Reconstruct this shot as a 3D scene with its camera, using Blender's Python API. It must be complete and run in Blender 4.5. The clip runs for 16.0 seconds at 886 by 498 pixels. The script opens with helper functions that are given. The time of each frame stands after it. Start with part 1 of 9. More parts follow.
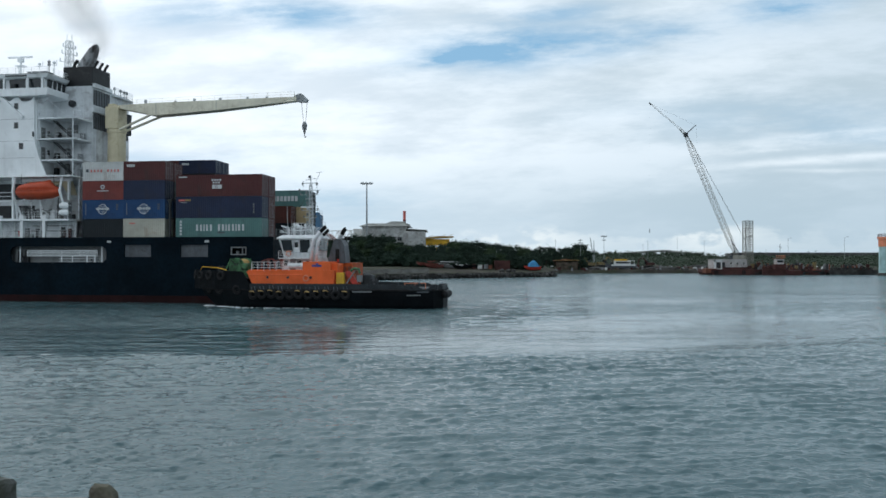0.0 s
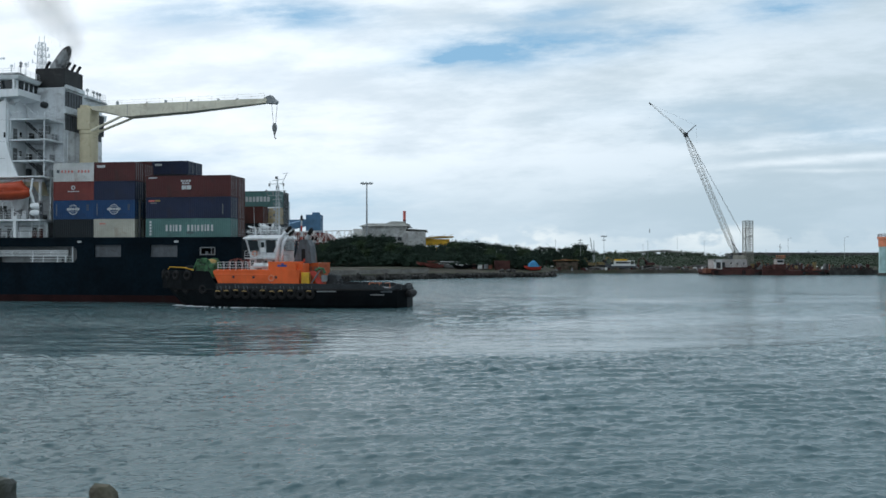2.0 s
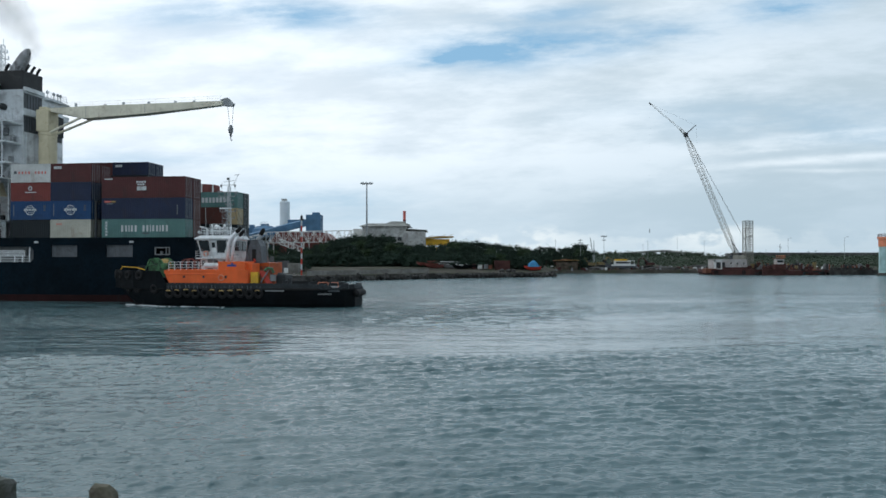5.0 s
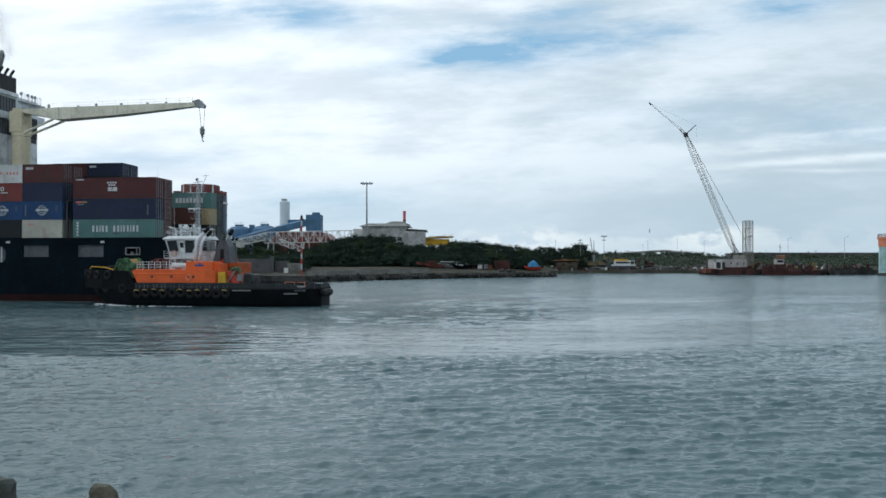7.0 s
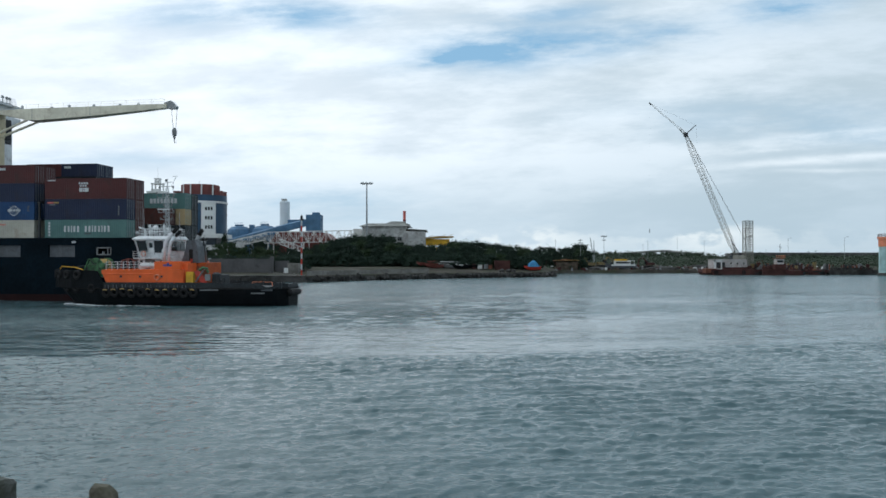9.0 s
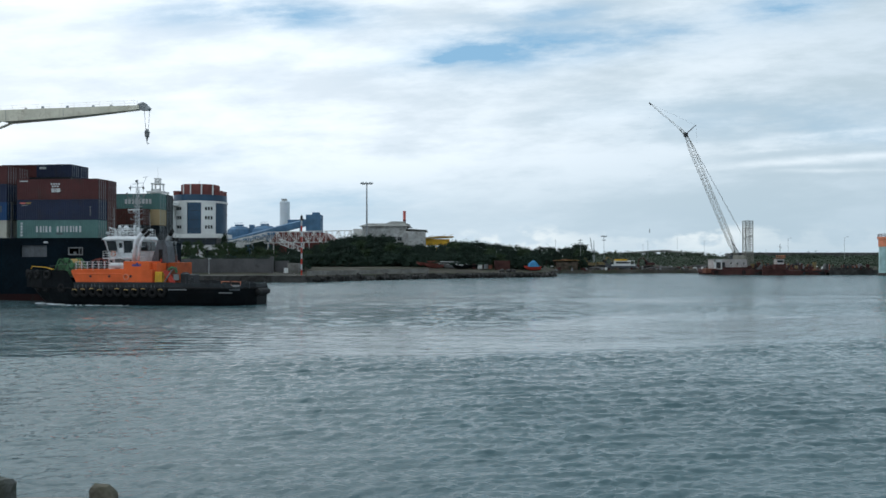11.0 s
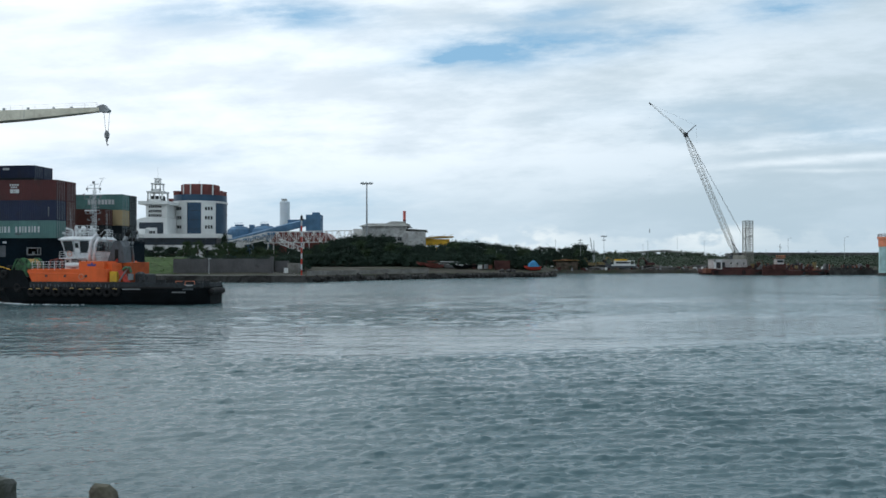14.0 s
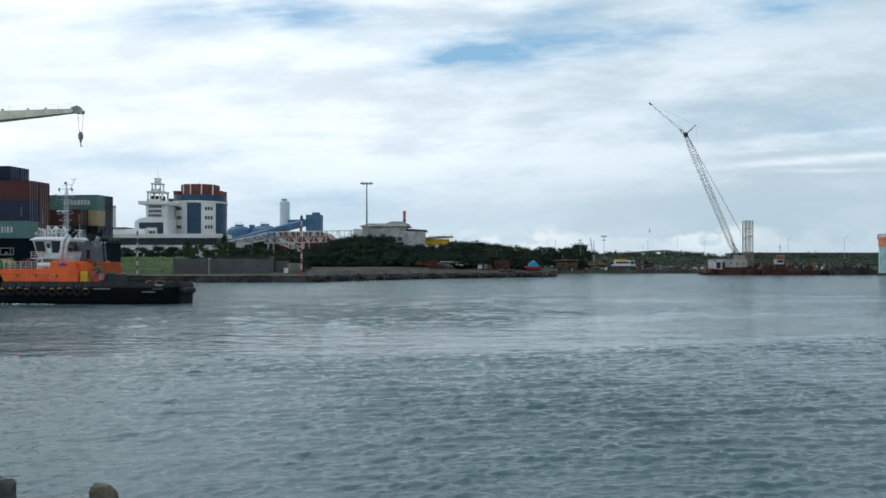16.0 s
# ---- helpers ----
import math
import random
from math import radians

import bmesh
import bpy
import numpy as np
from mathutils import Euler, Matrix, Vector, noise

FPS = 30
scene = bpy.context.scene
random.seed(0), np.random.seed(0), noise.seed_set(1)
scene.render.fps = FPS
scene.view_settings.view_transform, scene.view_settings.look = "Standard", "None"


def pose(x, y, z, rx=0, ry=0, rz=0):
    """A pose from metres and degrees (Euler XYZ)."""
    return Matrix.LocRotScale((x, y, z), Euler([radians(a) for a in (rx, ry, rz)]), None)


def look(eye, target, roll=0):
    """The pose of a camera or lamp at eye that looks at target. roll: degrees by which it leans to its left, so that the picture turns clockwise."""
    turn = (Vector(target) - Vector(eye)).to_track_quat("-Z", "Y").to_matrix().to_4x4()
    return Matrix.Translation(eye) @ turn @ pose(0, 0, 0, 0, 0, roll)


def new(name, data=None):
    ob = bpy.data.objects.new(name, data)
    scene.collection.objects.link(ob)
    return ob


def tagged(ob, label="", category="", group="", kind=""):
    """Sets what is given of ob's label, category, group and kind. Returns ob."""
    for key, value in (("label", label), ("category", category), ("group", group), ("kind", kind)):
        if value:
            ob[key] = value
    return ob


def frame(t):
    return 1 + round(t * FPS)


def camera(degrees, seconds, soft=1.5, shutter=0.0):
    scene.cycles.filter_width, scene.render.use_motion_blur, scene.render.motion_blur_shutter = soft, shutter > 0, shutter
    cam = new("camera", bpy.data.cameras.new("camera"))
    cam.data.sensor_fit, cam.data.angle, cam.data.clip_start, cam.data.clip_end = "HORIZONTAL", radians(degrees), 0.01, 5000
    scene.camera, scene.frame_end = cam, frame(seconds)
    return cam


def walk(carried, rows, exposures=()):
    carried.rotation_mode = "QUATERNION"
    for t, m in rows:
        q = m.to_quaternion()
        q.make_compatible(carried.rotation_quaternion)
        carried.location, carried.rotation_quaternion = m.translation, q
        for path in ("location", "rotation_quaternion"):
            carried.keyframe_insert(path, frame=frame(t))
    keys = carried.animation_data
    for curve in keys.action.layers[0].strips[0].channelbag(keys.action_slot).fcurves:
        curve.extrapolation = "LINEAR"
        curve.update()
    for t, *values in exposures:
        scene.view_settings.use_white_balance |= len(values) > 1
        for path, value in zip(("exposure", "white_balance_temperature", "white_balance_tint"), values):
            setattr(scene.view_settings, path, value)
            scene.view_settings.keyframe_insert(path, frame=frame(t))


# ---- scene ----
# camera: hand-held but steady on a sea wall, looking over a harbour basin
cam = camera(60.29, 16.0, soft=1.6)
EYE = (0.0, 0.0, 6.2)
walk(cam, [(0, pose(*EYE, 90.594, 0, 0)), (16, pose(*EYE, 90.594, 0, 0))], [(0, 0.0, 5900, 6), (16, 0.0, 5900, 6)])

SUN_AZIMUTH, SUN_HEIGHT = radians(-42), radians(54)


# ---- node helpers ----
def node(tree, kind, values=(), operation="", data_type=""):
    n = tree.nodes.new(kind)
    if operation:
        n.operation = operation
    if data_type:
        n.data_type = data_type
    for key, value in dict(values).items():
        if isinstance(value, bpy.types.NodeSocket):
            tree.links.new(value, n.inputs[key])
        else:
            n.inputs[key].default_value = value
    return n


def calc(tree, op, a, b=0.0, c=0.0, clamp=False):
    n = node(tree, "ShaderNodeMath", {0: a, 1: b, 2: c}, operation=op)
    n.use_clamp = clamp
    return n.outputs[0]


def mixed(tree, fac, a, b):
    n = node(tree, "ShaderNodeMix", {0: fac, 6: a, 7: b}, data_type="RGBA")
    return n.outputs[2]


def mixed_value(tree, fac, a, b):
    n = node(tree, "ShaderNodeMix", {0: fac, 2: a, 3: b})
    return n.outputs[0]


def ramp(tree, fac, lo, hi, to_lo=0.0, to_hi=1.0, smooth=True):
    n = node(tree, "ShaderNodeMapRange", {0: fac, 1: lo, 2: hi, 3: to_lo, 4: to_hi})
    n.interpolation_type = "SMOOTHSTEP" if smooth else "LINEAR"
    return n.outputs[0]


def grain(tree, vec, scale, detail=4.0, rough=0.55, lacun=2.0, warp=0.0):
    return node(tree, "ShaderNodeTexNoise", {"Vector": vec, "Scale": scale, "Detail": detail, "Roughness": rough,
                                             "Lacunarity": lacun, "Distortion": warp}).outputs[0]


# ---- sky: thin broken cloud over pale blue ----
def build_sky():
    world = bpy.data.worlds.new("harbour_sky")
    scene.world = world
    world.use_nodes = True
    tr = world.node_tree
    tr.nodes.clear()
    direction = node(tr, "ShaderNodeTexCoord").outputs["Generated"]
    sep = node(tr, "ShaderNodeSeparateXYZ", {0: direction})
    x, y, z = sep.outputs
    depth = calc(tr, "MAXIMUM", calc(tr, "ABSOLUTE", y), 0.25)
    u, v = calc(tr, "DIVIDE", x, depth), calc(tr, "DIVIDE", z, depth)
    # clouds thin out in long streaks, flatter near the horizon
    flat = calc(tr, "ADD", calc(tr, "MAXIMUM", z, 0.0), 0.16)
    plane = node(tr, "ShaderNodeCombineXYZ", {0: calc(tr, "DIVIDE", x, flat), 1: calc(tr, "DIVIDE", y, flat), 2: 0.0}).outputs[0]
    streak_at = node(tr, "ShaderNodeMapping", {"Vector": plane, "Location": (3.1, 1.7, 0.4), "Rotation": (0, 0, 0.35), "Scale": (1.0, 0.75, 1)}).outputs[0]
    large = grain(tr, streak_at, 0.9, 6, 0.55)
    small = grain(tr, streak_at, 3.0, 9, 0.62)
    screen = node(tr, "ShaderNodeCombineXYZ", {0: u, 1: calc(tr, "ADD", calc(tr, "MULTIPLY", v, 4.2), calc(tr, "MULTIPLY", u, -0.2)), 2: 0.3}).outputs[0]
    wisp = grain(tr, screen, 3.2, 9, 0.57)
    puff = grain(tr, screen, 7.5, 9, 0.62)
    blur = calc(tr, "SUBTRACT", grain(tr, screen, 11.0, 6, 0.65), 0.5)

    def gap(u0, v0, ru, rv, lean, amount, waver=0.05):
        # an opening in the cloud deck round one direction, frayed by the same noise
        du = calc(tr, "ADD", calc(tr, "SUBTRACT", u, u0), calc(tr, "MULTIPLY", blur, 0.10))
        dv = calc(tr, "SUBTRACT", calc(tr, "SUBTRACT", v, v0), calc(tr, "MULTIPLY", du, lean))
        dv = calc(tr, "ADD", dv, calc(tr, "MULTIPLY", calc(tr, "SUBTRACT", wisp, 0.5), waver))
        a, b = calc(tr, "DIVIDE", du, ru), calc(tr, "DIVIDE", dv, rv)
        d = calc(tr, "ADD", calc(tr, "MULTIPLY", a, a), calc(tr, "MULTIPLY", b, b))
        return calc(tr, "MULTIPLY", calc(tr, "EXPONENT", calc(tr, "MULTIPLY", d, -1.0)), amount)

    holes = gap(0.06, 0.272, 0.105, 0.026, 0.10, 1.15)
    for row in ((-0.20, 0.322, 0.11, 0.018, -0.05, 0.85), (-0.35, 0.312, 0.10, 0.024, -0.05, 0.42), (0.25, 0.288, 0.12, 0.022, 0.12, 0.75), (0.46, 0.335, 0.07, 0.020, 0.1, 1.0), (0.14, 0.318, 0.08, 0.012, 0.1, 0.6),
                (-0.17, 0.068, 0.11, 0.026, 0.0, 0.55), (-0.42, 0.125, 0.16, 0.012, 0.0, 0.35), (0.0, 0.26, 0.04, 0.008, 0.35, 0.5), (0.55, 0.17, 0.3, 0.03, -0.05, 0.35)):
        holes = calc(tr, "ADD", holes, gap(*row))
    holes = calc(tr, "ADD", holes, ramp(tr, large, 0.60, 0.80, 0.0, 0.3))
    holes = calc(tr, "MULTIPLY", holes, ramp(tr, puff, 0.72, 0.34, 0.35, 1.15), clamp=True)
    sky = node(tr, "ShaderNodeTexSky")
    sky.sky_type, sky.sun_disc, sky.sun_elevation, sky.sun_rotation = "NISHITA", False, SUN_HEIGHT, SUN_AZIMUTH
    sky.air_density, sky.dust_density = 1.0, 1.0
    blue = node(tr, "ShaderNodeVectorMath", {0: sky.outputs[0], "Scale": 0.07}, operation="SCALE").outputs[0]
    blue = mixed(tr, 0.7, blue, (0.34, 0.58, 0.78, 1))
    # the deck is brighter towards the veiled sun, greyer away from it
    body = mixed(tr, ramp(tr, u, -0.5, 0.5), (0.90, 0.92, 0.94, 1), (0.57, 0.64, 0.672, 1))
    top = mixed(tr, ramp(tr, u, -0.3, 0.75), (1.08, 1.08, 1.07, 1), (0.70, 0.76, 0.80, 1))
    lit = mixed(tr, ramp(tr, calc(tr, "ADD", calc(tr, "MULTIPLY", wisp, 0.7), calc(tr, "MULTIPLY", puff, 0.3)), 0.40, 0.60), body, top)
    shade = mixed(tr, ramp(tr, small, 0.46, 0.70, 0.0, 0.20), lit, (0.60, 0.67, 0.72, 1))
    haze = mixed(tr, ramp(tr, u, -0.4, 0.5), (0.66, 0.74, 0.79, 1), (0.50, 0.59, 0.64, 1))
    low = mixed(tr, ramp(tr, v, 0.17, 0.03, 0.0, 0.72), shade, haze)
    # a far bank of small heaped clouds near the horizon
    heap = grain(tr, node(tr, "ShaderNodeCombineXYZ", {0: calc(tr, "MULTIPLY", u, 7.0), 1: calc(tr, "MULTIPLY", v, 14.0), 2: 0.0}).outputs[0], 1.2, 7, 0.55)
    bank = calc(tr, "MULTIPLY", ramp(tr, calc(tr, "SUBTRACT", heap, calc(tr, "MULTIPLY", v, 5.0)), 0.31, 0.39), ramp(tr, v, 0.050, 0.030))
    heaps = calc(tr, "ADD", gap(0.10, 0.026, 0.09, 0.022, 0.0, 0.75), gap(0.35, 0.030, 0.08, 0.022, 0.0, 0.85))
    low = mixed(tr, calc(tr, "MULTIPLY", bank, calc(tr, "ADD", heaps, 0.12), clamp=True), low, (0.90, 0.91, 0.88, 1))
    # long bright wisps drawn across the greyer side
    glints = gap(0.47, 0.150, 0.13, 0.009, 0.08, 0.85, 0.018)
    for row in ((0.45, 0.122, 0.15, 0.005, 0.05, 0.7), (0.55, 0.132, 0.09, 0.004, 0.06, 0.65), (0.52, 0.112, 0.08, 0.003, 0.02, 0.6), (0.40, 0.137, 0.06, 0.003, 0.05, 0.5), (0.53, 0.163, 0.07, 0.004, 0.10, 0.6), (0.37, 0.252, 0.12, 0.020, 0.18, 0.45), (0.12, 0.195, 0.12, 0.007, 0.06, 0.45), (0.30, 0.212, 0.10, 0.008, 0.10, 0.35), (0.08, 0.160, 0.14, 0.006, 0.02, 0.30)):
        glints = calc(tr, "ADD", glints, gap(*row, 0.018))
    low = mixed(tr, calc(tr, "MULTIPLY", glints, ramp(tr, puff, 0.30, 0.62, 0.25, 1.0), clamp=True), low, (0.93, 0.95, 0.95, 1))
    # the deck thins towards the zenith
    holes = calc(tr, "ADD", holes, ramp(tr, z, 0.36, 0.85, 0.0, 0.12), clamp=True)
    colour = mixed(tr, holes, low, blue)
    # away from the sun the cloud is thicker and duller
    dull = ramp(tr, y, -0.35, 0.25, 0.94, 1.0)
    colour = node(tr, "ShaderNodeVectorMath", {0: colour, "Scale": dull}, operation="SCALE").outputs[0]
    # the veiled sun brightens the cloud round it
    towards = (math.sin(SUN_AZIMUTH) * math.cos(SUN_HEIGHT), math.cos(SUN_AZIMUTH) * math.cos(SUN_HEIGHT), math.sin(SUN_HEIGHT))
    near_sun = node(tr, "ShaderNodeVectorMath", {0: direction, 1: towards}, operation="DOT_PRODUCT").outputs["Value"]
    colour = node(tr, "ShaderNodeVectorMath", {0: colour, "Scale": ramp(tr, near_sun, 0.70, 1.0, 1.0, 1.12)}, operation="SCALE").outputs[0]
    back = node(tr, "ShaderNodeBackground", {0: colour, 1: 1.0})
    out = node(tr, "ShaderNodeOutputWorld")
    tr.links.new(back.outputs[0], out.inputs[0])


build_sky()
sun_data = bpy.data.lights.new("sun", "SUN")
sun_data.energy, sun_data.angle, sun_data.color = 0.72, radians(52), (1.0, 0.96, 0.90)
sun = new("sun", sun_data)
sun.matrix_world = look((0, 0, 0), (-math.sin(SUN_AZIMUTH) * math.cos(SUN_HEIGHT), -math.cos(SUN_AZIMUTH) * math.cos(SUN_HEIGHT), -math.sin(SUN_HEIGHT)))


# ---- materials ----
def surface(name, colour, rough=0.6, metal=0.0, vary=0.18, scale=1.0, bump=0.15, grime=None, grime_at=0.62, streaks=0.0, spec=0.3, island=0.0):
    """Paint, metal, stone or earth: colour wanders at two sizes, grime gathers in patches, streaks run down."""
    m = bpy.data.materials.new(name)
    m.use_nodes = True
    tr = m.node_tree
    bsdf = tr.nodes["Principled BSDF"]
    at = node(tr, "ShaderNodeTexCoord").outputs["Object"]
    coarse, fine = grain(tr, at, 0.7 * scale, 5, 0.6), grain(tr, at, 9.0 * scale, 4, 0.6)
    dark = [c * (1 - 1.6 * vary) for c in colour] + [1]
    light = [min(1, c * (1 + vary)) for c in colour] + [1]
    col = mixed(tr, ramp(tr, coarse, 0.3, 0.7), dark, light)
    col = mixed(tr, ramp(tr, fine, 0.35, 0.75, 0.0, 0.45 * min(1, vary * 4)), col, [c * (1 - 2.2 * vary) for c in colour] + [1])
    if island:
        pick = node(tr, "ShaderNodeNewGeometry").outputs["Random Per Island"]
        col = mixed(tr, calc(tr, "MULTIPLY", pick, island), col, [c * 0.45 for c in colour] + [1])
    if grime:
        patch = ramp(tr, grain(tr, at, 1.3 * scale, 7, 0.68, 2.2, 0.6), grime_at - 0.08, grime_at + 0.12, 0.0, 0.85)
        col = mixed(tr, patch, col, (*grime, 1))
        if streaks:
            tall = node(tr, "ShaderNodeMapping", {"Vector": at, "Scale": (2.4, 2.4, 0.12)}).outputs[0]
            run = ramp(tr, grain(tr, tall, 1.6 * scale, 5, 0.6), 0.52, 0.75, 0.0, streaks)
            col = mixed(tr, run, col, (*grime, 1))
    tr.links.new(col, bsdf.inputs["Base Color"])
    tr.links.new(ramp(tr, fine, 0.2, 0.8, max(0.02, rough - 0.08), min(1, rough + 0.1)), bsdf.inputs["Roughness"])
    bsdf.inputs["Metallic"].default_value = metal
    bsdf.inputs["Specular IOR Level"].default_value = spec
    if bump:
        b = node(tr, "ShaderNodeBump", {"Height": fine, "Strength": bump, "Distance": 0.03 / scale})
        tr.links.new(b.outputs[0], bsdf.inputs["Normal"])
    return m


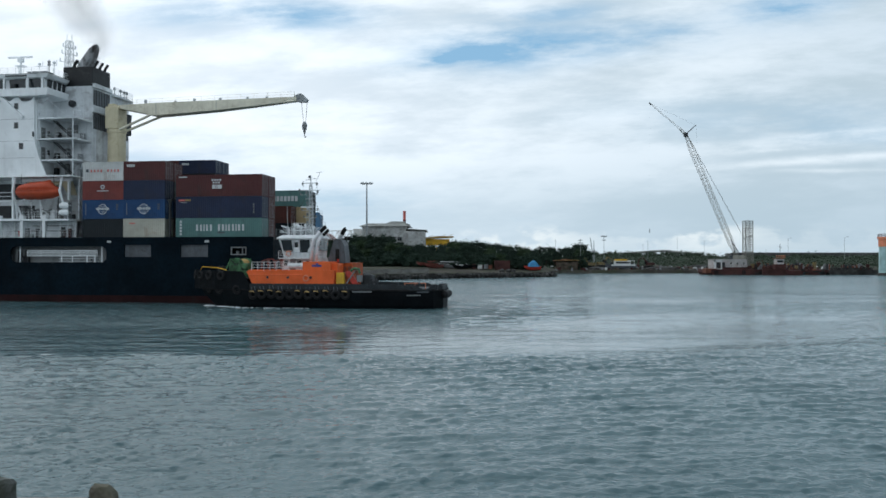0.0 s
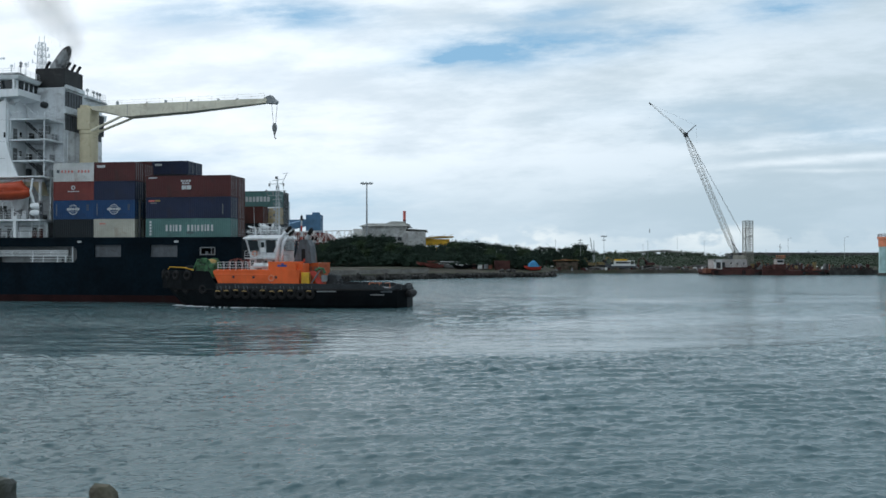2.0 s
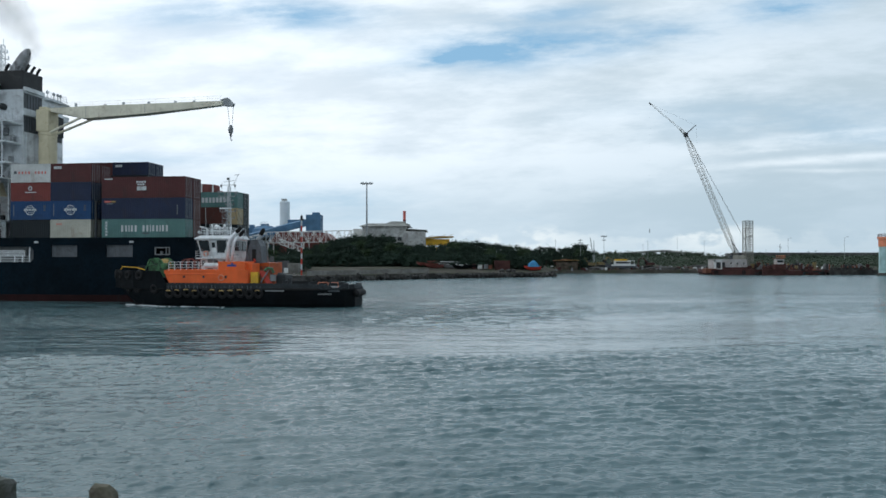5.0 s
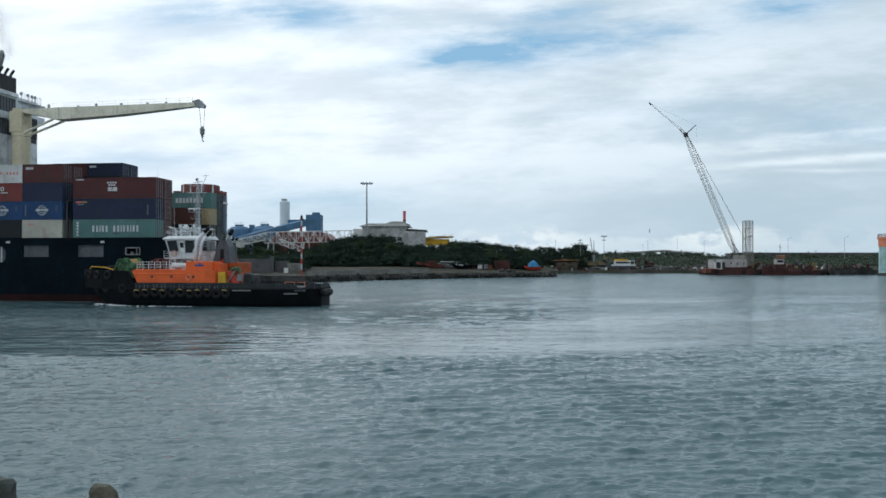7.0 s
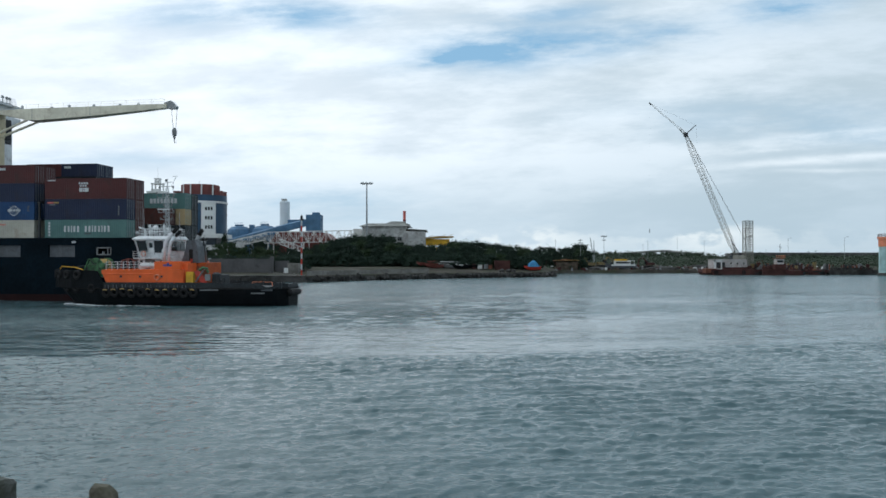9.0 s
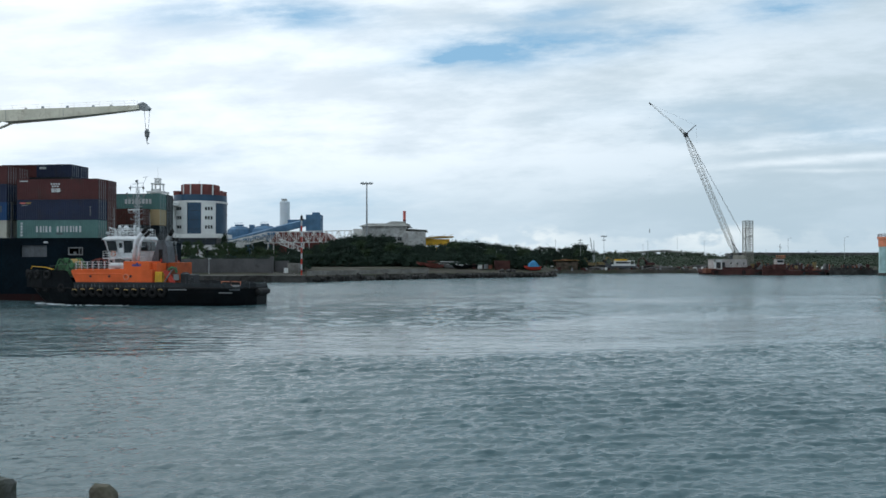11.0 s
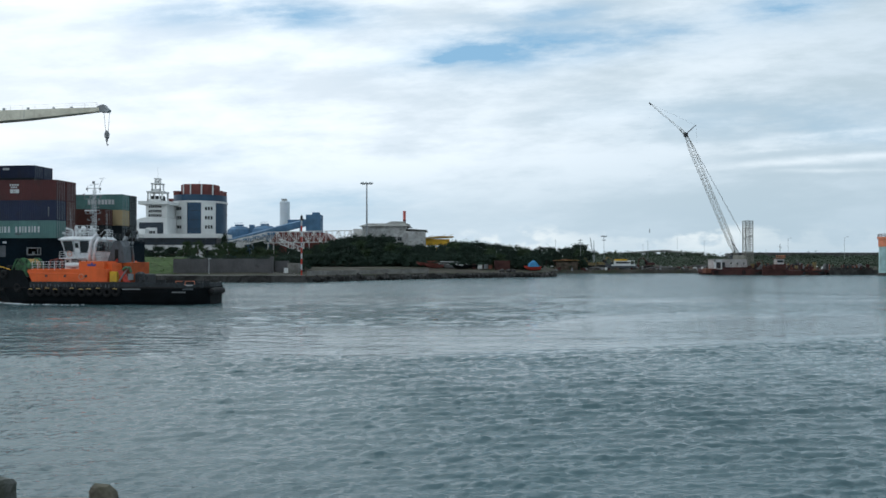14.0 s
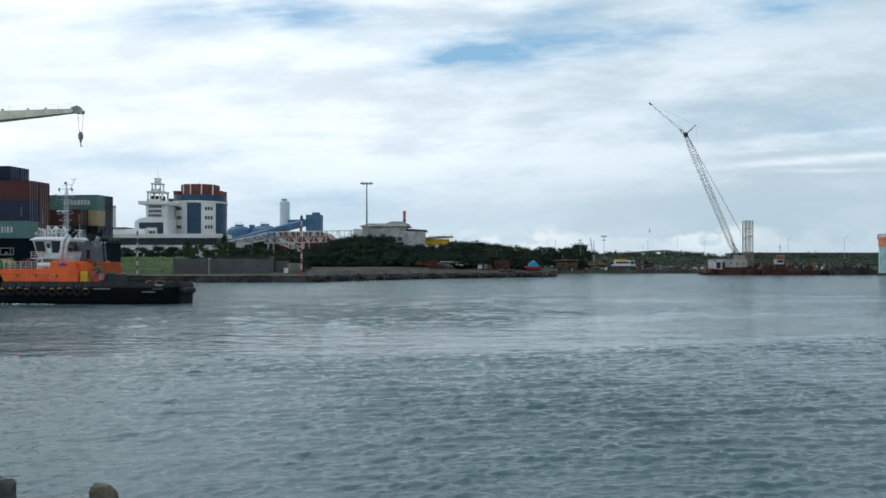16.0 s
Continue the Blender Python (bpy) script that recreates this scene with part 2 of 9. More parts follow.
RUST = (0.11, 0.055, 0.03)
M = {
    "hull": surface("hull_navy_paint", (0.0026, 0.0088, 0.0150), 0.6, vary=0.3, scale=0.25, grime=(0.006, 0.010, 0.014), grime_at=0.64, streaks=0.25, spec=0.05),
    "boot": surface("boot_topping_red", (0.020, 0.0055, 0.006), 0.6, vary=0.3, scale=0.4, grime=(0.015, 0.01, 0.01), spec=0.1),
    "white": surface("ship_white_paint", (0.78, 0.80, 0.81), 0.5, vary=0.08, scale=0.3, grime=(0.36, 0.34, 0.32), grime_at=0.70, streaks=0.28),
    "sooty": surface("sooty_shaded_white_paint", (0.68, 0.71, 0.73), 0.55, vary=0.16, scale=0.35, grime=(0.30, 0.30, 0.31), grime_at=0.56, streaks=0.5),
    "funnel": surface("funnel_black_paint", (0.014, 0.016, 0.018), 0.5, vary=0.3, scale=0.6, grime=(0.04, 0.04, 0.04)),
    "glass": surface("dark_window_glass", (0.012, 0.016, 0.02), 0.08, vary=0.1, bump=0.0, spec=0.6),
    "grille": surface("dark_grille", (0.03, 0.033, 0.036), 0.6, vary=0.2),
    "cream": surface("crane_cream_paint", (0.58, 0.52, 0.36), 0.5, vary=0.1, scale=0.5, grime=(0.34, 0.28, 0.17), grime_at=0.62, streaks=0.3),
    "uptake": surface("scorched_uptake_steel", (0.40, 0.41, 0.42), 0.5, 0.2, vary=0.3, scale=0.7, grime=(0.05, 0.05, 0.05), grime_at=0.56),
    "jib_cream": surface("weathered_jib_paint", (0.66, 0.63, 0.51), 0.5, vary=0.12, scale=0.5, grime=(0.40, 0.35, 0.26), grime_at=0.60, streaks=0.4),
    "steel": surface("grey_steel", (0.30, 0.32, 0.33), 0.45, 0.3, vary=0.2, grime=RUST, grime_at=0.72),
    "rope": surface("dark_wire_rope", (0.06, 0.06, 0.06), 0.6, 0.2, vary=0.2),
    "deck": surface("deck_green_grey", (0.09, 0.10, 0.10), 0.7, vary=0.25, scale=0.5, grime=RUST, grime_at=0.68),
    "panel": surface("pale_grey_panel", (0.20, 0.21, 0.215), 0.6, vary=0.2, scale=0.6, grime=(0.16, 0.15, 0.14), grime_at=0.6, streaks=0.3),
    "boat": surface("lifeboat_orange", (0.46, 0.075, 0.03), 0.5, vary=0.1, grime=(0.35, 0.07, 0.03), grime_at=0.68),
    "tug_hull": surface("tug_black_paint", (0.0042, 0.0062, 0.0080), 0.55, vary=0.3, scale=0.5, grime=(0.009, 0.012, 0.014), grime_at=0.62, streaks=0.35, spec=0.08),
    "tug_orange": surface("tug_orange_paint", (0.72, 0.128, 0.030), 0.5, spec=0.25, vary=0.10, scale=0.6, grime=(0.40, 0.12, 0.04), grime_at=0.70, streaks=0.25),
    # tug orange made darker and grimier: the far block's shade put into its colour
    "shaded_orange": surface("shaded_dirty_orange_paint", (0.42, 0.085, 0.022), 0.6, spec=0.15, vary=0.2, scale=0.8, grime=(0.16, 0.06, 0.03), grime_at=0.6, streaks=0.4),
    "casing_grey": surface("exhaust_casing_grey_paint", (0.095, 0.105, 0.118), 0.55, vary=0.2, scale=0.8, grime=(0.05, 0.05, 0.05), grime_at=0.58, streaks=0.4),
    "tug_grey": surface("tug_grey_deck_paint", (0.032, 0.037, 0.041), 0.55, vary=0.25, scale=0.6, grime=(0.015, 0.015, 0.015), spec=0.2),
    "tug_white": surface("tug_white_paint", (0.72, 0.74, 0.75), 0.45, vary=0.12, scale=0.8, grime=(0.34, 0.31, 0.28), grime_at=0.62, streaks=0.35),
    "rubber": surface("black_tyre_rubber", (0.012, 0.012, 0.0125), 0.8, vary=0.3, bump=0.4),
    "yellow": surface("yellow_paint", (0.72, 0.42, 0.03), 0.5, vary=0.15, grime=(0.35, 0.22, 0.05)),
    "ochre": surface("ochre_rope", (0.42, 0.29, 0.11), 0.8, vary=0.25),
    "green": surface("winch_green_paint", (0.07, 0.19, 0.08), 0.5, vary=0.35, scale=2.0, grime=(0.03, 0.045, 0.03), grime_at=0.52),
    "red": surface("bright_red_paint", (0.50, 0.06, 0.04), 0.5, vary=0.2, grime=(0.25, 0.06, 0.04)),
    "exhaust": surface("polished_exhaust_pipe", (0.74, 0.75, 0.77), 0.48, 0.15, vary=0.12, grime=(0.25, 0.24, 0.23), grime_at=0.66),
    "soot": surface("soot_black", (0.012, 0.012, 0.012), 0.8, vary=0.2),
    "mark": surface("white_marking", (0.50, 0.52, 0.53), 0.6, vary=0.08, bump=0.0),
    "mark_red": surface("red_marking", (0.55, 0.14, 0.12), 0.6, vary=0.12, bump=0.0),
    "mark_blue": surface("blue_marking", (0.05, 0.07, 0.25), 0.6, vary=0.12, bump=0.0),
    "mark_dark": surface("dark_marking", (0.08, 0.09, 0.10), 0.6, vary=0.12, bump=0.0),
    "concrete": surface("weathered_concrete", (0.20, 0.195, 0.18), 0.85, vary=0.22, scale=0.5, bump=0.4, grime=(0.12, 0.115, 0.10), grime_at=0.56, streaks=0.35),
    "quay": surface("wet_dark_concrete", (0.075, 0.073, 0.070), 0.85, vary=0.4, scale=0.35, bump=0.7, grime=(0.02, 0.02, 0.018), grime_at=0.52, streaks=0.4, spec=0.1),
    "wall_grey": surface("dark_grey_rendered_wall", (0.105, 0.103, 0.106), 0.85, vary=0.15, scale=0.3, grime=(0.06, 0.06, 0.06), streaks=0.3),
    "facade": surface("facade_white_render", (0.66, 0.67, 0.66), 0.7, vary=0.07, scale=0.2, grime=(0.45, 0.44, 0.42), grime_at=0.68, streaks=0.25),
    "facade_blue": surface("facade_blue_cladding", (0.030, 0.068, 0.120), 0.4, vary=0.15, scale=0.3, spec=0.3),
    "office_glass": surface("dark_office_glazing", (0.016, 0.028, 0.042), 0.3, vary=0.15, scale=0.4, spec=0.35, bump=0.0),
    "facade_red": surface("facade_red_render", (0.17, 0.055, 0.05), 0.75, vary=0.15, scale=0.3, grime=(0.11, 0.045, 0.04)),
    "shed": surface("grey_sheet_wall", (0.50, 0.51, 0.50), 0.6, vary=0.2, scale=0.5, grime=(0.22, 0.21, 0.19), grime_at=0.54, streaks=0.35),
    "shed_roof": surface("grey_sheet_roof", (0.17, 0.18, 0.165), 0.6, vary=0.2, scale=0.3, grime=(0.14, 0.14, 0.13)),
    # the works' own blue, toned for distance haze in the colour itself
    "plant_blue": surface("hazed_blue_cladding", (0.080, 0.170, 0.285), 0.6, vary=0.18, scale=0.2, grime=(0.09, 0.14, 0.22)),
    "truss_white": surface("white_truss_paint", (0.66, 0.66, 0.64), 0.5, vary=0.1, grime=(0.4, 0.33, 0.28)),
    "faded_red": surface("weathered_red_boat_paint", (0.20, 0.055, 0.045), 0.7, vary=0.25, scale=1.2, grime=(0.14, 0.09, 0.075), grime_at=0.55),
    "stump_grey": surface("damp_grey_stone", (0.075, 0.08, 0.075), 0.9, vary=0.35, scale=4.0, bump=0.8, grime=(0.035, 0.04, 0.03), grime_at=0.52),
    # white render with a blue-grey tint that paints in the haze of distance
    "silo": surface("hazed_silo_render", (0.62, 0.68, 0.72), 0.6, vary=0.05, scale=0.2, grime=(0.46, 0.52, 0.56), grime_at=0.62, streaks=0.3),
    "old_yellow": surface("dusty_machine_yellow", (0.26, 0.20, 0.075), 0.7, vary=0.25, scale=0.8, grime=(0.16, 0.13, 0.09), grime_at=0.52),
    "truss_old": surface("weathered_yellow_lattice", (0.27, 0.26, 0.22), 0.6, vary=0.15, grime=(0.30, 0.24, 0.18), grime_at=0.70),
    "rust": surface("rusty_red_steel", (0.066, 0.023, 0.021), 0.75, vary=0.3, scale=0.5, grime=(0.07, 0.035, 0.025), grime_at=0.55, streaks=0.3),
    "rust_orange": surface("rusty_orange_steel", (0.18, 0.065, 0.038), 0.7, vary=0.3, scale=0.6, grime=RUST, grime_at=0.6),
    "barge_pale": surface("grimy_pale_deckhouse_paint", (0.46, 0.44, 0.43), 0.65, vary=0.15, scale=0.5, grime=(0.28, 0.20, 0.17), grime_at=0.58, streaks=0.5),
    "tarp": surface("blue_tarpaulin", (0.06, 0.25, 0.48), 0.6, vary=0.2, bump=0.5),
    "teal_paint": surface("faded_teal_paint", (0.38, 0.55, 0.55), 0.6, vary=0.15, scale=0.5, grime=(0.28, 0.30, 0.28), grime_at=0.62, streaks=0.4),
    "coral_paint": surface("faded_coral_paint", (0.68, 0.24, 0.13), 0.6, vary=0.15, scale=0.5, grime=(0.3, 0.13, 0.08), grime_at=0.66, streaks=0.3),
    "bark": surface("grey_brown_bark", (0.10, 0.08, 0.06), 0.9, vary=0.3, bump=0.6),
    "stone": surface("mossy_stone", (0.11, 0.10, 0.075), 0.9, vary=0.35, scale=3.0, bump=0.8, grime=(0.05, 0.055, 0.03), grime_at=0.52),
    "lamp": surface("lamp_housing", (0.45, 0.47, 0.48), 0.5, vary=0.1),
    "foam": surface("white_foam", (0.80, 0.84, 0.85), 0.7, vary=0.1, scale=2.0, bump=0.6),
}


def leaf_material(name, colour, spread=0.45):
    m = surface(name, colour, 0.65, vary=0.25, scale=0.25, bump=0.0, island=spread, spec=0.05)
    return m


M["leaf"] = leaf_material("dark_green_leaves", (0.041, 0.066, 0.048))
M["leaf_light"] = leaf_material("fresh_green_leaves", (0.062, 0.096, 0.050))
M["leaf_far"] = leaf_material("dull_green_scrub", (0.070, 0.094, 0.066), 0.15)
M["grass"] = surface("green_grass", (0.046, 0.080, 0.024), 0.9, spec=0.1, vary=0.3, scale=0.5, bump=0.8, grime=(0.10, 0.10, 0.05), grime_at=0.60)


# ---- mesh helpers ----
def part(name, bm, material, parent=None, label="", smooth=False):
    me = bpy.data.meshes.new(name)
    bm.normal_update()
    bm.to_mesh(me)
    bm.free()
    me.materials.append(M[material] if isinstance(material, str) else material)
    if smooth:
        for p in me.polygons:
            p.use_smooth = True
    ob = new(name, me)
    if parent is not None:
        ob.parent = parent
    return tagged(ob, label)


def again(ob, parent, m=None):
    """Another part on the same mesh."""
    o = new(ob.name.split(".")[0], ob.data)
    o.parent = parent
    if m is not None:
        o.matrix_basis = m
    return tagged(o, ob.get("label", ""))


def thing(name, label, category, at=None, group="", kind=""):
    ob = new(name)
    ob.empty_display_size = 0.5
    if at is not None:
        ob.matrix_basis = at
    return tagged(ob, label, category, group, kind)


def box(bm, x0, x1, y0, y1, z0, z1, bevel=0.0):
    v = [bm.verts.new((x, y, z)) for z in (z0, z1) for x, y in ((x0, y0), (x1, y0), (x1, y1), (x0, y1))]
    faces = [bm.faces.new([v[i] for i in f]) for f in ((3, 2, 1, 0), (4, 5, 6, 7), (0, 1, 5, 4), (1, 2, 6, 5), (2, 3, 7, 6), (3, 0, 4, 7))]
    if bevel:
        edges = list({e for f in faces for e in f.edges})
        bmesh.ops.bevel(bm, geom=edges, offset=bevel, segments=2, affect="EDGES", profile=0.6)
    return bm


def boxes(*rows):
    bm = bmesh.new()
    for r in rows:
        box(bm, *r)
    return bm


def tube(bm, p0, p1, r0, r1=None, n=8, caps=True):
    p0, p1 = Vector(p0), Vector(p1)
    r1 = r0 if r1 is None else r1
    q = (p1 - p0).to_track_quat("Z", "Y")
    rings = []
    for p, r in ((p0, r0), (p1, r1)):
        rings.append([bm.verts.new(p + q @ Vector((r * math.cos(2 * math.pi * i / n), r * math.sin(2 * math.pi * i / n), 0))) for i in range(n)])
    for i in range(n):
        bm.faces.new((rings[0][i], rings[0][(i + 1) % n], rings[1][(i + 1) % n], rings[1][i]))
    if caps:
        bm.faces.new(rings[0][::-1])
        bm.faces.new(rings[1])
    return bm


def tubes(rows, r=0.05, n=6):
    bm = bmesh.new()
    for row in rows:
        p0, p1 = row[0], row[1]
        tube(bm, p0, p1, row[2] if len(row) > 2 else r, row[3] if len(row) > 3 else None, n)
    return bm


def pipe(bm, points, r, n=8):
    """A bent pipe through points; r: one radius or one for each point."""
    pts = [Vector(p) for p in points]
    radii = r if isinstance(r, (list, tuple)) else [r] * len(pts)
    rings = []
    for i, p in enumerate(pts):
        way = (pts[min(i + 1, len(pts) - 1)] - pts[max(i - 1, 0)]).normalized()
        q = way.to_track_quat("Z", "Y")
        rings.append([bm.verts.new(p + q @ Vector((radii[i] * math.cos(2 * math.pi * k / n), radii[i] * math.sin(2 * math.pi * k / n), 0))) for k in range(n)])
    for a, b in zip(rings, rings[1:]):
        for k in range(n):
            bm.faces.new((a[k], a[(k + 1) % n], b[(k + 1) % n], b[k]))
    bm.faces.new(rings[0][::-1])
    bm.faces.new(rings[-1])
    return bm


def lathe(bm, profile, at=(0, 0, 0), n=16, m=None):
    """Turned round z: profile is (radius, z) from below upwards."""
    at = Vector(at)
    m = m or Matrix()
    rings = [[bm.verts.new(at + m @ Vector((r * math.cos(2 * math.pi * k / n), r * math.sin(2 * math.pi * k / n), z))) for k in range(n)] for r, z in profile]
    for a, b in zip(rings, rings[1:]):
        for k in range(n):
            bm.faces.new((a[k], a[(k + 1) % n], b[(k + 1) % n], b[k]))
    bm.faces.new(rings[0][::-1])
    bm.faces.new(rings[-1])
    return bm


def prism(bm, outline, lo, hi, axis="y"):
    """An outline pulled along an axis: outline in (x, z) for y, (x, y) for z, (y, z) for x."""
    def at(a, b, h):
        return {"y": (a, h, b), "z": (a, b, h), "x": (h, a, b)}[axis]
    r0 = [bm.verts.new(at(a, b, lo)) for a, b in outline]
    r1 = [bm.verts.new(at(a, b, hi)) for a, b in outline]
    k = len(outline)
    bm.faces.new(r0)
    bm.faces.new(r1[::-1])
    for i in range(k):
        bm.faces.new((r0[i], r1[i], r1[(i + 1) % k], r0[(i + 1) % k]))
    bmesh.ops.recalc_face_normals(bm, faces=bm.faces)
    return bm


def loft(bm, rings, close=True, caps=True):
    rows = [[bm.verts.new(p) for p in ring] for ring in rings]
    k = len(rows[0])
    for a, b in zip(rows, rows[1:]):
        for i in range(k if close else k - 1):
            bm.faces.new((a[i], a[(i + 1) % k], b[(i + 1) % k], b[i]))
    if caps:
        bm.faces.new(rows[0][::-1])
        bm.faces.new(rows[-1])
    bmesh.ops.recalc_face_normals(bm, faces=bm.faces)
    return bm


def ring(bm, centre, big, small, axis="y", n=20, k=8):
    """A torus round an axis."""
    c = Vector(centre)
    turn = {"y": Euler((radians(90), 0, 0)), "z": Euler((0, 0, 0)), "x": Euler((0, radians(90), 0))}[axis].to_matrix()
    rows = []
    for i in range(n):
        a = 2 * math.pi * i / n
        rows.append([bm.verts.new(c + turn @ Vector(((big + small * math.cos(2 * math.pi * j / k)) * math.cos(a), (big + small * math.cos(2 * math.pi * j / k)) * math.sin(a), small * math.sin(2 * math.pi * j / k)))) for j in range(k)])
    for i in range(n):
        for j in range(k):
            bm.faces.new((rows[i][j], rows[(i + 1) % n][j], rows[(i + 1) % n][(j + 1) % k], rows[i][(j + 1) % k]))
    return bm


def plate(bm, xs, zs, hole, y0, y1):
    """An upright wall between y0 and y1 on a grid, with real openings where hole(x, z) of a cell's middle is true."""
    full = [[not hole((xs[i] + xs[i + 1]) / 2, (zs[j] + zs[j + 1]) / 2) for j in range(len(zs) - 1)] for i in range(len(xs) - 1)]

    def there(i, j):
        return 0 <= i < len(xs) - 1 and 0 <= j < len(zs) - 1 and full[i][j]

    def quad(*p):
        bm.faces.new([bm.verts.new(q) for q in p])
    for i in range(len(xs) - 1):
        for j in range(len(zs) - 1):
            if not full[i][j]:
                continue
            a, b, c, d = xs[i], xs[i + 1], zs[j], zs[j + 1]
            quad((a, y0, c), (b, y0, c), (b, y0, d), (a, y0, d))
            quad((b, y1, c), (a, y1, c), (a, y1, d), (b, y1, d))
            if not there(i - 1, j):
                quad((a, y1, c), (a, y0, c), (a, y0, d), (a, y1, d))
            if not there(i + 1, j):
                quad((b, y0, c), (b, y1, c), (b, y1, d), (b, y0, d))
            if not there(i, j - 1):
                quad((a, y1, c), (b, y1, c), (b, y0, c), (a, y0, c))
            if not there(i, j + 1):
                quad((a, y0, d), (b, y0, d), (b, y1, d), (a, y1, d))
    bmesh.ops.remove_doubles(bm, verts=bm.verts, dist=0.0005)
    return bm


def railing(points, height=1.05, spacing=1.5, bars=3, r=0.03):
    """Stanchions and rails along a line of points."""
    bm = bmesh.new()
    for a, b in zip(points, points[1:]):
        a, b = Vector(a), Vector(b)
        n = max(1, round((b - a).length / spacing))
        for i in range(n + 1):
            p = a.lerp(b, i / n)
            tube(bm, p, p + Vector((0, 0, height)), r, n=5)
        for k in range(bars):
            h = Vector((0, 0, height * (k + 1) / bars))
            tube(bm, a + h, b + h, r * 0.8, n=5)
    return bm


def lattice(bm, p0, p1, w0, w1, bays, chord=0.06, lace=0.035, across=None):
    """A square lattice boom from p0 to p1: four chords with zigzag lacing."""
    p0, p1 = Vector(p0), Vector(p1)
    q = (p1 - p0).to_track_quat("Z", "Y")

    def corner(t, k):
        w = (w0 + (w1 - w0) * t) / 2
        s = ((-1, -1), (1, -1), (1, 1), (-1, 1))[k % 4]
        return p0.lerp(p1, t) + q @ Vector((s[0] * w, s[1] * w, 0))
    for k in range(4):
        tube(bm, corner(0, k), corner(1, k), chord, n=5)
        for i in range(bays):
            a, b = i / bays, (i + 1) / bays
            tube(bm, corner(a, k), corner(b, k + 1), lace, n=4, caps=False)
            tube(bm, corner(b, k), corner(b, k + 1), lace, n=4, caps=False)
    return bm


# ---- how the vessels travel: metres and degrees from seconds ----
def ship_at(t):
    return pose(-36.24 - 2.246 * t + 0.0006 * t * t, 103.45 + 0.519 * t - 0.0016 * t * t, 0, 0, 0, -(8.37 - 0.2415 * t + 0.0039 * t * t))


def tug_at(t):
    return pose(0.75 - 2.222 * t + 0.0018 * t * t, 94.5 + 0.57 * t, 0, 0, 0, -(8.6 - 0.2415 * t + 0.0039 * t * t))


CARRIED = []  # things that ride on the ship, with their places on it


def ride(ob, m):
    ob.matrix_basis = ship_at(0) @ m
    CARRIED.append((ob, m))
    return ob


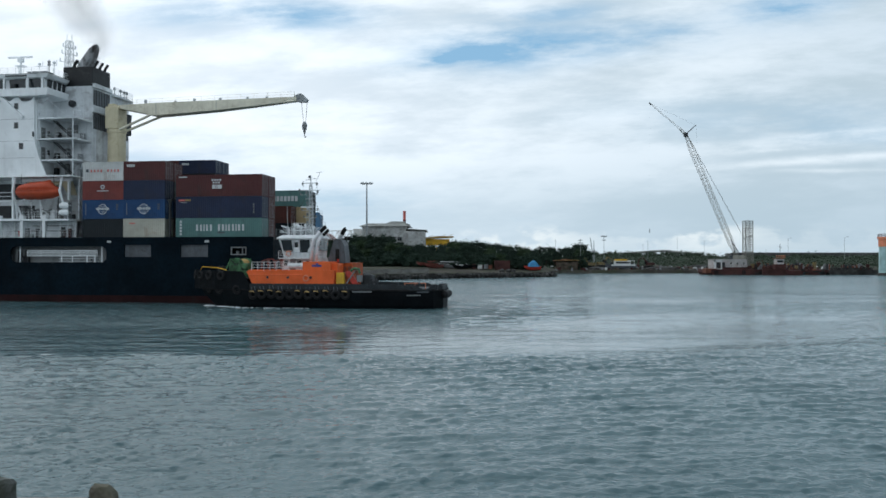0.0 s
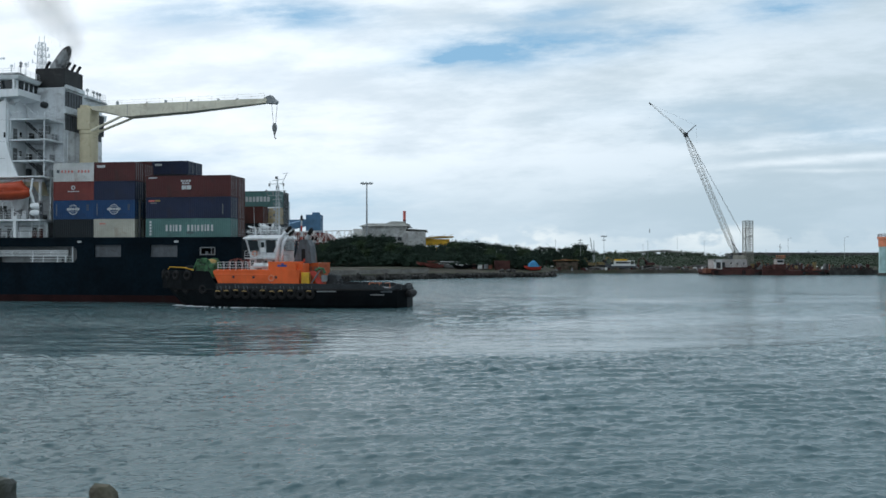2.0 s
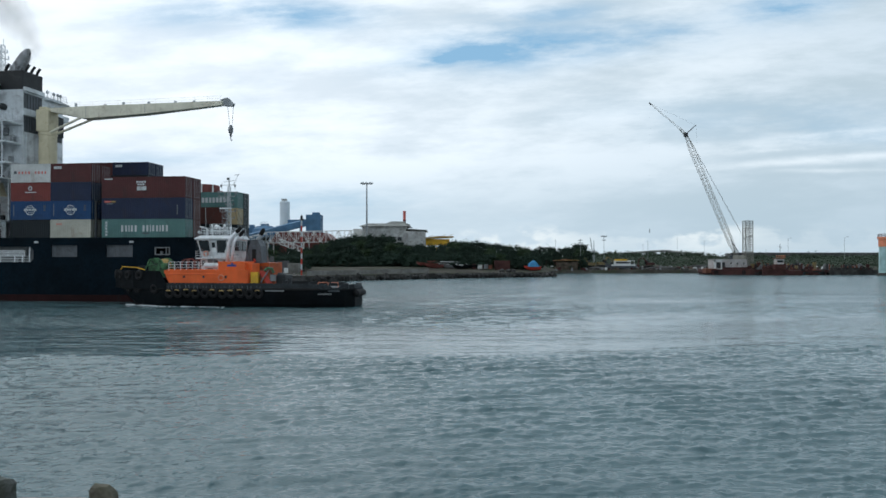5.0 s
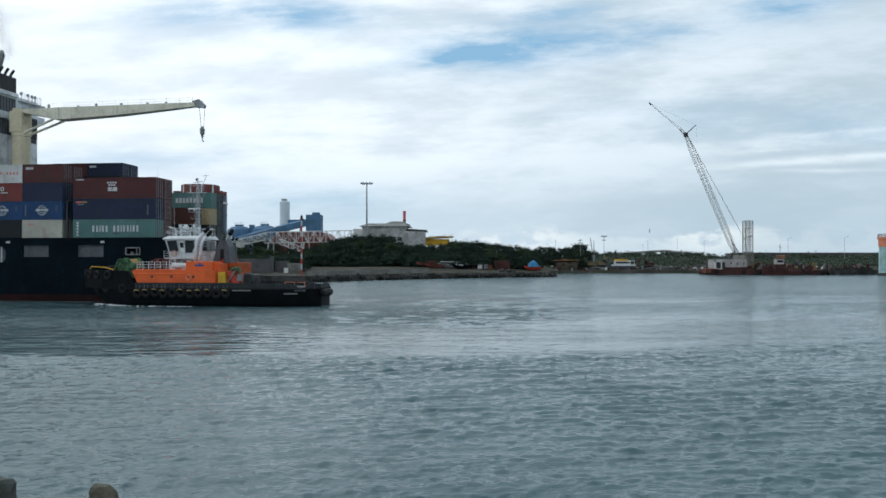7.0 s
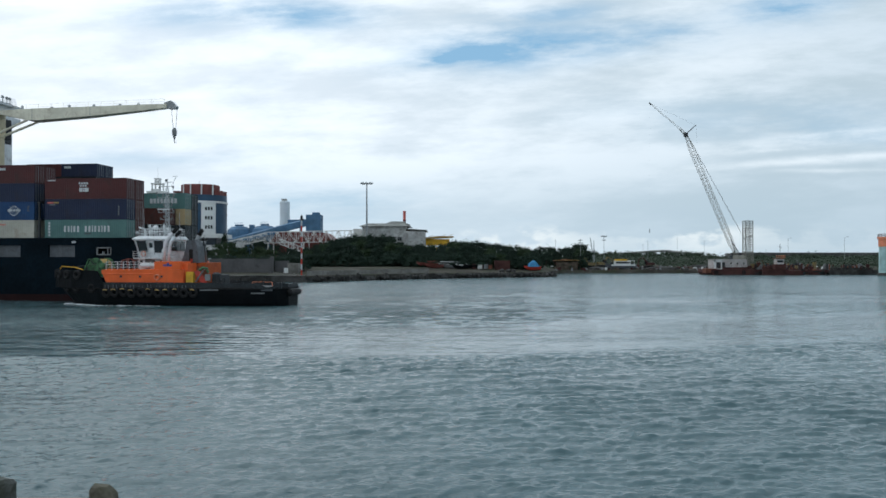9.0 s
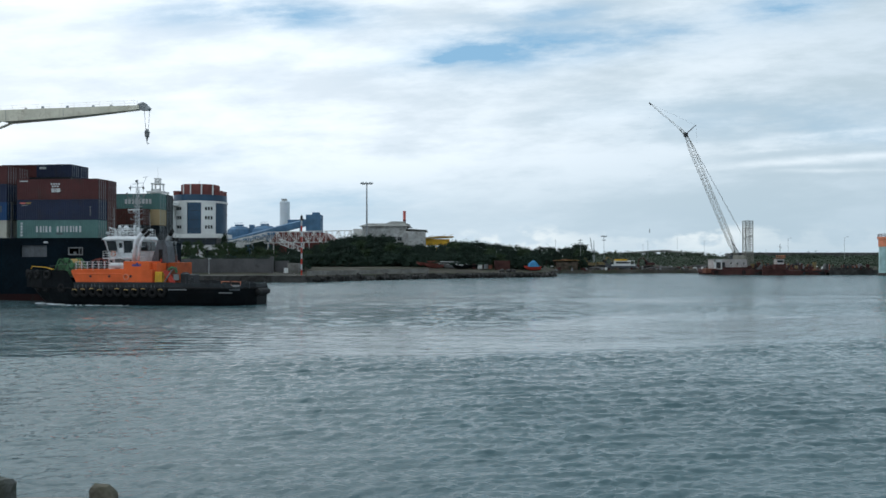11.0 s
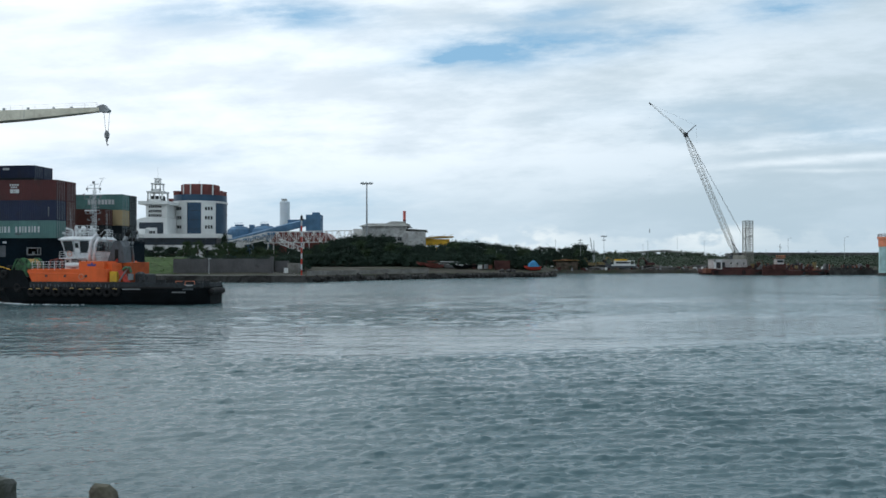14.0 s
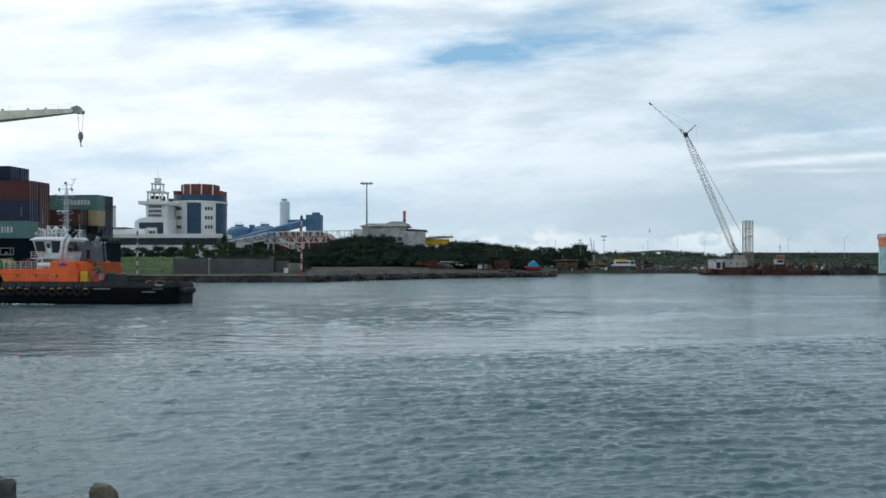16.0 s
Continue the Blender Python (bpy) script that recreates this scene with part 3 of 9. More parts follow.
# ---- container ship: x runs aft, y inboard from the near side, z up from the water ----
def build_ship():
    ship = thing("container_ship", "navy-hulled container ship with white superstructure steaming out of harbour", "ship", ship_at(0))
    # inner hull body, fine at the bow, square at the stern
    levels = ((-1.0, 0.80, 8.0), (0.5, 0.93, 4.0), (3.0, 1.0, 1.0), (8.50, 1.0, 0.0))
    rings = []
    for z, breadth, cut in levels:
        pts = []
        for s, half in ((14.0 - cut, 0.90), (9, 1.0), (-31, 1.0), (-31, 1.13), (-70, 1.13), (-88, 0.9), (-102, 0.5), (-110 + cut, 0.02)):
            pts.append((s, 11.2 - 10.0 * half * breadth, z))
        for s, half in ((-110 + cut, 0.02), (-102, 0.5), (-88, 0.9), (-70, 1.0), (9, 1.0), (14.0 - cut, 0.9)):
            pts.append((s, 11.2 + 11.5 * half * breadth, z))
        rings.append(pts)
    part("hull", loft(bmesh.new(), rings), "hull", ship)
    # outer side plating with its mooring and gangway openings
    holes = ((-24.5, -10.0, 5.45, 7.65), (-7.4, -3.45, 6.2, 7.85), (0.8, 4.76, 6.2, 7.85), (8.1, 10.1, 6.55, 7.45))
    xs = sorted({-31.0, -28, -20, -16, -13, -1, 6, 12, 13.6} | {h[0] for h in holes} | {h[1] for h in holes})
    zs = sorted({0.95, 2.5, 4.0, 8.86} | {h[2] for h in holes} | {h[3] for h in holes})
    part("side_plating", plate(bmesh.new(), xs, zs, lambda x, z: any(a < x < b and c < z < d for a, b, c, d in holes), -0.3, -0.05), "hull", ship)
    part("boot_topping", boxes((-31, 11.0, -0.29, 1.0, -1.0, 0.948)), "boot", ship, "dark red boot topping")
    part("transom", boxes((13.6, 13.9, -0.3, 22.7, 3.2, 8.86)), "hull", ship)
    part("deck_plate", boxes((-31, 13.9, -0.04, 22.7, 8.52, 8.76)), "deck", ship)
    part("sheer_strake", boxes((-31, 13.9, -0.36, -0.30, 8.55, 8.90)), "hull", ship)
    # covers take a darker grey so that the recess shadow sits in their colour
    for x0, x1, z0, z1, depth in ((-7.4, -3.45, 6.2, 7.85, 0.0), (0.8, 4.76, 6.2, 7.85, 0.0)):
        part("opening_cover", boxes((x0 - 0.2, x1 + 0.2, -0.04, 0.05, z0 - 0.2, z1 + 0.2)), "casing_grey", ship, "grey opening cover")
    part("gangway_wall", boxes((-27.5, -9.6, 1.02, 1.19, 5.0, 8.0)), "panel", ship)
    part("gangway_deck", boxes((-27.5, -9.6, -0.05, 1.02, 5.2, 5.42)), "deck", ship)
    for x in (-23.3, -10.9):
        part("gangway_post", boxes((x, x + 0.13, -0.02, 0.12, 5.42, 7.7)), "white", ship)
    for x in (-16.8, -15.2, -13.0, -11.8):
        part("gangway_stanchion", boxes((x, x + 0.10, -0.22, -0.12, 5.45, 6.3)), "white", ship)
    part("accommodation_ladder", tubes([((-22.2, 0.1, z), (-11.6, 0.1, z), 0.07) for z in (6.35, 6.6, 6.85, 7.05)]
                                       + [((x, 0.1, 6.35), (x, 0.1, 7.05), 0.04) for x in (-22.2, -20.1, -16.9, -14.2, -11.6)]), "white", ship, "stowed white accommodation ladder")
    # rounded ends of the opening
    for x, z, a in ((-10.0, 7.65, 0), (-24.5, 7.65, 90), (-24.5, 5.45, 180), (-10.0, 5.45, 270)):
        pts = [(0.02, 0.02)] + [(-0.75 + 0.75 * math.cos(radians(q)), -0.75 + 0.75 * math.sin(radians(q))) for q in range(0, 91, 15)]
        c, n = math.cos(radians(a)), math.sin(radians(a))
        part("opening_corner", prism(bmesh.new(), [(x + c * p - n * q, z + n * p + c * q) for p, q in pts], -0.30, -0.05), "hull", ship)
    rnd = random.Random(9)
    for k in range(9):
        x, h = rnd.choice((rnd.uniform(-24.2, -22.4), rnd.uniform(-12.6, -10.4))), rnd.uniform(0.4, 1.9)
        part("gangway_gear", boxes((x - 0.2, x + rnd.uniform(0.1, 0.4), 0.4, 0.9, 5.42, 5.45 + h, 0.03)), rnd.choice(("grille", "panel", "steel", "grille")), ship)
    part("gangway_rail", tubes([((-17.2, -0.17, z), (-10.6, -0.17, z), 0.035) for z in (5.6, 5.95, 6.3)]), "white", ship)
    name_frame = bmesh.new()
    for r in ((8.0, 8.16, 6.45, 7.55), (10.04, 10.2, 6.45, 7.55), (8.0, 10.2, 7.40, 7.55), (8.0, 10.2, 6.45, 6.60), (9.6, 9.7, 6.5, 7.5)):
        box(name_frame, r[0], r[1], -0.36, -0.2, r[2], r[3])
    part("chock_frame", name_frame, "panel", ship)
    part("fairlead", lathe(bmesh.new(), [(0.35, 6.5), (0.2, 6.6), (0.2, 6.95), (0.32, 7.0)], (8.8, 0.1, 0), 10), "panel", ship)
    for x in (-9.6, 4.6):
        part("draught_bar", boxes((x - 0.3, x + 0.3, -0.33, -0.305, 8.15, 8.42)), "mark", ship)
    build_house(ship)
    build_cargo_deck(ship)
    return ship


def build_cargo_deck(ship):
    for s0, s1 in ((-13.9, -1.4), (-0.2, 12.4)):
        part("hatch_cover", boxes((s0, s1, 0.0, 22.4, 8.764, 8.83)), "deck", ship)
    for s in (-0.95, ):
        bm = bmesh.new()
        for y in np.arange(0.2, 22.6, 2.48):
            box(bm, s - 0.12, s + 0.12, y - 0.12, y + 0.12, 8.86, 13.9)
        box(bm, s - 0.3, s + 0.3, 0.1, 22.4, 11.4, 11.52)
        box(bm, s - 0.3, s + 0.3, 0.1, 22.4, 13.9, 14.02)
        part("lashing_bridge", bm, "grille", ship)
    part("deck_rail", railing([(12.9, -0.2, 8.86), (13.7, -0.2, 8.86), (13.7, 22.5, 8.86)]), "panel", ship)


def build_house(ship):
    house = part("superstructure", boxes((-44, -21.7, 1.25, 4.85, 17.59, 28.1), (-44, -21.7, 4.85, 21.2, 8.86, 28.1), (-44, -21.9, 3.0, 21.2, 28.1, 28.84)), "white", ship, "white accommodation block")
    # side plate with the swept aft edge and a scalloped top under the bridge wing
    edge = [(-44, 17.6), (-20.0, 17.6), (-20.4, 18.6), (-21.2, 20.4), (-21.75, 22.2), (-21.9, 24.5), (-21.9, 28.84), (-22.05, 28.84), (-22.3, 28.45), (-22.8, 28.2), (-23.4, 28.15), (-23.9, 28.3), (-24.4, 28.84), (-25.0, 28.84), (-25.5, 28.4), (-26.2, 28.25), (-44, 28.25)]
    part("side_plate", prism(bmesh.new(), edge, 0.95, 1.22), "white", house)
    for s, z in ((-24.7, 27.55), (-24.7, 24.85), (-23.9, 21.9)):
        part("cabin_window", boxes((s - 0.27, s + 0.27, 0.90, 0.945, z - 0.38, z + 0.38)), "glass", house)
        part("window_rim", boxes((s - 0.34, s + 0.34, 0.925, 0.949, z - 0.45, z + 0.45)), "panel", house)
    for z in (21.0, 23.8):
        part("side_door", boxes((-21.69, -21.6, 2.2, 3.0, z - 1.0, z + 0.9)), "panel", house)
        part("door_window", boxes((-21.68, -21.57, 3.5, 3.9, z - 0.1, z + 0.6)), "glass", house)
    for z in (20.2, 22.6, 25.7):
        part("plate_seam", boxes((-44, -21.95, 0.944, 0.952, z, z + 0.035)), "panel", house)
    part("hand_lamp", boxes((-22.05, -21.9, 0.75, 1.0, 23.2, 23.9)), "grille", house)
    # wheelhouse: wing bulwark, recessed window band and broad roof
    wheel = part("wheelhouse", boxes((-44, -20.15, 1.15, 21.2, 29.0, 31.38)), "white", ship, "white wheelhouse")
    wing = bmesh.new()
    prism(wing, [(-44, 28.85), (-21.0, 28.85), (-19.5, 29.1), (-19.35, 29.95), (-19.5, 29.95), (-19.6, 29.2), (-44, 29.0)], 0.3, 21.9)
    box(wing, -44, -19.5, 0.25, 0.42, 28.9, 29.96)
    part("wing_bulwark", wing, "white", wheel)
    part("roof", loft(bmesh.new(), [[(-44, 0.75, 31.39), (-19.95, 0.75, 31.39), (-19.95, 21.5, 31.39), (-44, 21.5, 31.39)], [(-44, 0.55, 31.5), (-19.7, 0.55, 31.5), (-19.7, 21.7, 31.5), (-44, 21.7, 31.5)],
                                    [(-44, 0.35, 31.9), (-19.35, 0.35, 31.9), (-19.35, 22.0, 31.9), (-44, 22.0, 31.9)], [(-44, 0.35, 32.05), (-19.35, 0.35, 32.05), (-19.35, 22.0, 32.05), (-44, 22.0, 32.05)]]), "white", wheel)
    part("fascia_trim", tubes([((-44, 0.33, 32.0), (-19.3, 0.33, 32.0), 0.04), ((-19.33, 0.33, 32.0), (-19.33, 22.0, 32.0), 0.04)]), "panel", wheel)
    for s in (-26.2, -22.55, -20.3):
        part("wing_pillar", boxes((s - 0.12, s + 0.12, 0.35, 0.55, 29.97, 31.4)), "white", wheel)
    part("wing_bracket", prism(bmesh.new(), [(-27.4, 28.84), (-26.6, 28.84), (-24.9, 27.3), (-23.4, 26.1), (-23.5, 25.8), (-25.2, 27.0)], 0.55, 0.94), "white", wheel)
    part("wing_bracket", prism(bmesh.new(), [(-21.85, 28.84), (-20.0, 28.84), (-20.4, 28.45), (-21.1, 28.15), (-21.85, 28.05)], 1.6, 1.75), "sooty", wheel)
    for s0, s1 in ((-29.2, -26.6), (-25.7, -23.2), (-22.9, -20.35)):
        part("wheelhouse_window", loft(bmesh.new(), [[(s0, 1.05, 30.02), (s1, 1.05, 30.02), (s1, 1.149, 30.02), (s0, 1.149, 30.02)], [(s0, 0.80, 31.3), (s1, 0.80, 31.3), (s1, 1.149, 31.3), (s0, 1.149, 31.3)]]), "glass", wheel)
        part("window_mullion", boxes((s1 + 0.02, s1 + 0.14, 0.86, 1.148, 29.98, 31.36)), "white", wheel)
    part("wing_console", boxes((-25.4, -24.6, 0.5, 0.9, 29.3, 30.7, 0.1)), "grille", wheel)
    for i in range(6):
        y = 1.25 + i * 1.0
        part("wheelhouse_window", loft(bmesh.new(), [[(-20.15, y, 29.95), (-20.06, y, 29.95), (-20.06, y + 0.8, 29.95), (-20.15, y + 0.8, 29.95)], [(-20.15, y, 31.3), (-19.82, y, 31.3), (-19.82, y + 0.8, 31.3), (-20.15, y + 0.8, 31.3)]]), "glass", wheel)
        part("window_mullion", boxes((-20.14, -19.9, y + 0.84, y + 0.96, 29.95, 31.36)), "white", wheel)
    part("roof_rail", railing([(-32, 0.6, 32.05), (-19.6, 0.6, 32.05), (-19.6, 8.0, 32.05)], 0.9, 1.3), "white", wheel)
    for k in range(9):
        part("name_bar", boxes((-26.0 + k * 0.38, -25.74 + k * 0.38, 0.36, 0.45, 31.62, 31.85)), "grille", wheel)
    # radar, aerials and roof clutter
    rad = bmesh.new()
    tube(rad, (-27.1, 5, 31.86), (-27.1, 5, 34.9), 0.16, 0.12)
    tube(rad, (-28.2, 5, 31.86), (-27.1, 5, 34.0), 0.07)
    tube(rad, (-26.2, 5, 31.86), (-27.1, 5, 33.6), 0.07)
    box(rad, -27.8, -26.4, 4.6, 5.4, 34.3, 34.4)
    box(rad, -27.45, -26.75, 4.7, 5.3, 34.9, 35.5, 0.06)
    part("radar_post", rad, "white", wheel)
    part("radar_scanner", boxes((-29.1, -25.3, 4.85, 5.15, 35.55, 35.75)), "white", wheel)
    part("roof_locker", boxes((-24.6, -21.9, 3.4, 4.6, 31.86, 32.9, 0.05)), "white", wheel)
    part("locker_lid", boxes((-24.8, -21.7, 3.2, 4.8, 32.91, 33.05)), "panel", wheel)
    part("roof_locker", boxes((-21.2, -20.4, 2.0, 3.0, 31.86, 32.6, 0.05)), "panel", wheel)
    for s, y, h, arm in ((-22.6, 3.0, 2.4, 0.5), (-21.4, 3.4, 2.9, 0), (-20.1, 6.0, 2.2, 0.7), (-20.3, 3.0, 2.6, 0.4), (-19.8, 1.2, 1.7, 0), (-19.7, 7.6, 2.1, 0.6), (-25.3, 2.2, 1.9, 0.3)):
        bm = bmesh.new()
        tube(bm, (s, y, 31.8), (s, y, 31.8 + h), 0.05)
        if arm:
            tube(bm, (s - arm, y, 31.8 + h * 0.8), (s + arm, y, 31.8 + h * 0.74), 0.045)
            tube(bm, (s + arm, y, 31.8 + h * 0.74), (s + arm, y, 31.95 + h), 0.04)
        lathe(bm, [(0.05, 0), (0.22, 0.08), (0.22, 0.28), (0.05, 0.4)], (s, y, 31.8 + h * 0.82), 8)
        part("aerial", bm, "white" if arm else "panel", wheel)
    # engine casing and funnel
    casing = part("engine_casing", boxes((-21.69, -15.65, 5.0, 14.6, 8.86, 31.1)), "sooty", ship, "soot-stained white engine casing")
    for z0, z1, y0, y1 in ((28.4, 30.6, 5.3, 9.2), (24.9, 27.2, 5.3, 8.6), (24.4, 27.6, 11.2, 14.2)):
        part("louvre_backing", boxes((-15.66, -15.6, y0, y1, z0, z1)), "casing_grey", casing)
        bm = bmesh.new()
        for k in range(7):
            y = y0 + (y1 - y0) * k / 6
            box(bm, -15.6, -15.55, y - 0.035, y + 0.035, z0 - 0.05, z1 + 0.05)
        part("louvre_bars", bm, "grille", casing)
    part("casing_belt", boxes((-15.64, -15.35, 4.9, 14.7, 27.3, 28.2)), "sooty", casing)
    part("casing_top_walk", boxes((-21.5, -15.0, 9.8, 14.8, 30.5, 30.72)), "sooty", casing)
    part("casing_rail", railing([(-15.1, 9.9, 30.72), (-15.1, 14.7, 30.72), (-20, 14.7, 30.72)], 1.1, 0.9), "white", casing)
    part("casing_vent", lathe(bmesh.new(), [(0.5, 0), (0.5, 0.5), (0.2, 0.9)], (-18.6, 4.97, 28.5), 12, Euler((radians(90), 0, 0)).to_matrix()), "grille", casing)
    for y, z in ((10.6, 30.7), (12.2, 30.7), (13.2, 30.7), (13.9, 30.7)):
        bm = bmesh.new()
        tube(bm, (-15.6, y, z), (-15.6, y, z + 1.0), 0.06)
        lathe(bm, [(0.1, 0), (0.22, 0.12), (0.22, 0.35), (0.08, 0.5)], (-15.6, y, z + 0.9), 8)
        part("vent_head", bm, "steel", casing)
    funnel = part("funnel", boxes((-20.4, -15.75, 5.15, 9.7, 31.11, 34.0, 0.12)), "funnel", ship, "black funnel")
    part("funnel_skirt", boxes((-15.74, -15.3, 5.2, 9.6, 30.9, 31.5)), "sooty", funnel)
    bm = bmesh.new()
    pipe(bm, [(-19.2, 7.6, 33.8), (-18.5, 7.6, 34.7), (-17.6, 7.6, 36.0), (-17.05, 7.6, 37.0), (-16.75, 7.6, 37.5), (-16.6, 7.6, 37.85)], [0.85, 0.95, 0.9, 0.72, 0.5, 0.15], 14)
    part("main_uptake", bm, "uptake", funnel)
    part("uptake_mouth", pipe(bmesh.new(), [(-16.72, 7.6, 37.8), (-16.45, 7.6, 37.0), (-16.6, 7.6, 36.3)], [0.1, 0.2, 0.08], 8), "soot", funnel)
    for k in range(3):
        s = -16.0 + 0.0 * k
        y = 6.6 + 1.25 * k
        part("small_uptake", pipe(bmesh.new(), [(s - 0.4, y, 34.0), (s - 0.2, y, 34.5), (s + 0.25, y, 35.1)], 0.2, 8), "funnel", funnel)
    part("small_uptake", pipe(bmesh.new(), [(-19.6, 6.4, 34.0), (-19.3, 6.4, 34.8), (-18.9, 6.4, 35.3)], 0.22, 8), "funnel", funnel)
    bm = bmesh.new()
    lattice(bm, (-20.4, 6.6, 32.4), (-20.4, 6.6, 38.2), 1.0, 0.7, 6, 0.07, 0.05)
    for z, w in ((34.8, 1.5), (36.0, 1.2), (37.0, 1.0)):
        tube(bm, (-20.4 - w, 6.6, z + 0.5), (-20.4 + w, 6.6, z), 0.06)
        tube(bm, (-20.4 - w, 6.6, z + 0.5), (-20.4 - w, 6.6, z + 1.0), 0.08)
        tube(bm, (-20.4 + w, 6.6, z), (-20.4 + w, 6.6, z + 0.5), 0.1)
    for s in (-20.8, -20.0):
        tube(bm, (s, 6.6, 38.2), (s, 6.6, 39.2), 0.04)
    part("signal_mast", bm, "white", ship, "pale grey lattice signal mast")
    # outside stairs between the house and the casing
    tower = part("stair_tower", tubes([((-16.3, 1.5, 17.6), (-16.3, 1.5, 26.9), 0.1)]), "sooty", ship)
    part("tower_post", tubes([((-21.5, 1.5, 17.6), (-21.5, 1.5, 26.9), 0.07)]), "sooty", tower)
    for z in (20.0, 23.0, 25.95):
        part("landing", boxes((-21.6, -15.7, 1.3, 5.0, z - 0.22, z)), "sooty", tower)
        part("landing_rail", railing([(-21.5, 1.4, z), (-15.8, 1.4, z), (-15.8, 4.9, z)], 1.0, 1.4, 2, 0.025), "sooty", tower)
    for z in (17.7, 20.0, 23.0):
        bm = bmesh.new()
        for y in (2.2, 2.9):
            tube(bm, (-19.8, y, z + 2.6), (-16.8, y, z), 0.09)
        for k in range(9):
            box(bm, -19.7 + k * 0.34, -19.45 + k * 0.34, 2.2, 2.9, z + 2.45 - k * 0.3, z + 2.5 - k * 0.3)
        part("stair_flight", bm, "grille", tower)
    for z in (18.2, 20.4, 23.4):
        for k in range(3):
            s, h = (-20.9, -19.2, -17.2)[k] + 0.3 * (z % 2), (0.9, 1.5, 0.7)[k]
            part("landing_gear", boxes((s - 0.22, s + 0.22, 4.1, 4.8, z - 0.4, z + h, 0.03)), ("grille", "panel", "steel")[k], tower)
    part("casing_pipe", tubes([((-15.5, 5.6, 12), (-15.5, 5.6, 24.6), 0.1), ((-17.3, 4.9, 18), (-17.3, 4.9, 28.0), 0.09), ((-15.5, 10.4, 20), (-15.5, 10.4, 27.2), 0.12), ((-19.2, 4.9, 26.2), (-16.0, 4.9, 26.2), 0.07)]), "sooty", tower)
    part("wall_cabinet", boxes((-18.6, -17.8, 4.75, 4.99, 24.2, 25.4, 0.03)), "panel", tower)
    part("funnel_brace", tubes([((-20.6, 1.6, 28.9), (-17.5, 1.6, 26.2), 0.06)]), "sooty", tower)
    # boat deck and the deck below
    deck = part("boat_deck", boxes((-44, -15.6, 0.0, 5.0, 17.4, 17.58), (-44, -24.4, 0.0, 1.2, 14.0, 14.15)), "white", ship)
    # the casing's soot-greyed white also puts the boat deck's shade into this wall
    part("lower_wall", boxes((-44, -15.9, 4.6, 4.8, 8.87, 17.4)), "sooty", deck)
    part("aft_wall", boxes((-15.9, -15.7, 2.2, 4.8, 11.5, 17.4)), "sooty", deck)
    # dark panels on the flat wall stand in for the shade inside deep recesses
    for s0, s1, z0, z1 in ((-30.5, -24.9, 14.6, 16.9), (-30.5, -24.4, 11.9, 13.7)):
        part("recess_shade_panel", boxes((s0, s1, 4.5, 4.59, z0, z1)), "grille", deck)
    part("lower_deck", boxes((-44, -15.8, -0.15, 4.6, 11.25, 11.5)), "white", deck)
    part("back_wall", boxes((-44, -15.9, 1.8, 1.95, 8.87, 11.24)), "sooty", deck)
    part("lower_rail", railing([(-44, -0.1, 8.9), (-15.9, -0.1, 8.9), (-15.9, 1.6, 8.9)], 1.0, 1.4, 3, 0.03), "white", deck)
    part("boat_rail", railing([(-44, 0.05, 17.6), (-23.9, 0.05, 17.6)], 1.0, 1.4, 3, 0.03), "white", deck)
    part("deck_rail", railing([(-44, 0.0, 14.15), (-24.4, 0.0, 14.15)], 1.1, 2.2, 2, 0.05), "white", deck)
    for s in (-27.6, -24.6):
        part("recess_post", boxes((s - 0.14, s + 0.14, 0.2, 0.45, 11.5, 17.4)), "white", deck)
    for s in (-26.6, -23.0, -19.6):
        part("deck_pillar", boxes((s - 0.22, s + 0.22, -0.12, 0.25, 8.9, 11.25)), "white", deck)
        part("pillar_head", boxes((s - 0.35, s + 0.35, -0.14, 0.4, 11.5, 12.0, 0.05)), "white", deck)
    for s in (-25.4, -21.3, -18.3, -17.1):
        part("wall_frame", boxes((s - 0.08, s + 0.08, 1.65, 1.8, 8.9, 11.2)), "white", deck)
    part("fire_box", boxes((-24.75, -24.3, 1.55, 1.79, 9.1, 9.9)), "red", deck)
    part("wall_pipe", tubes([((-25.5, 1.7, 9.9), (-16.4, 1.7, 9.9), 0.08), ((-22.5, 1.7, 10.6), (-16.4, 1.7, 10.6), 0.06), ((-20.4, 1.7, 9.9), (-20.4, 1.7, 11.2), 0.06)]), "panel", deck)
    rnd = random.Random(31)
    # gear crowded on the decks behind the boat and along the side passage
    for k in range(15):
        s, y, w, h = rnd.uniform(-24.0, -16.6), rnd.uniform(1.0, 3.6), rnd.uniform(0.18, 0.5), rnd.uniform(0.5, 2.2)
        part("deck_gear", boxes((s - w, s + w, y - 0.25, y + 0.25, 11.5, 11.5 + h, 0.04)), rnd.choice(("grille", "panel", "sooty", "sooty", "steel")), deck)
    for k in range(8):
        s, h = rnd.uniform(-25.8, -16.4), rnd.uniform(0.5, 1.5)
        part("passage_gear", boxes((s - 0.2, s + rnd.uniform(0.1, 0.45), 1.3, 1.6, 8.87, 8.9 + h, 0.03)), rnd.choice(("grille", "panel", "steel", "rust")), deck)
    for k in range(12):
        s, z = rnd.uniform(-23.6, -16.6), rnd.uniform(12.3, 14.6)
        part("gear_pipe", pipe(bmesh.new(), [(s, 0.7, 11.5), (s + rnd.uniform(-0.3, 0.3), 0.6, z - 0.5), (s + rnd.uniform(-0.9, 0.9), 0.5, z)], rnd.uniform(0.05, 0.11), 6), rnd.choice(("white", "white", "panel", "grille")), deck)
    part("gear_rail", railing([(-23.9, 0.1, 11.5), (-17.5, 0.1, 11.5)], 1.0, 0.9, 3, 0.03), "white", deck)
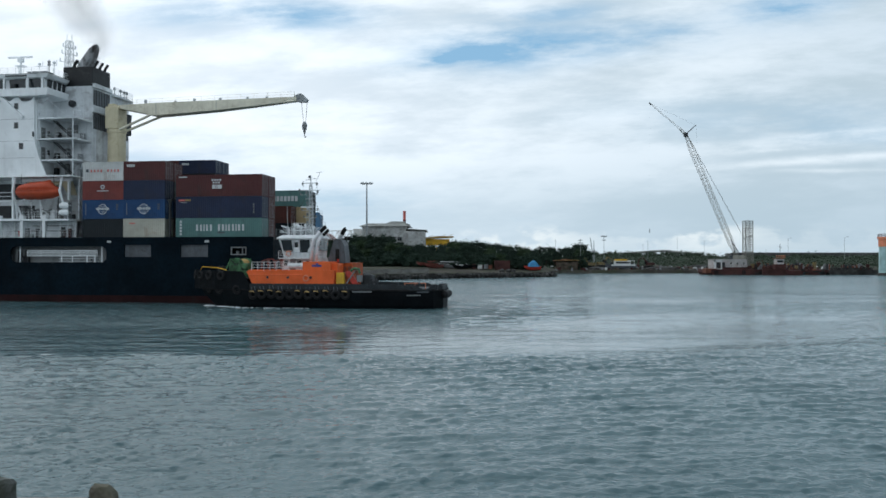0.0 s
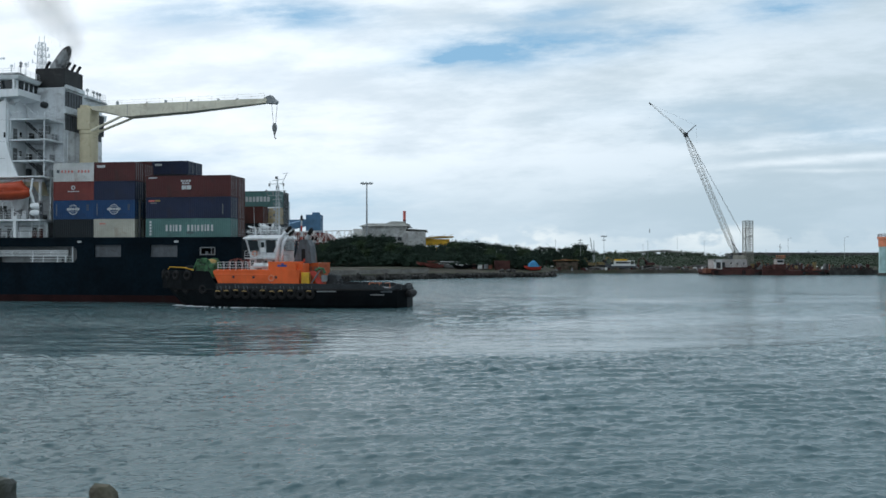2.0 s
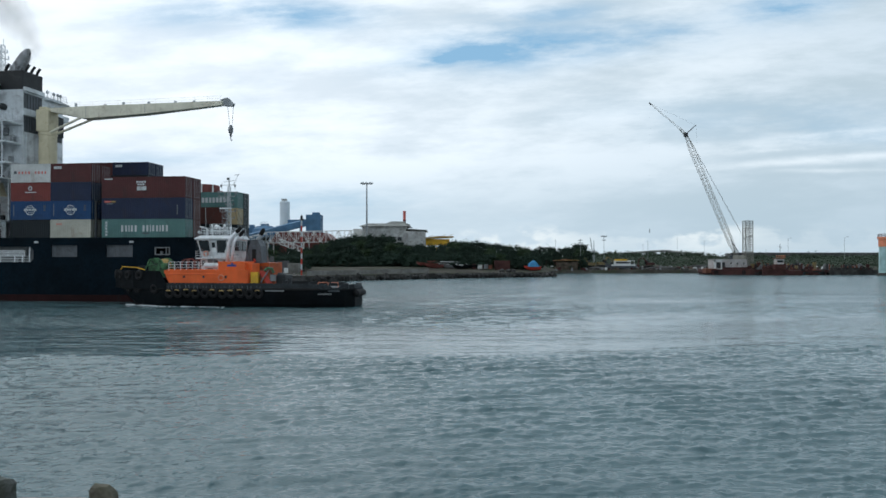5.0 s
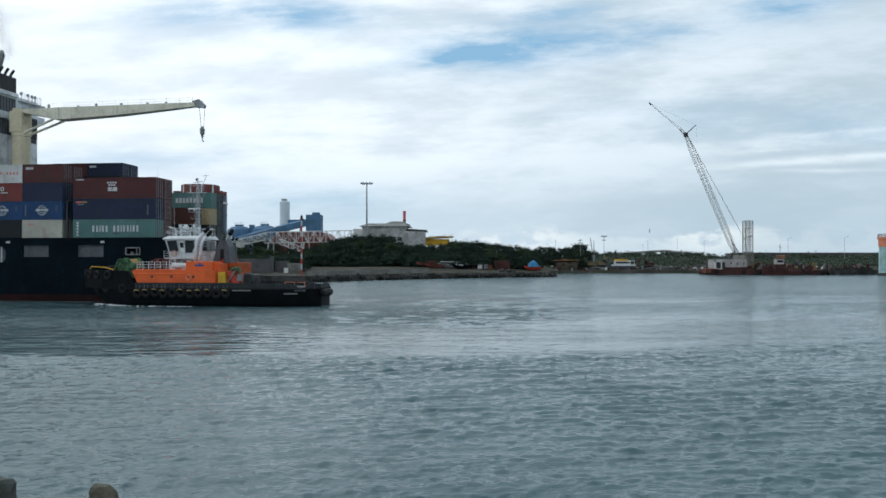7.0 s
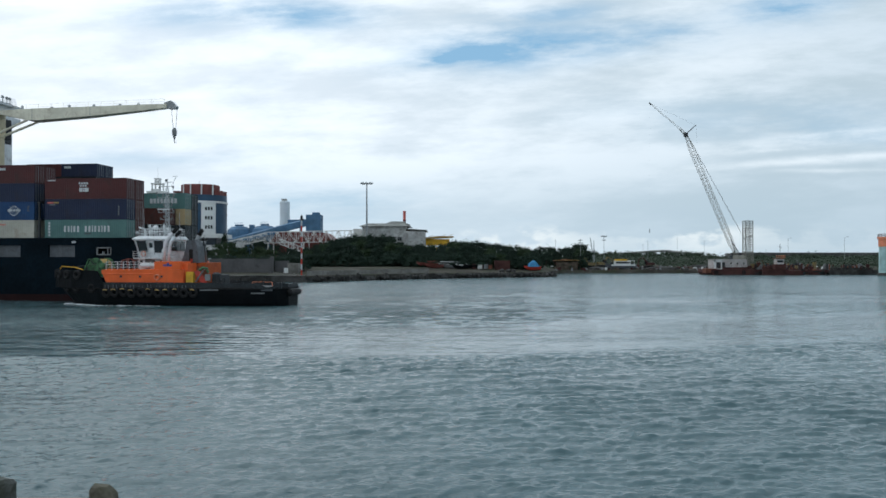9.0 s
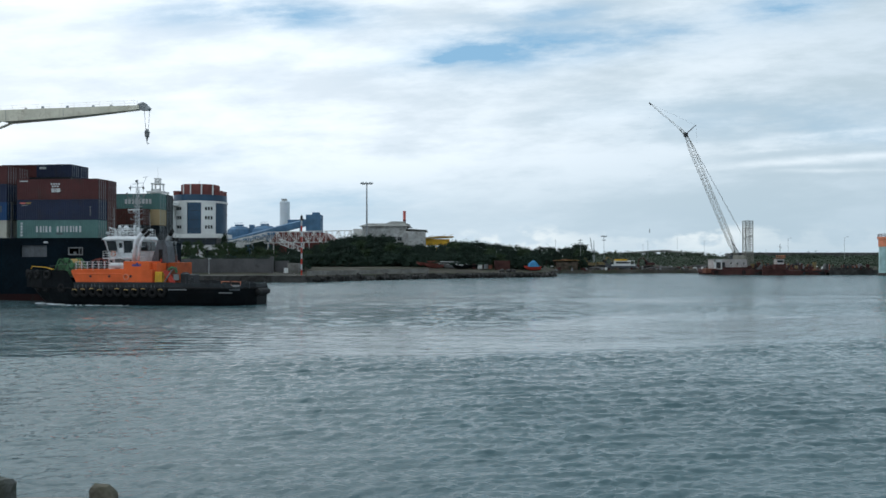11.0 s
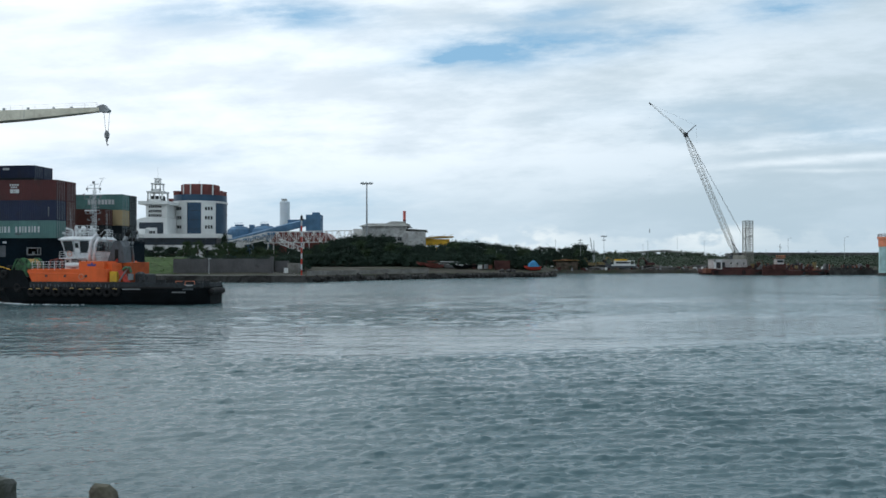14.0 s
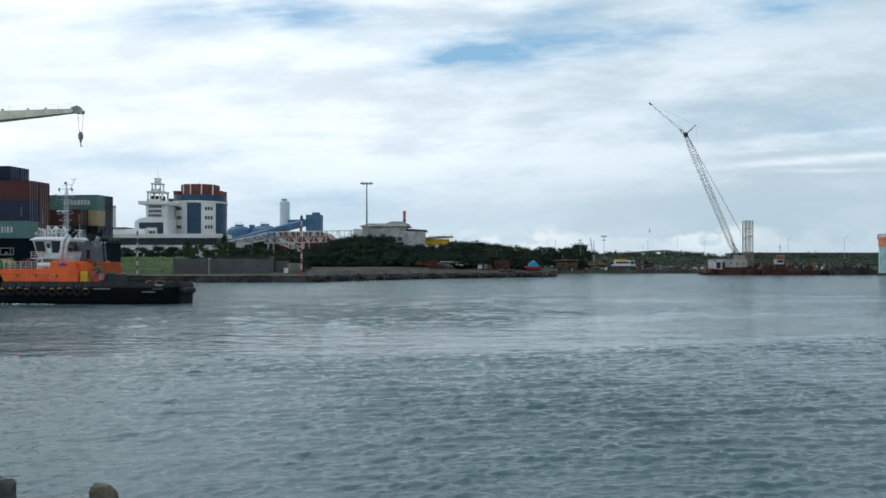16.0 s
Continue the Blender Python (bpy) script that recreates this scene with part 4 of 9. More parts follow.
    part("boat_winch", lathe(bmesh.new(), [(0.5, -0.7), (0.5, -0.6), (0.28, -0.55), (0.28, 0.55), (0.5, 0.6), (0.5, 0.7)], (-20.2, 1.4, 12.5), 14, Euler((0, radians(90), 0)).to_matrix()), "panel", deck)
    # davits
    for s in (-24.4, -17.2):
        bm = bmesh.new()
        pipe(bm, [(s, 0.9, 11.5), (s + 0.25, 0.4, 13.6), (s, -0.1, 15.4), (s, 0.4, 17.3)], 0.17, 6)
        pipe(bm, [(s + 0.6, 1.1, 11.5), (s + 0.3, 0.5, 13.6)], 0.12, 6)
        part("davit", bm, "white", deck)
    for k in range(2):
        bm = bmesh.new()
        lathe(bm, [(0.2, -0.75), (0.42, -0.68), (0.42, 0.68), (0.2, 0.75)], (-16.6, 0.3, 12.4 + k * 0.95), 12, Euler((0, radians(90), 0)).to_matrix())
        part("raft_canister", bm, "white", deck)
    part("raft_cradle", boxes((-17.3, -17.15, 0.0, 0.7, 11.5, 13.8), (-16.0, -15.85, 0.0, 0.7, 11.5, 13.8)), "panel", deck)
    part("boat_gantry", boxes((-24.2, -16.5, 1.5, 1.8, 16.9, 17.3), (-23.9, -23.6, 1.5, 1.8, 14.2, 16.9), (-17.1, -16.8, 1.5, 1.8, 14.2, 16.9)), "white", deck)
    part("boat_shelter", prism(bmesh.new(), [(-23.4, 16.4), (-18.2, 16.4), (-17.2, 15.0), (-16.7, 15.0), (-17.4, 17.0), (-23.4, 17.0)], 1.9, 3.2), "cream", deck)


def build_lifeboat():
    boat = thing("lifeboat", "enclosed orange lifeboat hanging in white davits", "lifeboat")
    rings, top = [], []
    for s, w, lo in ((-3.4, 0.15, 0.7), (-2.8, 0.75, 0.25), (-1.5, 1.15, 0.02), (0.5, 1.2, 0.0), (2.2, 1.0, 0.15), (3.0, 0.7, 0.4), (3.3, 0.3, 0.8)):
        rings.append([(s, -w, 1.3), (s, -w * 0.9, (lo + 1.3) / 2), (s, 0, lo), (s, w * 0.9, (lo + 1.3) / 2), (s, w, 1.3)])
    for s, w, h in ((-3.2, 0.2, 1.5), (-2.6, 0.7, 2.1), (-1.0, 1.0, 2.45), (1.0, 1.0, 2.6), (1.9, 0.9, 2.75), (2.3, 0.7, 2.1), (3.1, 0.3, 1.45)):
        top.append([(s, -w, 1.32), (s, -w * 0.8, (h + 1.3) / 2 + 0.2), (s, 0, h), (s, w * 0.8, (h + 1.3) / 2 + 0.2), (s, w, 1.32)])
    part("hull", loft(bmesh.new(), rings), "boat", boat, smooth=True)
    part("canopy", loft(bmesh.new(), top), "boat", boat, smooth=True)
    rub = bmesh.new()
    for side in (-1, 1):
        pipe(rub, [(-3.3, side * 0.2, 1.3), (-2.8, side * 0.8, 1.3), (-1.5, side * 1.2, 1.3), (0.5, side * 1.25, 1.3), (2.2, side * 1.05, 1.3), (3.2, side * 0.4, 1.3)], 0.07, 6)
    part("rubbing_strake", rub, "boat", boat)
    for s in (-2.6, 2.4):
        part("fall", tubes([((s, 0, 2.0), (s, 0, 3.5), 0.04)]), "rope", boat)
    ride(boat, pose(-20.6, 0.1, 14.2))


def build_deck_crane():
    crane = thing("deck_crane", "cream deck crane with box jib lowered over the cargo", "crane")
    ped = bmesh.new()
    lathe(ped, [(1.28, 8.94), (1.28, 19.0), (1.26, 24.4), (1.36, 24.5), (1.36, 24.9), (1.24, 25.0)], (0, 0, 0), 20)
    part("pedestal", ped, "cream", crane)
    part("slewing_house", boxes((-1.15, 0.9, -1.25, 1.25, 25.0, 28.3, 0.2)), "cream", crane)
    part("cab", boxes((-0.3, 0.75, 1.4, 2.7, 24.5, 27.6, 0.08)), "grille", crane)
    part("sheave_block", boxes((-0.9, 0.2, -0.9, 0.9, 28.3, 28.75, 0.1)), "cream", crane)
    # box jib, deepest at the brace, in four plates of its own section
    jib = bmesh.new()
    loft(jib, [[(s, -w, lo), (s, w, lo), (s, w, hi), (s, -w, hi)] for s, w, lo, hi in ((0.6, 0.65, 28.1, 28.45), (1.2, 0.9, 27.95, 28.5), (4.6, 1.0, 27.25, 28.58), (6.2, 1.0, 26.85, 28.64), (7.2, 1.0, 26.85, 28.66), (16, 0.8, 27.35, 28.8), (24, 0.6, 28.05, 28.95), (27.8, 0.45, 28.4, 29.0))])
    jib = part("jib", jib, "jib_cream", crane)
    part("jib_rail", railing([(1.5, -0.6, 28.5), (27.5, -0.4, 29.0)], 0.75, 2.0, 2, 0.018), "jib_cream", jib)
    part("jib_seam", boxes((6.7, 6.75, -1.008, -0.985, 26.9, 28.6), (15.9, 15.95, -0.808, -0.785, 27.4, 28.75)), "panel", jib)
    for s, y in ((5.0, -0.75), (8.9, 0.6), (12.5, -0.6), (16.4, -0.5), (20.5, -0.4), (23.4, -0.4)):
        part("jib_lamp", boxes((s - 0.15, s + 0.15, y - 0.12, y + 0.12, 28.6, 29.15)), "steel", jib)
    for y in (-0.8, 0.8):
        part("luffing_strut", tubes([((0.9, y, 24.9), (6.2 + 0.5 * y, y, 26.95), 0.19, 0.17)], n=10), "jib_cream", crane)
    head = bmesh.new()
    lathe(head, [(0.62, -0.3), (0.62, 0.3)], (28.3, 0, 28.85), 16, Euler((radians(90), 0, 0)).to_matrix())
    prism(head, [(27.4, 29.2), (28.4, 29.5), (29.4, 28.6), (29.2, 28.2), (27.4, 28.4)], -0.34, 0.34)
    part("jib_head", head, "steel", crane)
    part("hoist_rope", tubes([((28.45, -0.15, 28.5), (28.75, -0.15, 25.4), 0.03), ((29.2, 0.15, 28.4), (29.0, 0.15, 25.4), 0.03)]), "rope", crane)
    hook = bmesh.new()
    lathe(hook, [(0.08, 23.7), (0.2, 24.1), (0.13, 24.22), (0.32, 24.35), (0.38, 25.0), (0.24, 25.35), (0.1, 25.5)], (28.87, 0, 0), 10)
    pipe(hook, [(28.87, 0, 23.75), (28.87, 0, 23.4), (29.0, 0, 23.2), (29.12, 0, 23.38)], 0.07, 6)
    part("hook_block", hook, "panel", crane, "grey steel hook block")
    ride(crane, pose(-13.3, 7.5, 0))


# ---- freight containers ----
PAINTS = {
    "white": ((0.52, 0.53, 0.52), (0.32, 0.28, 0.25)), "red": ((0.16, 0.034, 0.028), (0.08, 0.03, 0.027)), "maroon": ((0.070, 0.017, 0.017), (0.035, 0.018, 0.017)),
    "navy": ((0.010, 0.018, 0.050), (0.014, 0.015, 0.028)), "blue": ((0.009, 0.046, 0.135), (0.010, 0.028, 0.065)), "cream": ((0.42, 0.41, 0.35), (0.26, 0.22, 0.17)),
    "teal": ((0.088, 0.180, 0.170), (0.060, 0.105, 0.10)), "rust": ((0.075, 0.024, 0.018), (0.035, 0.018, 0.015)), "tan": ((0.40, 0.31, 0.17), (0.24, 0.19, 0.12)),
    "slate": ((0.0030, 0.0080, 0.0115), (0.0025, 0.006, 0.008)),
}
for key, (paint, dirt) in PAINTS.items():
    M["box_" + key] = surface("container_" + key, paint, 0.55, vary=0.14, scale=0.35, grime=dirt, grime_at=0.62, streaks=0.45)
MESHES = {}


def container_meshes(length, height):
    """Corrugated sides, a frame of posts and rails, a ribbed roof and a pair of doors with lock rods."""
    if (length, height) in MESHES:
        return MESHES[length, height]
    w = 2.44
    n = int((length - 0.3) / 0.278)
    pitch, line = (length - 0.3) / n, []
    for i in range(n):
        x = 0.15 + i * pitch
        line += [(x, 0.02), (x + 0.25 * pitch, 0.02), (x + 0.5 * pitch, 0.055), (x + 0.75 * pitch, 0.055)]
    line.append((length - 0.15, 0.02))

    def sheet(points):
        bm = bmesh.new()
        row = [[bm.verts.new((x, y, z)) for x, y in points] for z in (0.14, height - 0.10)]
        for i in range(len(points) - 1):
            bm.faces.new((row[0][i], row[0][i + 1], row[1][i + 1], row[1][i]))
        return bm
    near, far = sheet(line), sheet([(x, w - d) for x, d in line[::-1]])
    front = sheet([(0.03 + 0.035 * (k // 2 % 2), w - 0.15 - k * (w - 0.3) / 32) for k in range(33)])
    frame_bm = bmesh.new()
    for x in (0, length - 0.16):
        for y in (0, w - 0.16):
            box(frame_bm, x, x + 0.16, y, y + 0.16, 0, height)
        box(frame_bm, x, x + 0.16, 0.16, w - 0.16, 0, 0.15)
        box(frame_bm, x, x + 0.16, 0.16, w - 0.16, height - 0.12, height)
    for y in (0, w - 0.10):
        box(frame_bm, 0.16, length - 0.16, y, y + 0.10, 0, 0.15)
        box(frame_bm, 0.16, length - 0.16, y, y + 0.08, height - 0.10, height)
    roof = bmesh.new()
    n = int(length / 0.6)
    for i in range(n):
        x = 0.16 + i * (length - 0.32) / n
        box(roof, x, x + 0.6 * (length - 0.32) / (n * 0.6) * 0.97, 0.08, w - 0.1, height - 0.06, height - (0.012 if i % 2 else 0.035))
    door = boxes((length - 0.09, length - 0.05, 0.165, 1.215, 0.155, height - 0.125))
    for k in range(4):
        z = 0.3 + k * (height - 0.6) / 4
        box(door, length - 0.05, length - 0.03, 0.22, 1.16, z, z + (height - 0.6) / 4 - 0.12)
    rod = tubes([((length - 0.01, 0, 0.1), (length - 0.01, 0, height - 0.08), 0.02)], n=5)
    for z in (0.2, height * 0.35, height * 0.65, height - 0.25):
        box(rod, length - 0.05, length + 0.01, -0.04, 0.04, z, z + 0.08)
    made = {}
    for key, bm in (("near", near), ("far", far), ("front", front), ("frame", frame_bm), ("roof", roof), ("door", door), ("rod", rod)):
        me = bpy.data.meshes.new(key)
        bm.normal_update()
        bm.to_mesh(me)
        bm.free()
        me.materials.append(M["box_white"])
        made[key] = me
    MESHES[length, height] = made
    return made


def container(colour, length, height, at, marks=None, note=""):
    words = {"white": "off-white", "red": "faded red", "maroon": "dark maroon", "navy": "dark navy", "blue": "bright blue", "cream": "cream", "teal": "grey-teal", "rust": "rusty red", "tan": "tan", "slate": "near-black"}[colour]
    size = "forty-foot" if length > 8 else "twenty-foot"
    ob = thing("shipping_container", f"{words} {size} corrugated steel shipping container {note or 'stacked on the ship'}", "container", group="containers stacked on the ship")
    meshes = container_meshes(length, height)

    def piece(name, me, m=None, mat=None):
        o = new(name, me)
        o.parent = ob
        o.material_slots[0].link = "OBJECT"
        o.material_slots[0].material = mat or M["box_" + colour]
        if m is not None:
            o.matrix_basis = m
        return o
    piece("side_wall", meshes["near"])
    piece("side_wall", meshes["far"])
    piece("end_wall", meshes["front"])
    piece("corner_frame", meshes["frame"])
    piece("roof", meshes["roof"])
    piece("door", meshes["door"])
    piece("door", meshes["door"], pose(0, 1.06, 0))
    for y in (0.42, 0.93, 1.5, 2.02):
        piece("lock_rod", meshes["rod"], pose(0, y, 0), M["steel"])
    if marks:
        marks(ob, length, height)
    ride(ob, at)
    return ob


def bars(ob, rows, material="mark", name="marking_bar"):
    for x0, x1, z0, z1 in rows:
        part(name, boxes((x0, x1, -0.012, 0.018, z0, z1)), material, ob)


def mark_wide(ob, length, height):
    # a row of tall letter-sized bars and a column of small ones at the end
    x = 2.85
    for k, w in enumerate((0.42, 0.42, 0.16, 0.42, 0.42, 0, 0.42, 0.42, 0.16, 0.42, 0.42, 0.16, 0.42, 0.42)):
        if w > 0.2:
            bars(ob, [(x + 0.06, x + w - 0.08, 0.87, 1.73)])
        elif w:
            bars(ob, [(x, x + w, 0.85, 1.75)])
        x += (w or 0.45) + 0.14
    bars(ob, [(0.55, 0.85, 0.3 + 0.42 * k, 0.58 + 0.42 * k) for k in range(5)])
    bars(ob, [(6.0, 7.0, 0.55, 0.70)], "mark_dark")


def mark_three(ob, length, height):
    bars(ob, [(5.1 + 0.37 * k, 5.35 + 0.37 * k, 2.05, 2.3) for k in range(4)])
    bars(ob, [(5.28 + 0.37 * k, 5.53 + 0.37 * k, 1.72, 1.95) for k in range(3)])
    bars(ob, [(5.2, 5.65, 1.0, 1.55), (5.72, 5.86, 1.0, 1.55), (5.95, 6.55, 1.0, 1.55)])
    bars(ob, [(0.4, 1.6, 2.55, 2.7)])


def mark_badge(ob, length, height):
    bm = bmesh.new()
    ring(bm, (3.0, 0.0, 1.3), 0.66, 0.05, "y", 24, 6)
    part("badge_ring", bm, "mark", ob)
    bars(ob, [(2.05 + 0.4 * k, 2.35 + 0.4 * k, 1.2, 1.52) for k in range(5)])
    bars(ob, [(2.6, 3.4, 1.68, 1.73), (2.6, 3.4, 0.98, 1.03), (2.75, 3.25, 0.80, 0.84)])
    bars(ob, [(0.46, 0.54, 0.5, 2.1)], "panel")
    bars(ob, [(5.0, 5.35, 1.2 + 0.3 * k, 1.38 + 0.3 * k) for k in range(3)], "mark_dark")


def mark_small(ob, length, height):
    bm = bmesh.new()
    ring(bm, (3.0, 0.0, 1.75), 0.24, 0.08, "y", 16, 6)
    part("badge_ring", bm, "mark", ob)
    bars(ob, [(2.2, 3.9, 1.15, 1.27)])


def mark_red(ob, length, height):
    bars(ob, [(1.2 + 0.5 * k, 1.40 + 0.5 * k, 1.18, 1.54) for k in range(9) if k != 4], "mark_red")
    bars(ob, [(0.5, 0.9, 1.2, 1.6)], "mark_dark")


def mark_corner(ob, length, height):
    bars(ob, [(0.5 + 0.3 * k, 0.74 + 0.3 * k, height - 0.75, height - 0.4) for k in range(4)])


def mark_orange(ob, length, height):
    bars(ob, [(0.4, 1.3, height - 0.6, height - 0.38)], "mark_red")
    bars(ob, [(1.35, 2.1, height - 0.6, height - 0.38)], "ochre")
    bars(ob, [(0.7, 1.6, height - 0.86, height - 0.74)], "panel")
    bars(ob, [(11.0, 11.15, 0.6 + 0.35 * k, 0.85 + 0.35 * k) for k in range(4)], "panel")


def mark_pale(ob, length, height):
    bars(ob, [(0.9 + 0.3 * k, 1.1 + 0.3 * k, 1.85, 2.05) for k in range(3)], "mark_red")


def mark_back(ob, length, height):
    bars(ob, [(6.2 + 0.6 * k, 6.62 + 0.6 * k, 0.9, 1.7) for k in range(8)])


def build_cargo():
    z0, L20, L40, H, HC = 8.84, 6.06, 12.19, 2.59, 2.896
    t1, t2, t3 = z0 + H + 0.03, z0 + 2 * H + 0.06, z0 + 3 * H + 0.09
    A, B = -13.78, -7.69
    rows = [
        # the bottom box at A is added, near-black to stand for the darkness there
        ("slate", L20, H, A, 0, z0, None), ("blue", L20, H, A, 0, t1, mark_badge), ("red", L20, H, A, 0, t2, mark_small), ("white", L20, H, A, 0, t3, mark_red),
        ("cream", L20, H, B, 0, z0, mark_pale), ("blue", L20, H, B, 0, t1, mark_badge), ("navy", L20, H, B, 0, t2, None), ("maroon", L20, H, B, 0, t3, mark_corner),
        ("teal", L40, H, 0, 0, z0, mark_wide), ("navy", L40, HC, 0, 0, z0 + H + 0.03, mark_orange), ("maroon", L40, HC, 0, 0, z0 + H + HC + 0.06, mark_three),
        ("rust", L40, H, 0, 2.5, z0, None), ("rust", L40, HC, 0, 2.5, z0 + H + 0.03, None), ("maroon", L40, HC, 0, 2.5, z0 + H + HC + 0.06, None),
    ]
    for k, colour in enumerate(("rust", "navy", "slate", "maroon")):
        rows.append((colour, L20, H, A, 2.5, z0 + k * (H + 0.03), None))
        rows.append((colour, L20, H, B, 2.5, z0 + k * (H + 0.03), None))
    for y in (15.6, 18.1):
        for k, colour in enumerate(("rust", "slate", "maroon", "slate")):
            rows.append((colour, L40, H, A - 0.2, y, z0 + k * (H + 0.03), None))
        rows.append(("maroon", L20, 2.05, A, y, z0 + 4 * (H + 0.03), None))
        rows.append(("navy", L20, 2.05, B, y, z0 + 4 * (H + 0.03), mark_corner))
    for y, colours in ((18.2, ("slate", "tan", "teal")), (20.7, ("slate", "slate", "slate"))):
        for k, colour in enumerate(colours):
            rows.append((colour, L40, H, 0, y, z0 + k * (H + 0.03), mark_back if colour == "teal" else None))
    for k, colour in enumerate(("slate", "rust")):
        rows.append((colour, L20, H, 4.6, 15.6, z0 + k * (H + 0.03), None))
    for colour, length, height, s, y, z, marks in rows:
        container(colour, length, height, pose(s, y, z), marks)


ship = build_ship()
build_lifeboat()
build_deck_crane()
build_cargo()


# ---- harbour tug: x runs aft from the stern (0) to the bow (-33), y across, z up from the water ----
def build_tug():
    tug = thing("tugboat", "orange and black harbour tug with white wheelhouse pushing alongside the ship", "tugboat", tug_at(0))
    plan = ((-0.45, 2.0), (-1.4, 3.6), (-5, 4.75), (-12, 4.9), (-20, 4.9), (-25, 4.6), (-28.5, 3.9), (-31, 2.7), (-32.4, 1.3), (-32.9, 0.0))

    def level(z, out, rake):
        pts = [(x + (rake if x < -24 else 0) * min(1, (-24 - x) / 9), -y * out, z) for x, y in plan]
        return pts + [(x, -y, z) for x, y, z in pts[-2::-1]]
    part("hull", loft(bmesh.new(), [level(-1.0, 0.86, 4.0), level(0.4, 0.97, 2.2), level(1.5, 1.0, 1.0), level(2.25, 1.0, 0.5)]), "tug_hull", tug)

    def bulwark(points, z0, z1, t=0.12):
        bm = bmesh.new()
        for (x0, y0, a0), (x1, y1, a1) in zip(points, points[1:]):
            d = Vector((x1 - x0, y1 - y0, 0)).normalized()
            n = Vector((-d.y, d.x, 0)) * t
            v = []
            for (x, y, top) in ((x0, y0, a0), (x1, y1, a1)):
                v.append([(x, y, z0), (x + n.x, y + n.y, z0), (x + n.x, y + n.y, top), (x, y, top)])
            loft(bm, v)
        return bm
    side = [(x, y) for x, y in plan]
    for sign in (-1, 1):
        fore = [(x - (0.0 if x > -25 else 0.3), sign * y, 4.45 + 0.12 * min(1, max(0, (-25 - x) / 6))) for x, y in side if x <= -25]
        part("fore_bulwark", bulwark([(-24.0, sign * 4.72, 2.9)] + [(-24.9, sign * 4.62, 4.4)] + fore, 2.2, 4.5, 0.12 * -sign), "tug_hull", tug)
        aft = [(-24.0, sign * 4.74, 2.95), (-20, sign * 4.9, 2.95), (-13.2, sign * 4.9, 2.95), (-12.6, sign * 4.9, 2.98), (-5, sign * 4.75, 2.85), (-3.3, sign * 4.5, 2.82), (-2.6, sign * 4.4, 2.42), (-2.0, sign * 4.1, 2.42), (-1.6, sign * 3.85, 2.8), (-1.35, sign * 3.6, 2.8), (-0.5, sign * 2.05, 2.8)]
        part("aft_bulwark", bulwark(aft, 2.2, 3.0, 0.12 * -sign), "tug_grey", tug)
        part("belting", pipe(bmesh.new(), [(x, sign * (y + 0.02), 2.22) for x, y in side[:8]], 0.15, 6), "rubber", tug)
    part("stern_bulwark", boxes((-0.65, -0.5, -2.0, 2.0, 2.2, 2.75)), "tug_grey", tug)
    part("stern_post", boxes((-1.6, -0.9, -3.5, -3.1, 2.2, 2.95, 0.06)), "tug_grey", tug)
    part("main_deck", prism(bmesh.new(), [(x, -y * 0.96) for x, y in plan] + [(x, y * 0.96) for x, y in plan[-2::-1]], 2.24, 2.32, "z"), "tug_grey", tug)
    part("fore_deck", prism(bmesh.new(), [(-24.3, -4.4), (-28.3, -3.75), (-31, -2.5), (-32.5, 0), (-31, 2.5), (-28.3, 3.75), (-24.3, 4.4)], 3.5, 3.6, "z"), "tug_grey", tug)
    stern = bmesh.new()
    lathe(stern, [(0.12, -2.1), (0.42, -1.9), (0.5, -0.6), (0.5, 0.6), (0.42, 1.9), (0.12, 2.1)], (-0.25, -0.3, 1.65), 14, Euler((radians(90), 0, 0)).to_matrix())
    part("stern_fender", stern, "rubber", tug, "black rubber stern fender")
    part("name_plate", boxes((-3.4, -1.9, -4.2, -4.0, 1.9, 2.15)), "mark_dark", tug)
    for k in range(6):
        part("name_bar", boxes((-4.4 + k * 0.28, -4.22 + k * 0.28, -4.78 + 0.06 * k, -4.5 + 0.06 * k, 1.55, 1.72)), "panel", tug)
    part("load_panel", boxes((-11.0, -8.6, -4.97, -4.90, 1.95, 2.12)), "panel", tug)
    # deckhouse: long low side casing, tall block aft of it
    low = bmesh.new()
    prism(low, [(-24.35, 4.55), (-24.5, 4.35), (-23.5, 2.33), (-13.4, 2.33), (-13.4, 4.6), (-17.3, 4.6)], -4.45, -3.0)
    prism(low, [(-24.35, 4.55), (-24.5, 4.35), (-23.5, 2.33), (-13.4, 2.33), (-13.4, 4.6), (-17.3, 4.6)], 3.0, 4.45)
    box(low, -23.6, -13.4, -3.0, 3.0, 2.33, 4.55)
    casing = part("side_casing", low, "tug_orange", tug)
    part("casing_ledge", boxes((-23.9, -13.2, -4.52, -4.46, 2.33, 2.95)), "tug_grey", casing)
    part("sloped_coaming", prism(bmesh.new(), [(-4.53, 4.02), (-4.05, 4.64), (-3.9, 4.64), (-4.44, 3.98)], -24.2, -17.45, "x"), "tug_orange", casing)
    for x in (-21.8, -19.2, -16.3):
        part("porthole", lathe(bmesh.new(), [(0.16, 0), (0.16, 0.06)], (x, -4.45, 3.7), 12, Euler((radians(90), 0, 0)).to_matrix()), "glass", casing)
    ringbuoy = bmesh.new()
    ring(ringbuoy, (-16.9, -4.52, 3.6), 0.33, 0.09, "y", 18, 6)
    part("lifebuoy", ringbuoy, "coral_paint", casing)
    part("casing_seam", boxes((-13.9, -13.8, -4.47, -4.44, 2.4, 4.6), (-24.0, -13.4, -4.475, -4.44, 4.44, 4.54)), "tug_orange", casing)
